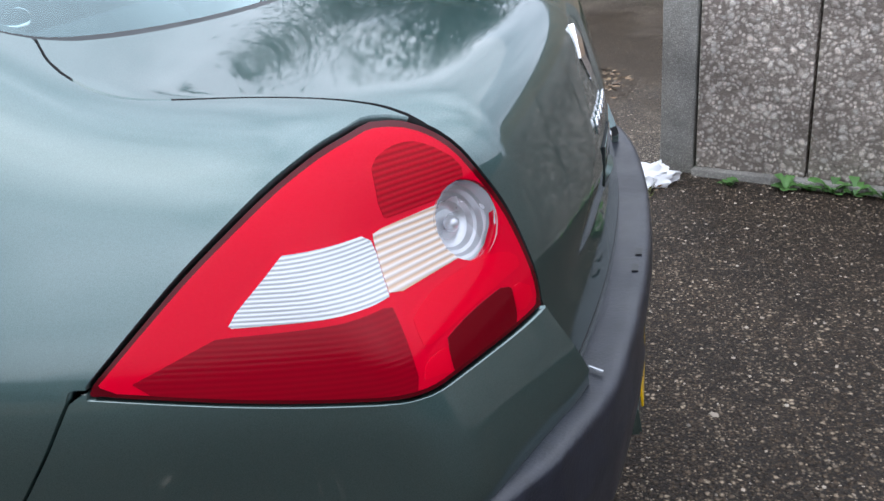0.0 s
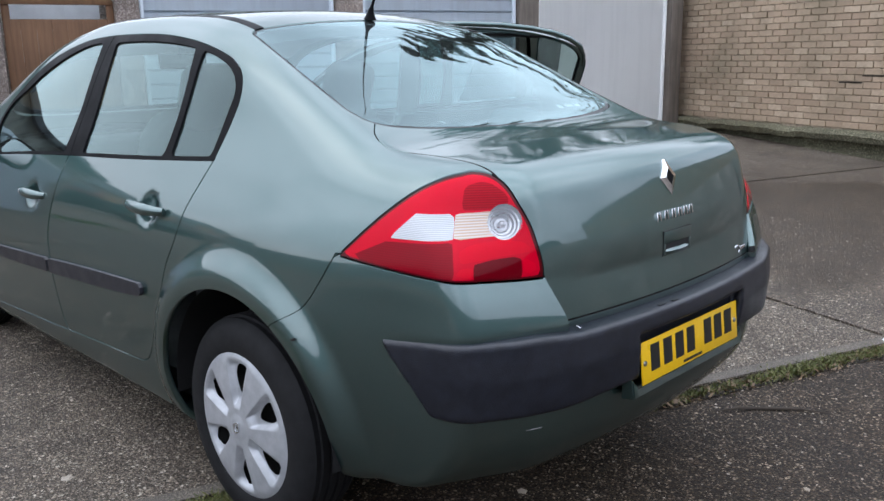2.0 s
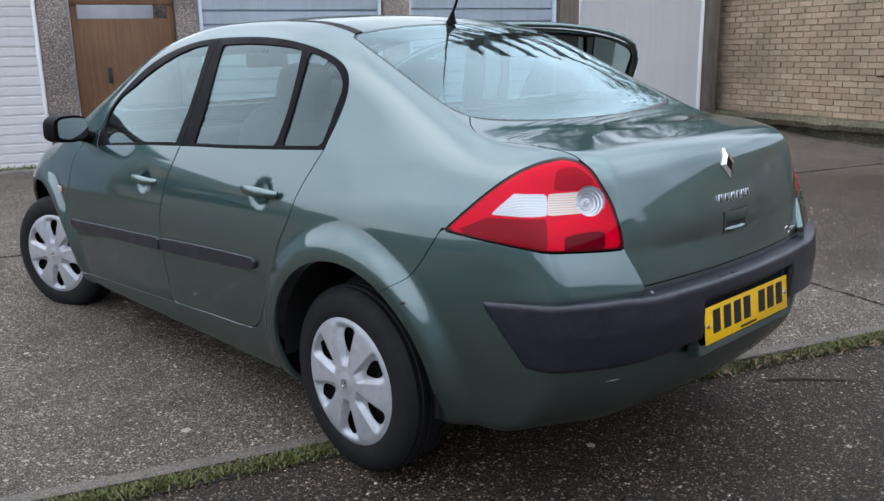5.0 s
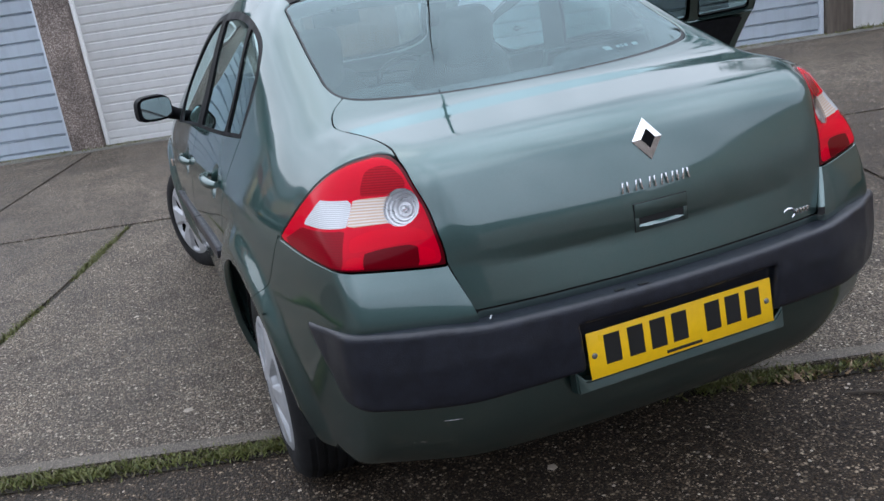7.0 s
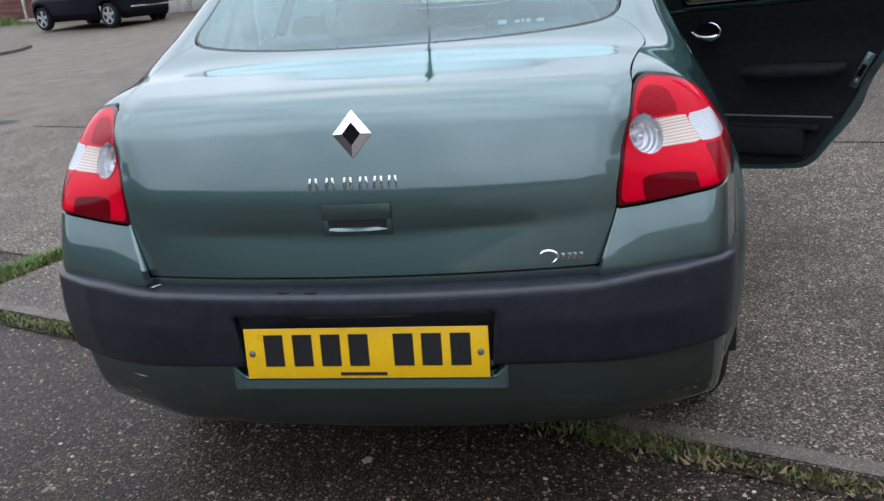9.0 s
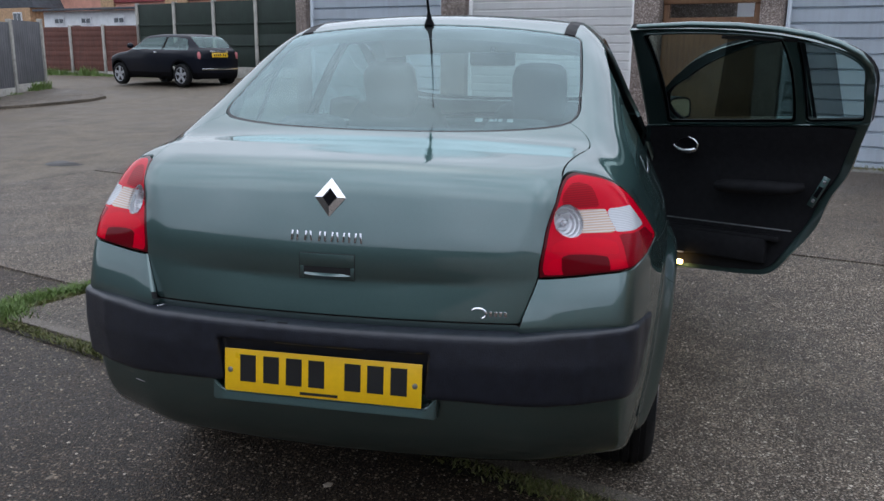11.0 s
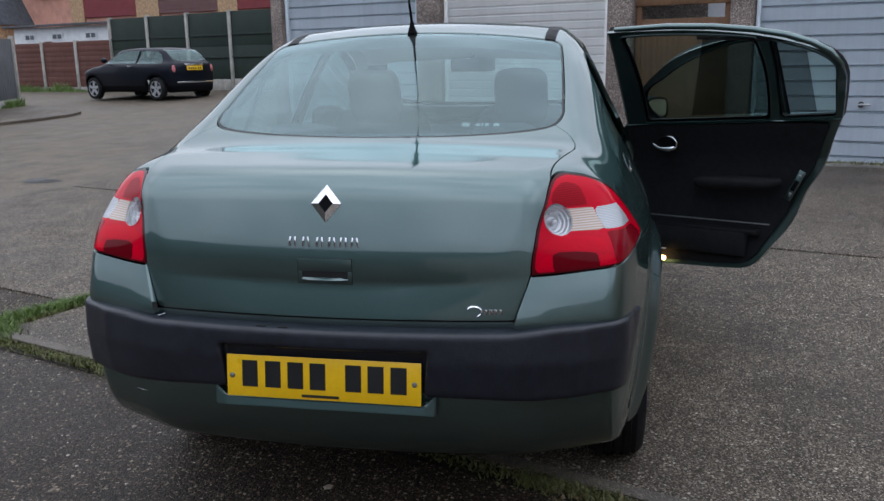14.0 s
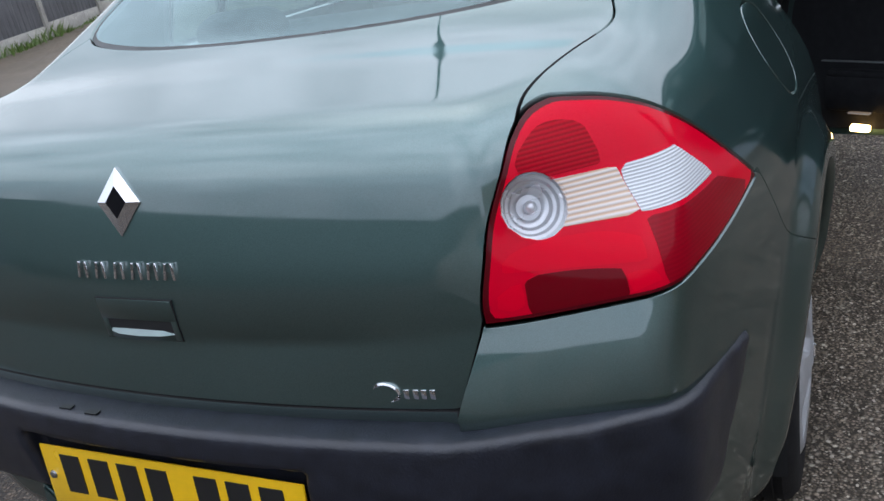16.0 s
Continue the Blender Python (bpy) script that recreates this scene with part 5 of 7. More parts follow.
for s in (-1, 1):
    for y in (0.986, 3.672):
        wheel(s * 0.757, y + (0.008 if y < 2 else 0), s, 21 if y > 2 else 0)
        bm = bmesh.new()
        rings = []
        for k in range(25):
            a = radians(-4 + 188 * k / 24)
            c, d = 0.402 * math.cos(a), 0.402 * math.sin(a)
            rings.append([bm.verts.new((s * xx, y + c * f, 0.33 + d * f)) for xx, f in ((0.845 if y < 2 else 0.79, 0.985), (0.77, 1.0), (0.48, 1.0), (0.48, 0.0))])
        for p, q in zip(rings[:-1], rings[1:]):
            for i in range(3):
                bm.faces.new((p[i], p[i + 1], q[i + 1], q[i]))
        part("arch_liner", bm, BLACK, car)

# cabin
lv, lq = surface_net(lambda x, y, z: body_field(x, y, z) + 0.045, (-0.9, 0.5, 0.2), (0.9, 3.7, 1.5), 0.05)
lining = Sheet(lv, [tuple(q) for q in lq.tolist()])
_, lining = lining.take(yz_line([(1.7 + (a - 1.7) * 1.02, 1.18 + (b - 1.18) * 1.0) for a, b in DLO], 0.3, 0.9))
_, lining = lining.take(xy_line(REAR_GLASS, 1.02))
_, lining = lining.take(xy_line(SCREEN_LINE, 0.9))
_, lining = lining.take(yz_line(DOOR_REAR, 0.4, side=1))
_, lining = lining.take(yz_line(DOOR_FRONT, 0.4, side=1))
_, lining = lining.take(arch_line)
_, lining = lining.take(lambda x, y, z: np.maximum(0.62 - y, z - 1.2))
upper, lower = lining.take(lambda x, y, z: 1.33 - z)
panel("headlining", upper, LINING, car, body_field, 0.0, "pale roof lining")
for bit in lower.islands():
    panel("cabin_lining", bit, CABIN, car, body_field, 0.0, "charcoal cabin lining")


def cushion(name, cx, cy, cz, sx, sy, sz, tilt, mat, parent, label="", power=0.45):
    bm = bmesh.new()
    bmesh.ops.create_uvsphere(bm, u_segments=28, v_segments=18, radius=1.0)
    for v in bm.verts:
        for i, s in enumerate((sx, sy, sz)):
            v.co[i] = math.copysign(abs(v.co[i]) ** power, v.co[i]) * s
    o = part(name, bm, mat, parent, label, 180)
    o.matrix_basis = pose(cx, cy, cz, tilt, 0, 0)
    return o


for sx in (-1, 1):
    seat = cushion("front_seat", sx * 0.335, 2.46, 0.50, 0.25, 0.27, 0.09, 6, CLOTH, car, "grey cloth front seat")
    for nm, d, sz in (("seat_back", (0, -0.32, 0.36), (0.24, 0.07, 0.34)), ("headrest", (0, -0.46, 0.745), (0.118, 0.05, 0.125))):
        o = cushion(nm, 0, 0, 0, *sz, 0, CLOTH, seat)
        o.matrix_basis = Matrix.Translation(d) @ Matrix.Rotation(radians(14), 4, "X")
bench = cushion("rear_bench", 0, 1.5, 0.50, 0.62, 0.27, 0.1, 5, CLOTH, car, "grey cloth rear bench")
o = cushion("seat_back", 0, -0.32, 0.33, 0.62, 0.07, 0.32, 0, CLOTH, bench)
o.matrix_basis = Matrix.Translation((0, -0.33, 0.33)) @ Matrix.Rotation(radians(18), 4, "X")
for sx in (-0.36, 0.36):
    o = cushion("headrest", sx, -0.44, 0.60, 0.12, 0.045, 0.085, 10, CLOTH, bench)
bm = bmesh.new()
box(bm, -0.60, 0.72, 1.02, 0.60, 1.1, 1.05, 0.01)
part("rear_shelf", bm, CABIN, car, "black parcel shelf")
bm = bmesh.new()
box(bm, -0.70, 2.95, 0.62, 0.70, 3.3, 0.97, 0.05)
part("dashboard", bm, CABIN, car, "charcoal dashboard")
bm = bmesh.new()
tube(bm, [(0.19 * math.cos(k * math.pi / 12), 0, 0.19 * math.sin(k * math.pi / 12)) for k in range(24)], 0.014, 8, True)
box(bm, -0.18, -0.01, -0.02, 0.18, 0.015, 0.03, 0.008)
o = part("steering_wheel", bm, CABIN, car, "black steering wheel", 60)
o.matrix_basis = pose(0.37, 2.82, 0.9, -25, 0, 0)
bm = bmesh.new()
box(bm, -0.12, -0.015, -0.035, 0.12, 0.015, 0.035, 0.012)
o = part("interior_mirror", bm, CABIN, car, "black interior mirror")
o.location = (0.0, 2.72, 1.325)
bm = bmesh.new()
box(bm, -0.01, 0, 0, 0.01, 0.02, 0.09)
part("mirror_stalk", bm, CABIN, o)
bm = bmesh.new()
box(bm, -0.74, 0.7, 0.22, 0.74, 3.6, 0.30, 0.01)
part("cabin_floor", bm, BLACK, car)
bm = bmesh.new()
box(bm, -0.62, 1.42, 0.205, 0.62, 4.0, 0.235, 0.01)
part("underbody", bm, BLACK, car)
bm = bmesh.new()
box(bm, -0.58, 0.52, 0.30, 0.58, 1.40, 0.33, 0.01)
part("boot_floor", bm, BLACK, car)

# ---------------------------------------------------------------- ground


def smooth_ground(us, vs, lift=0.0, drop=0.0):
    """A piece of ground between yard lines, following the fall of the yard; drop: depth of its sides."""
    bm = bmesh.new()
    g = []
    for u in us:
        row = []
        for v in vs:
            x, y = yard(u, v)
            row.append(bm.verts.new((x, y, ground_z(x, y) + lift)))
        g.append(row)
    for i in range(len(us) - 1):
        for j in range(len(vs) - 1):
            bm.faces.new((g[i][j], g[i + 1][j], g[i + 1][j + 1], g[i][j + 1]))
    if drop:
        for row in (g[0], g[-1], [r[0] for r in g], [r[-1] for r in g]):
            low = [bm.verts.new(v.co - Vector((0, 0, drop))) for v in row]
            for k in range(len(row) - 1):
                bm.faces.new((row[k], row[k + 1], low[k + 1], low[k]))
        bmesh.ops.recalc_face_normals(bm, faces=bm.faces)
    return bm


def steps(a, b, d):
    n = max(1, int(math.ceil((b - a) / d)))
    return [a + (b - a) * k / n for k in range(n + 1)]


us = [-2000, -600, -200, -90] + steps(-60, -14, 2.0) + steps(-13, 9, 0.5) + steps(11, 40, 3.0) + [90, 200, 600, 2000]
vs = [-2000, -600, -200, -80] + steps(-40, -6, 3.0) + steps(-5, 12, 0.5) + steps(13, 40, 1.5) + [80, 200, 600, 2000]
ground = part("ground", smooth_ground(us, vs), TARMAC, None, "worn grey-brown tarmac yard with pale stones, damp", 180)
tagged(ground, kind="structure")
paving = tagged(empty("pavement"), "exposed-aggregate concrete yard slabs with open joints", kind="structure")
for u0, u1, v0, v1 in ((-2.86, 1.9, 0.83, 4.33), (1.93, 6.6, 0.83, 4.33), (-4.38, 1.2, 4.37, 7.75), (1.23, 6.6, 4.37, 7.75), (-7.0, -4.42, 4.37, 7.75), (-7.0, -2.9, 1.42, 4.33)):
    part("slab", smooth_ground(steps(u0, u1, 0.3), steps(v0, v1, 0.3), 0.012, 0.03), SLAB, paving, "", 60)
part("joint", smooth_ground(steps(-7, 6.6, 0.3), [4.335, 4.365], 0.004), JOINT, paving, "soil-filled joint", 180)
part("joint", smooth_ground([-2.895, -2.865], steps(0.83, 4.33, 0.3), 0.004), JOINT, paving, "", 180)
part("joint", smooth_ground([-4.415, -4.385], steps(4.37, 7.75, 0.3), 0.004), JOINT, paving, "", 180)
part("joint", smooth_ground(steps(-4.2, 2.1, 0.3), [0.735, 0.828], 0.004), JOINT, paving, "", 180)
part("threshold", smooth_ground(steps(-7.2, 6.6, 0.3), [7.76, 8.3], 0.03, 0.04), CONCRETE, paving, "grey concrete strip before the garages", 60)

road = part("road", smooth_ground(steps(-27, -7.03, 0.9), steps(-7, 16.7, 0.9), 0.008), ROADMAT, None, "pale bleached tarmac lane beside the garages", 180)
tagged(road, kind="structure")
for u0, u1 in ((-2.84, 1.88), (1.95, 2.1)):
    part("slab_edge", smooth_ground(steps(u0, u1, 0.2), [0.834, 0.86, 0.90], 0.0165), SCREED, paving, "smooth pale cement edge of the slab", 180)

rng = random.Random(4)


def scatter_chips(n, box_, lo, hi, flat=0.35):
    """Loose stone chips, far too many to count."""
    v, f = [], []
    for _ in range(n):
        u, w = rng.uniform(box_[0], box_[1]), rng.uniform(box_[2], box_[3])
        x, y = yard(u, w)
        on = 0.0125 if (w > 0.84 and -2.85 < u < 6.5) else 0.0
        z = ground_z(x, y) + on
        r = lo + (hi - lo) * rng.random() ** 3
        a, e = rng.uniform(0, 6.28), rng.uniform(0.45, 1.0)
        k = len(v)
        for i in range(5):
            t = a + i * 1.2566
            p, q = r * math.cos(i * 1.2566), r * e * math.sin(i * 1.2566)
            v.append((x + p * math.cos(a) - q * math.sin(a), y + p * math.sin(a) + q * math.cos(a), z - 0.001))
        for i in range(5):
            p, q = 0.6 * r * math.cos(i * 1.2566 + 0.3), 0.6 * r * e * math.sin(i * 1.2566 + 0.3)
            v.append((x + p * math.cos(a) - q * math.sin(a), y + p * math.sin(a) + q * math.cos(a), z + r * flat * rng.uniform(0.6, 1.1)))
        for i in range(5):
            j = (i + 1) % 5
            f.append((k + i, k + j, k + 5 + j, k + 5 + i))
        f.append((k + 5, k + 6, k + 7, k + 8, k + 9))
    return v, f


def stuff(name, v, f, mat, label, category, smooth=False):
    me = bpy.data.meshes.new(name)
    me.from_pydata(v, [], f)
    if smooth:
        me.shade_smooth()
    me.materials.append(mat)
    return tagged(new(name, me), label, category, kind="stuff")


v, f = scatter_chips(40000, (-3.6, 3.6, -2.6, 5.4), 0.002, 0.009, 0.3)
w_, g_ = scatter_chips(420, (-3.6, 3.6, -2.6, 7.0), 0.008, 0.026, 0.12)
f += [tuple(i + len(v) for i in q) for q in g_]
v += w_
stuff("stone_chips", v, f, CHIPS, "pale stone chips set in the worn yard", "gravel")


def blades(n, place, h0, h1, width, lean=0.6):
    v, f = [], []
    for _ in range(n):
        x, y, z, s = place()
        h = rng.uniform(h0, h1) * s
        a, b = rng.uniform(0, 6.28), rng.uniform(0, 6.28)
        w = width * rng.uniform(0.5, 1.2)
        dx, dy = math.cos(a) * w, math.sin(a) * w
        lx, ly = math.cos(b) * h * lean, math.sin(b) * h * lean
        k = len(v)
        v += [(x - dx, y - dy, z), (x + dx, y + dy, z), (x + dx * 0.6 + lx * 0.5, y + dy * 0.6 + ly * 0.5, z + h * 0.6), (x + lx, y + ly, z + h), (x - dx * 0.6 + lx * 0.5, y - dy * 0.6 + ly * 0.5, z + h * 0.6)]
        f += [(k, k + 1, k + 2, k + 4), (k + 4, k + 2, k + 3)]
    return v, f


def along_joint():
    while True:
        u = rng.uniform(-3.0, 2.08)
        thick = 0.35 + 0.65 * max(0.0, noise.noise((u * 1.7, 0.3, 0)) + 0.45)
        if rng.random() < thick and not (-0.75 < u < 0.2 and rng.random() < 0.7):
            break
    w = 0.785 + rng.gauss(0, 0.025 + 0.012 * noise.noise((u * 5, 9, 0))) + 0.015 * noise.noise((u * 3, 2, 0))
    x, y = yard(u, w)
    return x, y, ground_z(x, y) + 0.006, 0.5 + thick


def corner_patch():
    t = rng.random()
    if t < 0.55:
        u, w = -2.95 + rng.gauss(0, 0.10), 0.86 + rng.gauss(0, 0.055)
    else:
        k = rng.random()
        u, w = -3.0 + 0.08 * k + rng.gauss(0, 0.035), 1.0 + 0.6 * k + rng.gauss(0, 0.04)
    x, y = yard(u, w)
    return x, y, ground_z(x, y), 1.2


def along_garages():
    u = rng.uniform(-7.2, 6.4)
    w = 7.83 + rng.gauss(0, 0.04)
    x, y = yard(u, w)
    return x, y, ground_z(x, y) + 0.03, max(0.2, 1.1 * (noise.noise((u, 0, 5)) + 0.4))


v, f = blades(11000, along_joint, 0.006, 0.022, 0.004, 0.9)
stuff("moss", v, f, GRASS, "moss and short grass growing in the joint", "moss")


def along_side_joint():
    while True:
        w = rng.uniform(0.83, 4.3)
        if rng.random() < max(0.0, noise.noise((w * 1.5, 4, 0)) + 0.35 + max(0, 1.6 - w)):
            break
    x, y = yard(-2.88 + rng.gauss(0, 0.018), w)
    return x, y, ground_z(x, y) + 0.006, 1.0


v, f = blades(3000, along_side_joint, 0.008, 0.03, 0.004, 0.9)
stuff("moss", v, f, GRASS, "moss in the joint between slabs", "moss")
v, f = blades(4200, corner_patch, 0.015, 0.055, 0.004, 0.8)
stuff("grass_tuft", v, f, TUFT, "tufts of grass in the slab joint", "grass")


def by_far_fences():
    pick = rng.random()
    if pick < 0.12:
        u, w = -7.35 + rng.gauss(0, 0.16), 7.75 + rng.gauss(0, 0.3)
    elif pick < 0.6:
        u, w = rng.uniform(-27.0, -20.5), 16.45 + rng.gauss(0, 0.16)
    else:
        k = rng.random() ** 2
        u, w = -19.2 + 7.2 * k + rng.gauss(0, 0.08), 11.65 - 9.25 * k + rng.gauss(0, 0.08)
    x, y = yard(u, w)
    return x, y, ground_z(x, y), 0.3 if pick < 0.12 else max(0.15, 1.4 * (noise.noise((u * 1.3, w * 0.8, 2)) + 0.35))


v, f = blades(5200, by_far_fences, 0.08, 0.26, 0.02, 0.6)
stuff("grass_tuft", v, f, TUFT, "rough grass at the foot of the far fences", "grass")
v, f = blades(5200, along_garages, 0.01, 0.055, 0.006, 0.8)
stuff("moss", v, f, GRASS, "moss along the foot of the garages", "moss")


def litter_place():
    u = rng.uniform(0.3, 2.1)
    x, y = yard(u, 0.765 + rng.gauss(0, 0.03))
    return x, y, ground_z(x, y) + 0.008, 1.0


def leaf_pile():
    x, y = 3.85 + rng.gauss(0, 0.16), 0.42 + rng.gauss(0, 0.10)
    return x, y, ground_z(x, y) + 0.014 + rng.random() * 0.01, 1.0


v, f = blades(420, litter_place, 0.006, 0.016, 0.008, 1.8)
stuff("dead_leaves", v, f, LITTER, "brown dead leaves along the joint", "leaves")
v, f = blades(260, leaf_pile, 0.004, 0.012, 0.02, 4.0)
stuff("dead_leaves", v, f, LITTER, "scattered brown dead leaves", "leaves")

bm = bmesh.new()
tube(bm, [(0.80, 0.36, 0.007), (0.87, 0.32, 0.009), (0.95, 0.235, 0.007), (1.02, 0.145, 0.008), (1.06, 0.05, 0.006)], [0.003, 0.0055, 0.006, 0.005, 0.002], 6)
tagged(part("twig", bm, BARK, None, "dark bent twig lying on the tarmac", 60), category="twig")

bm = bmesh.new()
bmesh.ops.create_icosphere(bm, subdivisions=4, radius=1.0)
for p in bm.verts:
    n = noise.noise(p.co * 2.0) * 0.45 + abs(noise.noise(p.co * 4.5)) * 0.35
    p.co = p.co * (0.75 + n)
    p.co = Vector((p.co.x * 0.085, p.co.y * 0.13, max(p.co.z, -0.45) * 0.062 + 0.028))
o = tagged(part("plastic_bag", bm, CLOTHW, None, "crumpled white plastic bag by the concrete post", 60), category="bag")
o.matrix_world = pose(2.10, 0.06, 0.0, 0, 0, 25)

# manhole cover and drain
for x, y, r in ((-5.69, 6.99, 0.28),):
    bm = bmesh.new()
    lathe(bm, [(0.0, r), (0.006, r - 0.012), (0.006, 0.05), (0.009, 0.045), (0.009, 0.001)], 40, "z")
    o = tagged(part("manhole_cover", bm, DARKIRON, None, "round iron manhole cover in the tarmac", 40), category="manhole cover")
    o.matrix_world = pose(x, y, ground_z(x, y) + 0.004)

# kerbed pavement by the grey fence
bm = bmesh.new()
kerb = [(-11.28, 13.36), (-10.85, 14.1), (-10.62, 14.8), (-10.75, 15.4), (-11.26, 16.0), (-12.2, 16.75), (-13.64, 17.68), (-14.4, 18.2), (-15.4, 17.4), (-14.0, 15.2), (-12.9, 13.2), (-12.2, 12.0)]
top = [bm.verts.new((x, y, ground_z(x, y) + 0.07)) for x, y in kerb]
low = [bm.verts.new((x, y, ground_z(x, y) - 0.05)) for x, y in kerb]
bm.faces.new(top)
for k in range(len(kerb)):
    bm.faces.new((top[k], low[k], low[(k + 1) % len(kerb)], top[(k + 1) % len(kerb)]))
bmesh.ops.recalc_face_normals(bm, faces=bm.faces)
part("kerb", bm, SLAB, paving, "low kerbed corner of pavement", 30)

# ---------------------------------------------------------------- garages
FRONT = 7.9


def in_yard(ob, u, v, z=0.0, turn=0.0):
    x, y = yard(u, v)
    ob.matrix_world = Matrix.Translation((x, y, z)) @ Matrix.Rotation(YARD + turn, 4, "Z")
    return ob


garage_wall = tagged(in_yard(empty("wall_garages"), 0, FRONT), "row of garages with pebble-dashed concrete piers", kind="structure")
BASE = 0.1
for u0, u1 in ((-7.09, -6.89), (-4.66, -4.30), (-2.13, -1.84), (-0.79, -0.55), (1.57, 1.89), (3.95, 4.24)):
    bm = bmesh.new()
    box(bm, u0, -0.07, BASE - 0.05, u1, 0.22, 2.42, 0.012)
    part("pier", bm, PIERMAT if u0 < 3 else POSTWOOD, garage_wall, "")
for u0, u1, m in ((-7.22, -1.84, CONCRETE), (-0.79, 6.33, CONCRETE)):
    bm = bmesh.new()
    box(bm, u0, 0.02, 2.26, u1, 0.24, 2.62, 0.01)
    part("lintel", bm, m, garage_wall)
    bm = bmesh.new()
    box(bm, u0 - 0.1, -0.12, 2.62, u1 + 0.1, 5.2, 2.72, 0.01)
    part("roof", bm, ROOFFELT, garage_wall)
    bm = bmesh.new()
    box(bm, u0, 4.9, 0.0, u1, 5.1, 2.62)
    part("back_wall", bm, PEBBLE, garage_wall)
bm = bmesh.new()
box(bm, 4.25, 0.015, 2.2, 6.32, 0.05, 2.4)
part("fascia", bm, CREAMWHITE, garage_wall, "cream board above the white door")
bm = bmesh.new()
box(bm, 6.33, -0.09, BASE, 6.53, 0.16, 2.6, 0.015)
part("timber_post", bm, POSTWOOD, garage_wall, "weathered timber post")


def garage_door(u0, u1, mat, label, pitch, depth, handle=True, top=2.24):
    z0 = max(ground_z(*yard(u0, FRONT)), ground_z(*yard(u1, FRONT))) - 0.0
    door = tagged(in_yard(empty("garage_door"), (u0 + u1) / 2, FRONT, z0), label, "garage door", "garage doors")
    w, h = (u1 - u0) / 2, top - z0
    bm = bmesh.new()
    rows = [(0.0, 0.0)]
    z = 0.06
    if pitch:
        while z < h - 0.05:
            rows += [(z, 0.0), (z + 0.006, depth), (z + 0.016, depth), (z + 0.03, 0.0)]
            z += pitch
    rows.append((h, 0.0))
    a = [(bm.verts.new((-w + 0.035, 0.035 + d, zz)), bm.verts.new((w - 0.035, 0.035 + d, zz))) for zz, d in rows]
    for p, q in zip(a[:-1], a[1:]):
        bm.faces.new((p[0], p[1], q[1], q[0]))
    bmesh.ops.solidify(bm, geom=bm.faces[:], thickness=-0.02)
    part("leaf", bm, mat, door, "", 25)
    for x0, x1, zz0, zz1 in ((-w, -w + 0.04, 0, h), (w - 0.04, w, 0, h), (-w + 0.04, w - 0.04, h - 0.03, h + 0.03)):
        bm = bmesh.new()
        box(bm, x0, 0.0, zz0, x1, 0.09, zz1, 0.004)
        part("door_frame", bm, mat, door)
    if handle:
        bm = bmesh.new()
        lathe(bm, [(0.0, 0.001), (0.0, 0.02), (0.012, 0.03), (0.02, 0.03), (0.03, 0.026), (0.03, 0.001)], 16, "z")
        bmesh.ops.rotate(bm, verts=bm.verts, matrix=Matrix.Rotation(radians(-90), 3, "X"))
        bmesh.ops.translate(bm, verts=bm.verts, vec=(0, 0.0, 0.60))
        part("handle_base", bm, DARKIRON, door, "dark lock base", 40)
        bm = bmesh.new()
        tube(bm, [(-0.02, -0.012, 0.60), (0.0, -0.03, 0.602), (0.05, -0.032, 0.603), (0.095, -0.028, 0.60)], [0.009, 0.012, 0.012, 0.009], 8)
        part("handle", bm, DULLSTEEL, door, "steel turn handle", 60)
    return door


garage_door(-6.88, -4.67, GREYDOOR, "grey-blue ribbed metal garage door", 0.15, 0.03)
garage_door(-4.29, -2.14, WHITEDOOR, "white sectional garage door with fine ribs", 0.098, 0.008, False)
garage_door(-0.54, 1.56, GREYDOOR, "grey-blue ribbed metal garage door with steel handle", 0.15, 0.03)
garage_door(1.90, 3.94, GREYDOOR, "grey-blue ribbed metal garage door", 0.15, 0.03)
garage_door(4.25, 6.32, WHITEDOOR, "plain white flat garage door", 0.0, 0.0, False, 2.19)

# brown gate between two piers
zg = ground_z(*yard(-1.3, FRONT))
gate = tagged(in_yard(empty("garden_gate"), -1.315, FRONT + 0.03, zg), "brown stained wooden gate with an open top rail", "gate")
for k in range(7):
    bm = bmesh.new()
    x = -0.5 + k * 0.143
    box(bm, x, 0.0, 0.05, x + 0.1422, 0.022, 1.52, 0.001)
    part("board", bm, BROWNWOOD, gate)
for z0, z1 in ((1.66, 1.75), (1.42, 1.52), (0.18, 0.28)):
    bm = bmesh.new()
    box(bm, -0.51, -0.022 if z0 > 1.6 else 0.022, z0, 0.51, 0.02 if z0 > 1.6 else 0.055, z1, 0.004)
    part("rail", bm, BROWNWOOD, gate)
for x in (-0.51, 0.45):
    bm = bmesh.new()
    box(bm, x, -0.006, 0.03, x + 0.07, 0.03, 1.70, 0.004)
    part("stile", bm, BROWNWOOD, gate)
bm = bmesh.new()
box(bm, -0.20, -0.025, 0.86, -0.16, 0.0, 1.02, 0.004)
part("latch", bm, DARKIRON, gate, "black iron latch")
bm = bmesh.new()
box(bm, -1.9, 3.5, 0.0, -0.7, 3.6, 2.6)
box(bm, -1.55, 3.44, 1.55, -1.15, 3.5, 2.3)
part("passage_wall", bm, RENDER_WHITE, garage_wall, "pale wall behind the gate")

# cream board and fence end beyond the last garage
bm = bmesh.new()
box(bm, -0.37, 0.0, 0.0, 0.37, 0.05, 2.15, 0.005)
o = tagged(part("side_gate", bm, CREAM, None, "cream painted boarded gate in the green fence"), category="gate")
in_yard(o, -14.57, 16.8, ground_z(*yard(-14.57, 16.8)))

# ---------------------------------------------------------------- fences


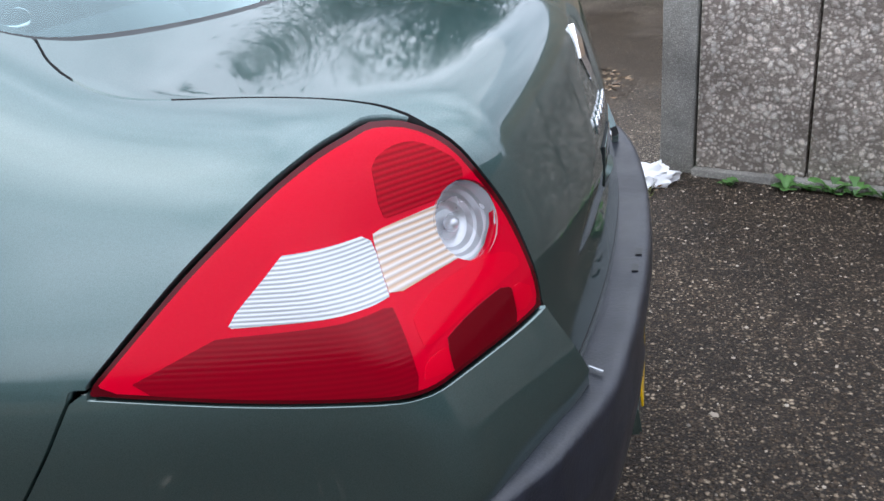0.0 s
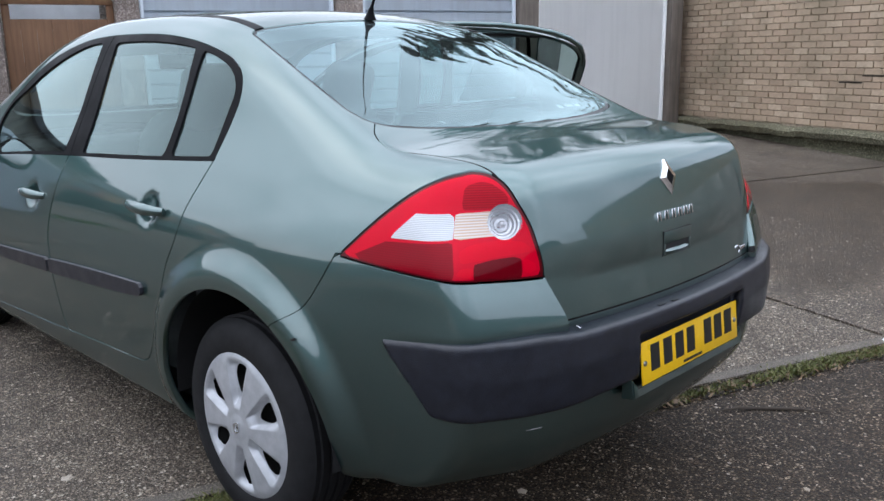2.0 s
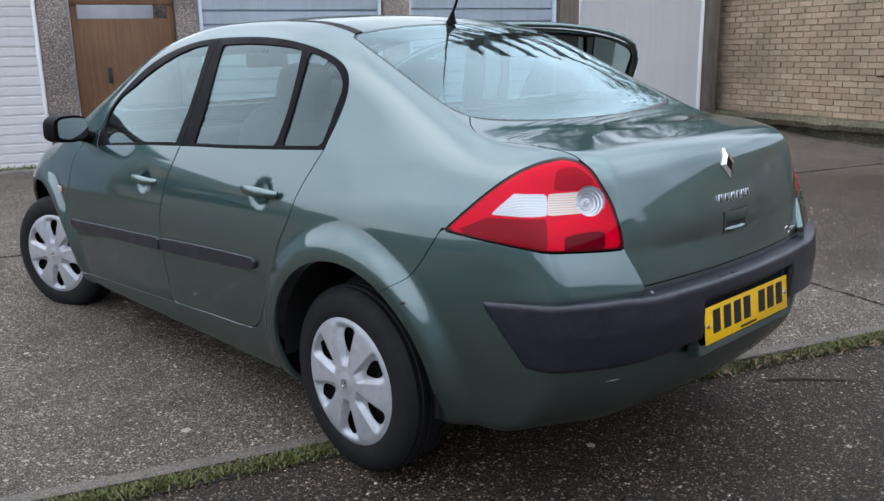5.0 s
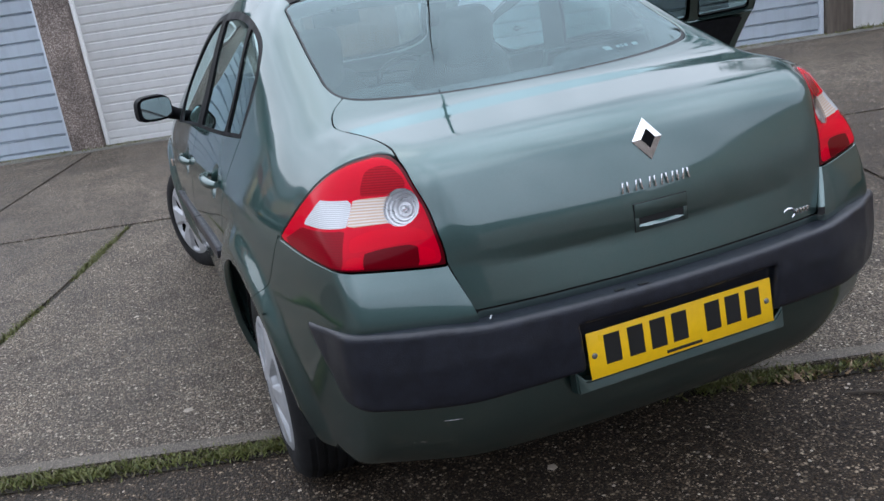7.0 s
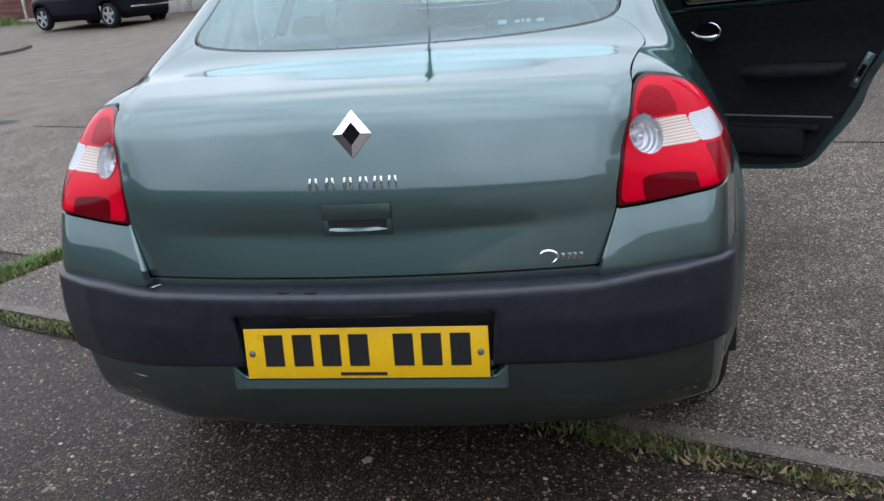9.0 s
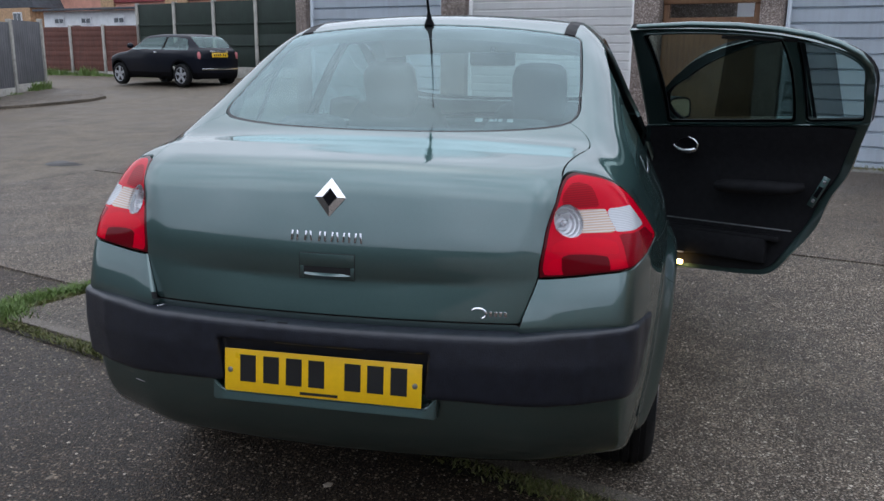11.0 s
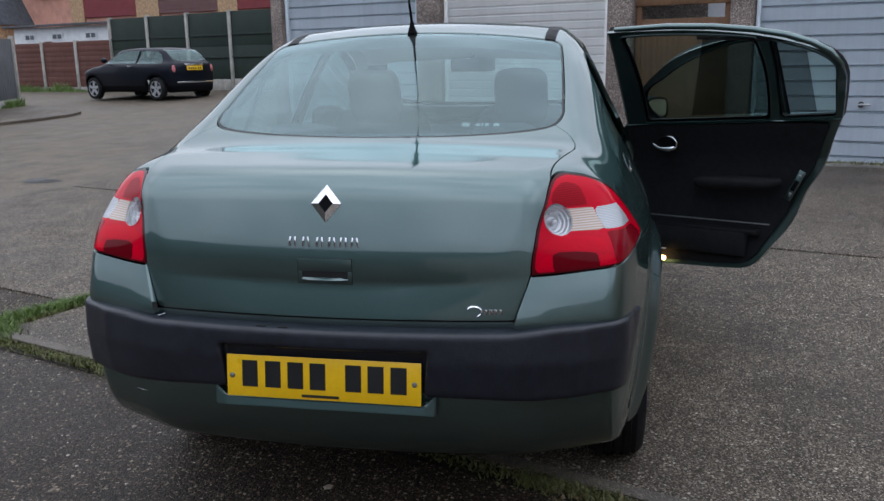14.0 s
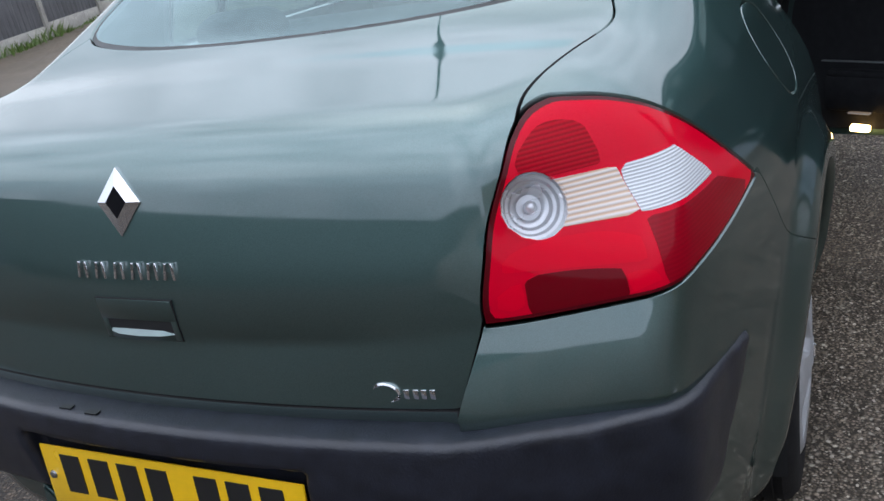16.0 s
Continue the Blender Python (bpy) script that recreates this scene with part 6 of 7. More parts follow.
def fence_run(a, b, n, h, mat, label, rails, post=POSTCON, gravel=0.0, boards=0):
    (xa, ya), (xb, yb) = a, b
    length = math.hypot(xb - xa, yb - ya) / n
    turn = math.atan2(yb - ya, xb - xa)
    base = Matrix.Translation((xa, ya, ground_z(xa, ya))) @ Matrix.Rotation(turn, 4, "Z")
    fence = tagged(new("fence"), label, "fence", "yard fences")
    fence.matrix_world = base
    for k in range(n + 1):
        z = ground_z(xa + (xb - xa) * k / n, ya + (yb - ya) * k / n) - ground_z(xa, ya)
        bm = bmesh.new()
        box(bm, -0.055, -0.06, -0.1, 0.055, 0.06, h + 0.05, 0.008)
        o = part("fence_post", bm, post, fence, "pale concrete fence post")
        o.location = (k * length, 0, z)
        if k == n:
            break
        q = (k + 0.5) / n
        p = new("fence_panel")
        p.parent = fence
        p.location = ((k + 0.5) * length, 0, ground_z(xa + (xb - xa) * q, ya + (yb - ya) * q) - ground_z(xa, ya))
        w = length / 2 - 0.055
        cnt = boards or 6
        for i in range(cnt):
            z0 = gravel + (h - gravel) * i / cnt
            bm = bmesh.new()
            if boards and rails < 0:
                x0 = -w + 2 * w * i / cnt
                box(bm, x0, -0.01, gravel, x0 + 2 * w / cnt - 0.006, 0.012, h, 0.002)
            else:
                box(bm, -w, -0.012 - 0.008 * (i % 2), z0, w, 0.012 - 0.008 * (i % 2), z0 + (h - gravel) / cnt + 0.008, 0.002)
            part("board", bm, mat, p)
        for i in range(max(rails, 0)):
            z0 = gravel + (h - gravel) * (i + 1) / (rails + 1)
            bm = bmesh.new()
            box(bm, -w, -0.055, z0 - 0.025, w, -0.02, z0 + 0.025, 0.003)
            part("rail", bm, mat, p)
        if gravel:
            bm = bmesh.new()
            box(bm, -w, -0.02, -0.05, w, 0.02, gravel, 0.004)
            part("gravel_board", bm, POSTCON, p, "pale concrete gravel board")


fence_run(yard(-21.85, 16.8), yard(-14.95, 16.8), 4, 2.2, GREENWOOD, "dark green timber fence on pale concrete posts", 2, gravel=0.32, boards=2)
fence_run(yard(-27.2, 16.8), yard(-21.85, 16.8), 3, 1.58, REDWOOD, "red-brown slatted timber fence panel", 0, gravel=0.12, boards=9)
fence_run(yard(-14.2, 16.8), yard(-6.2, 16.8), 4, 2.2, GREENWOOD, "dark green timber fence on pale concrete posts", 2, gravel=0.32, boards=2)
fence_run(yard(-19.6, 11.95), yard(-12.0, 2.4), 6, 1.75, GREYWOOD, "weathered grey close-boarded fence panel", -1, gravel=0.25, boards=14)
fence_run(yard(-12.0, 2.4), yard(-12.0, -14.0), 8, 1.75, GREYWOOD, "weathered grey close-boarded fence panel", -1, gravel=0.25, boards=14)
back = tagged(in_yard(empty("wall_behind"), 0, -14.0), "plain dark boarded wall closing the yard", kind="structure")
part("boarding", boxes((-26.0, -0.1, -0.1, 18.0, 0.0, 3.4)), DARKWALL, back)

# ---------------------------------------------------------------- houses beyond the fences


def flat_window(parent, u, z, w, h, bars=1):
    win = part("window", boxes((u - w / 2, -0.06, z, u + w / 2, -0.01, z + h)), FRAMEW, parent, "white framed window")
    for k in range(bars + 1):
        a = u - w / 2 + 0.06 + k * (w - 0.06) / (bars + 1)
        part("pane", boxes((a, -0.075, z + 0.06, a + (w - 0.06) / (bars + 1) - 0.06, -0.062, z + h - 0.06)), WINDOW, win)


annex = tagged(in_yard(empty("annex"), -31.5, 22.0, 0.3), "low white rendered annexe with dark flat roof", "building")
part("wall", boxes((-3.4, 0, -0.4, 3.2, 2.6, 2.58)), RENDER_WHITE, annex)
bm = bmesh.new()
box(bm, -3.7, -0.35, 2.58, 3.5, 2.9, 2.68, 0.02)
for p in bm.verts:
    p.co.z += 0.07 * (p.co.y + 0.35)
part("roof", bm, ROOFFELT, annex)
for u in (-2.2, -0.3, 1.9):
    flat_window(annex, u, 2.02, 0.7, 0.30)
part("door", boxes((-1.35, -0.05, 0.0, -0.75, 0.0, 1.98)), PANEL_BROWN, annex)

terrace = tagged(in_yard(empty("terraced_house"), -30.0, 25.0, 0.4), "terrace of pink rendered and brick houses with maroon cladding", "house")
part("wall", boxes((-9.0, 0.12, -0.5, 16.0, 8.0, 5.6)), RENDER_PINK, terrace)
for a, b, m, z0 in ((-4.9, -3.95, FARBRICK, -0.4), (-0.35, 1.1, FARBRICK, -0.4), (4.65, 5.75, FARBRICK, -0.4), (9.3, 10.4, FARBRICK, -0.4)):
    part("pier", boxes((a, 0.0, z0, b, 0.2, 5.6)), m, terrace)
for a, b, m in ((-3.95, -0.35, PANEL_RED), (1.1, 4.65, PANEL_BROWN), (5.75, 9.3, PANEL_RED)):
    clad = part("cladding", boxes((a, 0.04, 3.0, b, 0.12, 4.0)), m, terrace)
    for k in range(7):
        part("board", boxes((a, 0.015, 3.02 + k * 0.14, b, 0.038, 3.135 + k * 0.14)), m, clad)
for u in (-6.6, -2.2, 2.9, 7.5):
    flat_window(terrace, u, 4.05, 2.2, 1.1, 2)
bm = bmesh.new()
vs_ = [bm.verts.new(p) for p in ((-9.3, -0.3, 5.6), (16.3, -0.3, 5.6), (16.3, 4.0, 7.8), (-9.3, 4.0, 7.8), (-9.3, 8.3, 5.6), (16.3, 8.3, 5.6))]
bm.faces.new((vs_[0], vs_[1], vs_[2], vs_[3]))
bm.faces.new((vs_[3], vs_[2], vs_[5], vs_[4]))
bm.faces.new((vs_[0], vs_[3], vs_[4]))
bm.faces.new((vs_[1], vs_[5], vs_[2]))
part("roof", bm, ROOFFELT, terrace)
gable = tagged(in_yard(empty("slate_house"), -40.5, 23.5, 0.3), "tan brick house with slate roof", "house")
part("wall", boxes((-4.0, 0, -0.5, 2.2, 6, 2.9)), FARBRICK, gable)
bm = bmesh.new()
prism(bm, [(-4.3, 2.9), (2.6, 2.9), (1.2, 5.0), (-3.0, 5.0)], 6.2)
part("roof", bm, ROOFFELT, gable)
flat_window(gable, 1.2, 1.7, 0.7, 1.0)

# ---------------------------------------------------------------- low concrete panel wall beside the car
side = tagged(in_yard(empty("wall_concrete"), 2.13, 0.8), "pebble-dashed concrete panel wall with a grey end post", kind="structure")
bm = bmesh.new()
box(bm, 0.0, -0.145, -0.05, 0.16, 0.0, 1.2, 0.01)
part("corner_post", bm, CONCRETE, side, "smooth grey concrete corner post with moss")
v0 = -0.15
for k in range(14):
    w = 0.455
    bm = bmesh.new()
    box(bm, 0.012, v0 - w + 0.006, 0.03, 0.10, v0 - 0.006, 1.15, 0.006)
    part("panel", bm, PEBBLE, side)
    v0 -= w
bm = bmesh.new()
box(bm, -0.03, v0, -0.05, 0.14, -0.15, 0.03, 0.006)
part("footing", bm, CONCRETE, side)


def weed(bm, u, v, s):
    x, y = yard(u, v)
    foot = Vector((x, y, ground_z(x, y)))
    for k in range(16):
        a, ln = rng.uniform(0, 6.28), s * rng.uniform(0.5, 1.0)
        lift = rng.uniform(0.2, 0.9)
        d = Vector((math.cos(a), math.sin(a), 0))
        sd = Vector((-d.y, d.x, 0))
        pts = [(0, 0.004), (0.35, 0.012), (0.6, 0.03), (0.8, 0.028), (1.0, 0.003)]
        rows = []
        for t, w in pts:
            c = foot + d * ln * t + Vector((0, 0, ln * lift * math.sin(t * 2.0)))
            rows.append((bm.verts.new(c - sd * w * s * 9), bm.verts.new(c + Vector((0, 0, -0.003))), bm.verts.new(c + sd * w * s * 9)))
        for p, q in zip(rows[:-1], rows[1:]):
            bm.faces.new((p[0], p[1], q[1], q[0]))
            bm.faces.new((p[1], p[2], q[2], q[1]))


weeds = bmesh.new()
for v_ in (0.47, 0.25, 0.17, 0.08, 0.0, -0.1, -0.22, -0.36, -0.55):
    weed(weeds, 2.07 + rng.uniform(-0.03, 0.02), v_, rng.uniform(0.045, 0.075))
tagged(part("weeds", weeds, WEED, None, "small green weeds at the foot of the wall", 180), category="weeds", kind="stuff")

# ---------------------------------------------------------------- trees beyond the brick wall


def conifer(x, y, h):
    tree = tagged(empty("conifer_tree", (x, y, ground_z(x, y))), "tall dark conifer with drooping needle sprays", "tree")
    bm = bmesh.new()
    tube(bm, [(0, 0, -0.2), (0.05, 0, h * 0.3), (-0.05, 0.05, h * 0.7), (0, 0, h)], [0.3, 0.24, 0.12, 0.02], 10)
    part("trunk", bm, BARK, tree, "", 60)
    v, f = [], []
    lim = bmesh.new()
    for k in range(52):
        z = 2.2 + (h - 2.5) * (k / 51) ** 0.9
        a = k * 2.4 + rng.uniform(-0.4, 0.4)
        ln = (1 - (z / h) ** 1.6) * h * 0.30 * rng.uniform(0.6, 1.15) + 0.5
        pts = []
        for i in range(7):
            t = i / 6
            pts.append(Vector((math.cos(a) * ln * t, math.sin(a) * ln * t, z + ln * (0.22 * t - 0.30 * t * t))))
        tube(lim, pts, [0.022 * (1 - i / 7) + 0.004 for i in range(7)], 5)
        for i in range(1, 7):
            for j in range(14):
                c = pts[i - 1].lerp(pts[i], rng.random())
                b = a + rng.choice((-1, 1)) * rng.uniform(0.2, 1.3)
                d = Vector((math.cos(b), math.sin(b), rng.uniform(-0.5, 0.3))) * rng.uniform(0.25, 0.6) * (0.5 + 0.5 * ln / 4)
                n = d.cross(Vector((0, 0, 1))).normalized()
                for q in range(5):
                    t = q / 5
                    p = c + d * t
                    for sd in (-1, 1):
                        m = len(v)
                        e = p + d * 0.22 + n * sd * 0.16 * (1 - t * 0.6) + Vector((0, 0, rng.uniform(-0.06, 0.03)))
                        v += [tuple(p), tuple(p + d * 0.12 + Vector((0, 0, 0.03))), tuple(e)]
                        f.append((m, m + 1, m + 2))
    part("limbs", lim, BARK, tree, "", 60)
    me = bpy.data.meshes.new("crown")
    me.from_pydata(v, [], f)
    me.materials.append(NEEDLE)
    o = new("crown", me)
    o.parent = tree


def leafy_tree(x, y, h, spread):
    tree = tagged(empty("leafy_tree", (x, y, ground_z(x, y))), "dense dark evergreen tree behind the brick wall", "tree", "trees behind the wall")
    bm = bmesh.new()
    tube(bm, [(0, 0, -0.2), (0.1, 0, h * 0.25), (0, 0.1, h * 0.6)], [0.2, 0.16, 0.05], 9)
    part("trunk", bm, BARK, tree, "", 60)
    lim = bmesh.new()
    v, f = [], []
    for k in range(26):
        a, z0 = k * 2.4, h * rng.uniform(0.15, 0.55)
        ln, up = spread * rng.uniform(0.55, 1.0), h * rng.uniform(0.05, 0.42)
        tip = Vector((math.cos(a) * ln, math.sin(a) * ln, min(z0 + up, h * 0.92)))
        if k > 20:
            tip = Vector((math.cos(a) * ln * 0.3, math.sin(a) * ln * 0.3, h * rng.uniform(0.85, 0.97)))
        base = Vector((0, 0, z0))
        tube(lim, [base, base.lerp(tip, 0.5) + Vector((0, 0, 0.15)), tip], [0.05, 0.03, 0.008], 5)
        for j in range(420):
            t = rng.uniform(0.25, 1.05)
            c = base.lerp(tip, t) + Vector((rng.gauss(0, 0.36), rng.gauss(0, 0.36), rng.gauss(0, 0.30)))
            if c.z < 0.4:
                continue
            d = Vector((rng.gauss(0, 1), rng.gauss(0, 1), rng.gauss(0, 0.6))).normalized()
            n = d.orthogonal().normalized()
            s_ = rng.uniform(0.06, 0.13)
            m = len(v)
            v += [tuple(c), tuple(c + d * s_ * 0.5 + n * s_ * 0.45), tuple(c + d * s_ * 1.3), tuple(c + d * s_ * 0.5 - n * s_ * 0.45)]
            f.append((m, m + 1, m + 2, m + 3))
    part("limbs", lim, BARK, tree, "", 60)
    me = bpy.data.meshes.new("crown")
    me.from_pydata(v, [], f)
    me.materials.append(NEEDLE)
    o = new("crown", me)
    o.parent = tree


conifer(12.6, 9.6, 11.3)
for x_, y_, h_, w_ in ((12.6, 6.0, 6.3, 2.3), (13.2, 3.0, 6.3, 2.3), (11.4, 8.8, 4.6, 1.8), (14.2, 12.6, 6.6, 2.4)):
    leafy_tree(x_, y_, h_, w_)

# ---------------------------------------------------------------- small black hatchback parked by the fence
MW = cubic([0.15, 0.35, 0.6, 0.8, 0.9, 0.98, 1.15, 1.3, 1.42], [0.74, 0.80, 0.835, 0.83, 0.80, 0.715, 0.625, 0.55, 0.47])
MT = cubic([-0.05, 0.05, 0.16, 0.32, 0.48, 0.62, 0.9, 1.3, 2.0, 2.2, 2.45, 2.66, 2.78, 3.1, 3.45, 3.6], [0.82, 0.92, 0.975, 1.135, 1.262, 1.308, 1.33, 1.335, 1.31, 1.268, 1.11, 0.97, 0.935, 0.89, 0.79, 0.7])
MWT, MTT = lookup(MW, 0.1, 1.5, 0.01), lookup(MT, -0.1, 3.7, 0.01)


def mini_field(x, y, z):
    ax = np.abs(x)
    taper = 0.17 * np.clip((0.8 - y) / 0.8, 0, 1) ** 2 + 0.10 * np.clip((y - 3.0) / 0.6, 0, 1) ** 2
    f = smax(ax - MWT(z) + taper, (z - MTT(y) + 0.10 * x * x) * 0.8, 0.07)
    f = smax(f, 0.03 + 0.06 * (z - 0.5) ** 2 + 0.12 * x * x - y + 0.12 * np.clip(z - 0.7, 0, 1), 0.06)
    f = smax(f, y - 3.62 + 0.2 * x * x + 0.4 * (z - 0.5) ** 2, 0.1)
    return smax(f, 0.2 - z, 0.05)


def hatchback():
    mini = tagged(empty("hatchback_car"), "small black three-door hatchback parked before the fence", "car")
    a, b = surface_net(mini_field, (-0.93, -0.06, 0.13), (0.93, 3.75, 1.5), 0.03)
    sh = Sheet(a, [tuple(q) for q in b.tolist()])
    arch = lambda x, y, z: np.maximum(np.minimum(np.hypot(y - 0.62, z - 0.3), np.hypot(y - 3.087, z - 0.3)) - 0.34, 0.5 - np.abs(x))  # noqa: E731
    _, sh = sh.take(arch)
    lip = lambda x, y, z: np.maximum(np.minimum(np.hypot(y - 0.62, z - 0.3), np.hypot(y - 3.087, z - 0.3)) - 0.39, 0.5 - np.abs(x))  # noqa: E731
    lips, sh = sh.take(lip)
    side_win, sh = sh.take(yz_line([(0.42, 0.92), (0.42, 0.92), (0.52, 1.14), (0.64, 1.21), (1.4, 1.245), (2.12, 1.21), (2.12, 1.21), (2.56, 0.94), (2.56, 0.94)], 0.4, 0.9))
    pillar, panes = side_win.take(lambda x, y, z: np.abs(y - 1.33 + 0.1 * (z - 1.1)) - 0.04)
    back_win, sh = sh.take(lambda x, y, z: np.maximum(np.maximum(np.abs(x) - 0.52, 0.985 - z), np.maximum(z - 1.255, y - 0.56)))
    top, sh = sh.take(lambda x, y, z: np.maximum(1.265 - z, np.maximum(0.4 - y, y - 2.25)))
    low, sh = sh.take(lambda x, y, z: np.maximum(z - 0.36, 0.0 * x - 1))
    panel("roof", top, BLACKCAR, mini, mini_field, 0.0)
    panel("skirt", low, TRIM, mini, mini_field, 0.0)
    for s, q in halves(lips):
        for end in q.cut(q.v[:, 1] - 1.8):
            panel("arch_trim", end, TRIM, mini, mini_field, 0.02, offset=0.012)
    for s, q in halves(panes):
        panel("window", q, GLASS, mini, mini_field, 0.0)
    for s, q in halves(pillar):
        panel("pillar", q, TRIM, mini, mini_field, 0.0)
    panel("rear_window", back_win, GLASS, mini, mini_field, 0.0)
    front_win, sh = sh.take(lambda x, y, z: np.maximum(np.maximum(np.abs(x) - 0.56, 1.0 - z), np.maximum(2.2 - y, y - 2.66)))
    panel("body", sh, BLACKCAR, mini, mini_field, 0.0)
    panel("windscreen", front_win, GLASS, mini, mini_field, 0.0)

    def skin(x, z):
        y = np.arange(-0.1, 0.9, 0.004)
        f = mini_field(np.full_like(y, x), y, np.full_like(y, z))
        return float(y[np.argmax(f < 0)])
    for s in (-1, 1):
        bm = bmesh.new()
        bmesh.ops.create_uvsphere(bm, u_segments=16, v_segments=10, radius=1.0)
        bmesh.ops.scale(bm, vec=(0.05, 0.035, 0.105), verts=bm.verts)
        o = part("tail_lamp", bm, PINKLENS, mini, "pale red tail lamp", 180)
        o.location = (s * 0.63, skin(0.63, 0.78) + 0.012, 0.78)
        bm = bmesh.new()
        bmesh.ops.create_uvsphere(bm, u_segments=16, v_segments=10, radius=1.0)
        bmesh.ops.scale(bm, vec=(0.1, 0.06, 0.07), verts=bm.verts)
        o = part("door_mirror", bm, BLACKCAR, mini, "", 180)
        o.location = (s * 0.88, 2.45, 1.02)
        bm = bmesh.new()
        box(bm, -0.01, -0.07, -0.012, 0.01, 0.07, 0.012, 0.004)
        o = part("door_handle", bm, CHROME, mini, "chrome handle")
        o.location = (s * 0.835, 1.52, 0.86)
        for y in (0.62, 3.087):
            bm = bmesh.new()
            lathe(bm, [(s * q, r) for q, r in ((-0.08, 0.19), (-0.09, 0.25), (-0.06, 0.288), (0.06, 0.288), (0.09, 0.25), (0.085, 0.205), (0.05, 0.2), (0.03, 0.001))], 40)
            tyre = part("wheel", bm, RUBBER, mini, "black tyre with five-spoke alloy", 40)
            tyre.location = (s * 0.73, y, 0.29)
            for k in range(5):
                a_ = 2 * math.pi * k / 5
                bm = bmesh.new()
                box(bm, s * 0.062 - 0.012, -0.035, 0.02, s * 0.062 + 0.012, 0.035, 0.195, 0.006)
                bmesh.ops.rotate(bm, verts=bm.verts, matrix=Matrix.Rotation(a_, 3, "X"))
                part("spoke", bm, SILVER, tyre)
            bm = bmesh.new()
            tube(bm, [(s * 0.07, 0.195 * math.cos(2 * math.pi * k / 32), 0.195 * math.sin(2 * math.pi * k / 32)) for k in range(32)], 0.012, 6, True)
            part("rim", bm, SILVER, tyre, "", 60)
    bm = bmesh.new()
    box(bm, -0.26, -0.005, -0.055, 0.26, 0.005, 0.055, 0.003)
    plate_ = part("number_plate", bm, YELLOW, mini, "yellow number plate")
    plate_.matrix_basis = pose(0, skin(0.0, 0.80) - 0.02, 0.80, -10, 0, 0)
    for x in (-0.19, -0.12, -0.05, 0.02, 0.12, 0.19):
        part("bar", boxes((x - 0.02, -0.008, -0.03, x + 0.02, -0.005, 0.03)), INK, plate_)
    bm = bmesh.new()
    box(bm, -0.3, -0.012, -0.02, 0.3, 0.012, 0.02, 0.006)
    o = part("grab_strip", bm, CHROME, mini, "chrome boot strip")
    o.location = (0, skin(0.0, 0.885) - 0.005, 0.885)
    bm = bmesh.new()
    box(bm, -0.6, -0.012, -0.02, 0.6, 0.012, 0.02, 0.006)
    o = part("bumper_strip", bm, CHROME, mini, "chrome bumper strip")
    o.location = (0, skin(0.45, 0.45) - 0.02, 0.45)
    return mini


PINKLENS = lamp_plastic("pale_red_lens", (0.55, 0.16, 0.17), 0.0)
mini = hatchback()
mini.matrix_world = pose(-9.62, 18.82, ground_z(-10.8, 19.4) - 0.01, 0, 0, 69)

# ---------------------------------------------------------------- brick wall
wall = tagged(in_yard(empty("wall_brick"), 6.7, 0.0), "old buff brick boundary wall on a mossy concrete ledge", kind="structure")
WALL_END, LEDGE = -4.0, 0.44
part("wall_core", boxes((0.012, WALL_END, 0.0, 0.22, 8.3, 2.32)), MORTAR, wall, "recessed mortar")
bm = bmesh.new()
box(bm, -0.01, WALL_END, 2.32, 0.24, 8.3, 2.40, 0.01)
part("coping", bm, CONCRETE, wall, "dark weathered coping")
bm = bmesh.new()
n = 170
rows = []
for k in range(n + 1):
    v_ = WALL_END + (8.2 - WALL_END) * k / n
    w = noise.noise((v_ * 1.3, 3, 0)) * 0.04 + noise.noise((v_ * 7, 1, 0)) * 0.035
    hz = LEDGE - 0.02 + noise.noise((v_ * 2.1, 7, 0)) * 0.025 + noise.noise((v_ * 9, 4, 0)) * 0.02
    rows.append([bm.verts.new(p) for p in ((0.05, v_, hz + 0.01), (-0.12 + w, v_, hz), (-0.16 + w, v_, hz - 0.04), (-0.13 + w, v_, hz - 0.10 - abs(w)), (0.0, v_, hz - 0.13), (0.0, v_, hz - 0.22 - w), (-0.07 + w * 2, v_, hz - 0.24 - w), (-0.07, v_, 0.0))])
for p, q in zip(rows[:-1], rows[1:]):
    for i in range(7):
        bm.faces.new((p[i], q[i], q[i + 1], p[i + 1]))
bmesh.ops.recalc_face_normals(bm, faces=bm.faces)
part("ledge", bm, LEDGEMAT, wall, "crumbling mossy concrete ledge", 50)


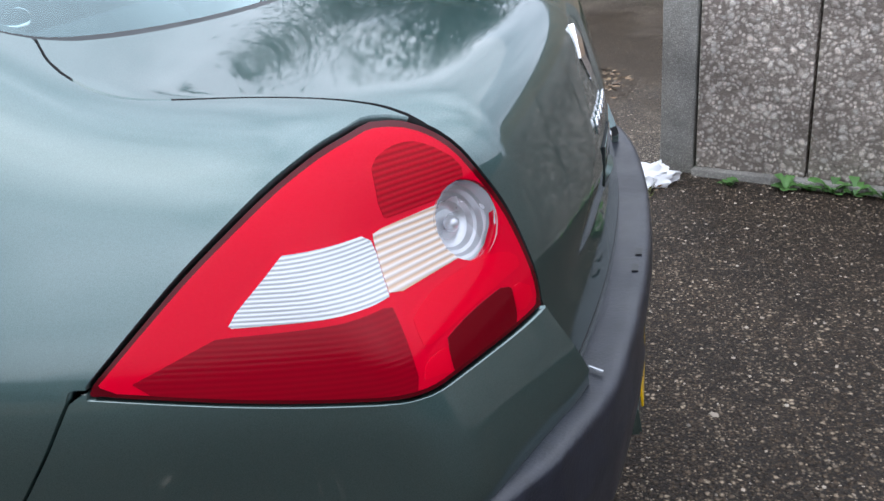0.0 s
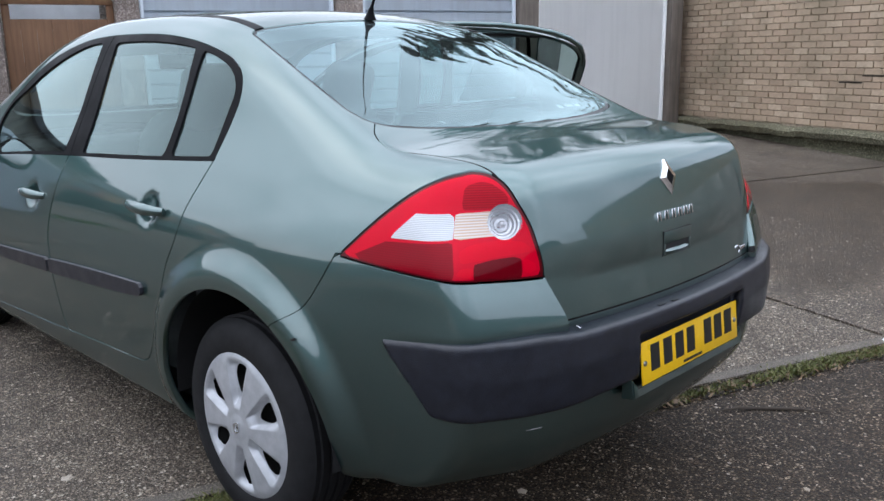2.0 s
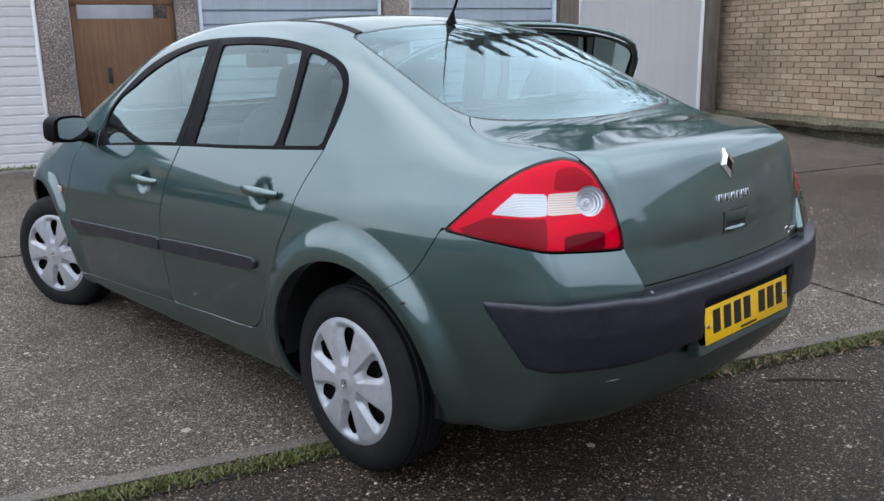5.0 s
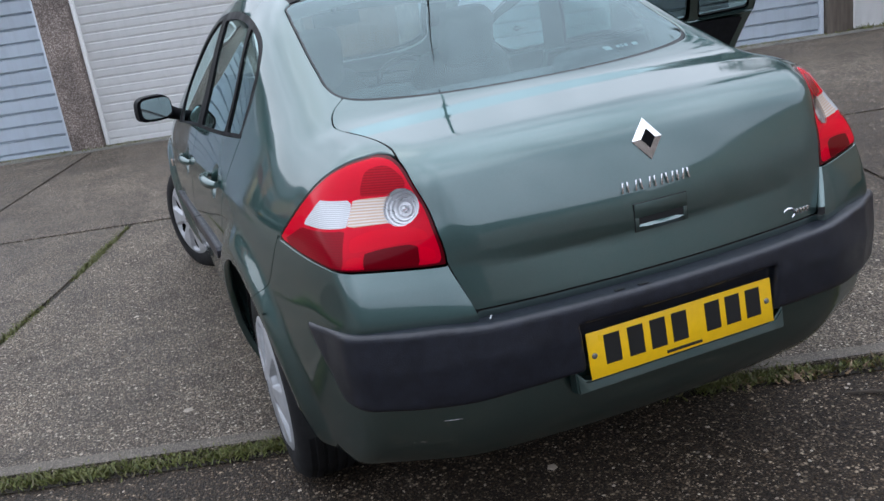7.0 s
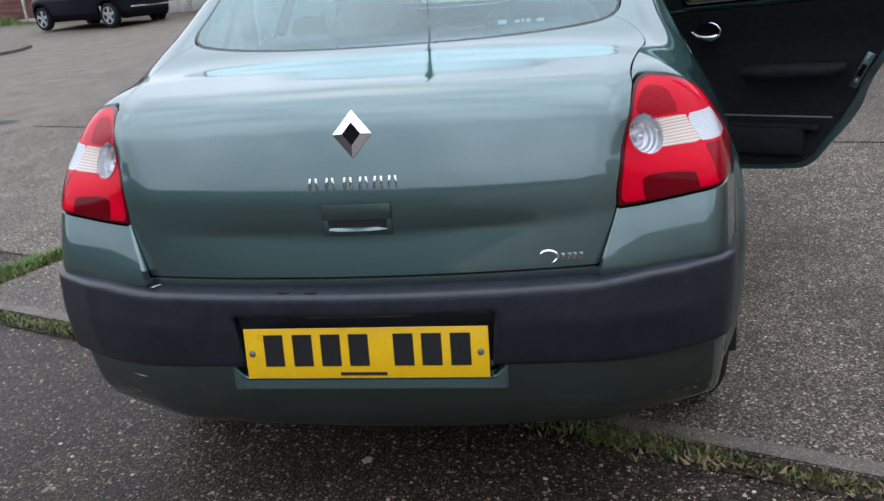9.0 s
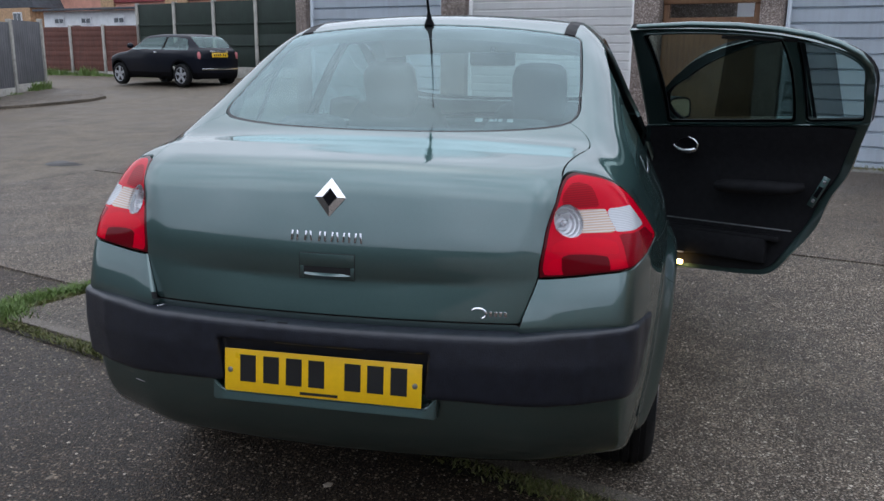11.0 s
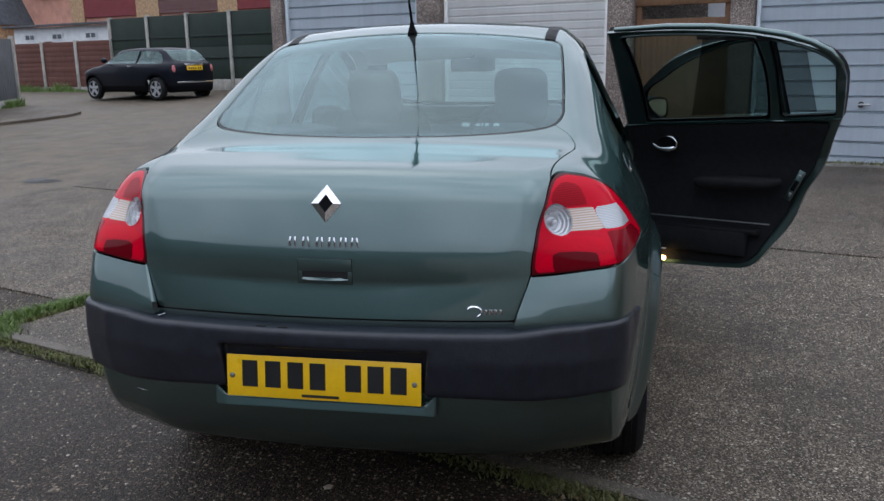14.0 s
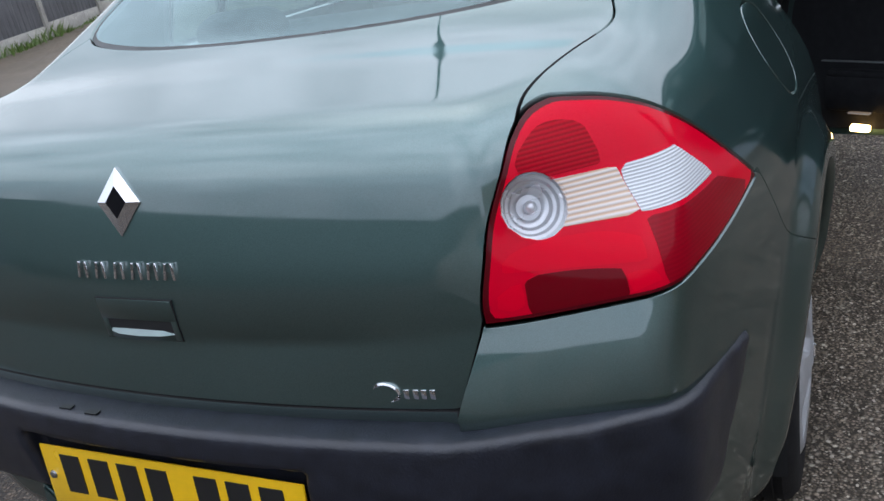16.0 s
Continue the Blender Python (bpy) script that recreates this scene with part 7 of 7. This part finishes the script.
for v0, v1, z0, z1 in ((4.462, 4.476, 0.46, 1.9), (4.476, 5.02, 1.028, 1.040), (5.02, 5.32, 0.953, 0.965)):
    part("movement_joint", boxes((-0.0085, v0, z0, 0.012, v1, z1)), JOINT, wall, "dark open crack in the brickwork")


def brick_mesh(l, d, h):
    bm = bmesh.new()
    box(bm, 0.0, -l / 2, -h / 2, d, l / 2, h / 2)
    es = [e for e in bm.edges if all(abs(v.co.x) < 1e-6 for v in e.verts)]
    bmesh.ops.bevel(bm, geom=es, offset=0.004, segments=1, affect="EDGES")
    me = mesh_of(bm, "brick", 0)
    me.materials.append(BRICK)
    return me


FULL = brick_mesh(0.215, 0.05, 0.065)
places = []
for c in range(25):
    z = LEDGE + 0.04 + c * 0.075
    shift = 0.1125 if c % 2 else 0.0
    v_ = WALL_END + 0.12 + shift
    while v_ < 8.15:
        places.append((v_, z))
        v_ += 0.225
near = [p for p in places if 2.6 < p[0] < 7.6 and p[1] < 1.55][:300]
chosen = set(near)
for v_, z in near:
    shared("brick", FULL, wall, Matrix.Translation((rng.uniform(-0.004, 0.003), v_, z)) @ Matrix.Rotation(rng.uniform(-0.012, 0.012), 4, "Z"))
v, f = [], []
for v_, z in places:
    if (v_, z) in chosen:
        continue
    k, d = len(v), rng.uniform(-0.005, 0.003)
    for x, a in ((d + 0.004, 0.1035), (d, 0.1005)):
        hh = 0.0325 if a > 0.102 else 0.0295
        v += [(x, v_ - a - 0.004 * (a > 0.102), z - hh), (x, v_ + a + 0.004 * (a > 0.102), z - hh), (x, v_ + a + 0.004 * (a > 0.102), z + hh), (x, v_ - a - 0.004 * (a > 0.102), z + hh)]
    for i in range(4):
        j = (i + 1) % 4
        f.append((k + i, k + 4 + i, k + 4 + j, k + j))
    f.append((k + 4, k + 7, k + 6, k + 5))
    b = len(v)
    v += [(0.02, p[1], p[2]) for p in v[k:k + 4]]
    for i in range(4):
        j = (i + 1) % 4
        f.append((k + j, b + j, b + i, k + i))
me = bpy.data.meshes.new("more_bricks")
me.from_pydata(v, [], f)
me.materials.append(BRICK)
o = new("more_bricks", me)
o.parent = wall
tagged(o, kind="stuff")
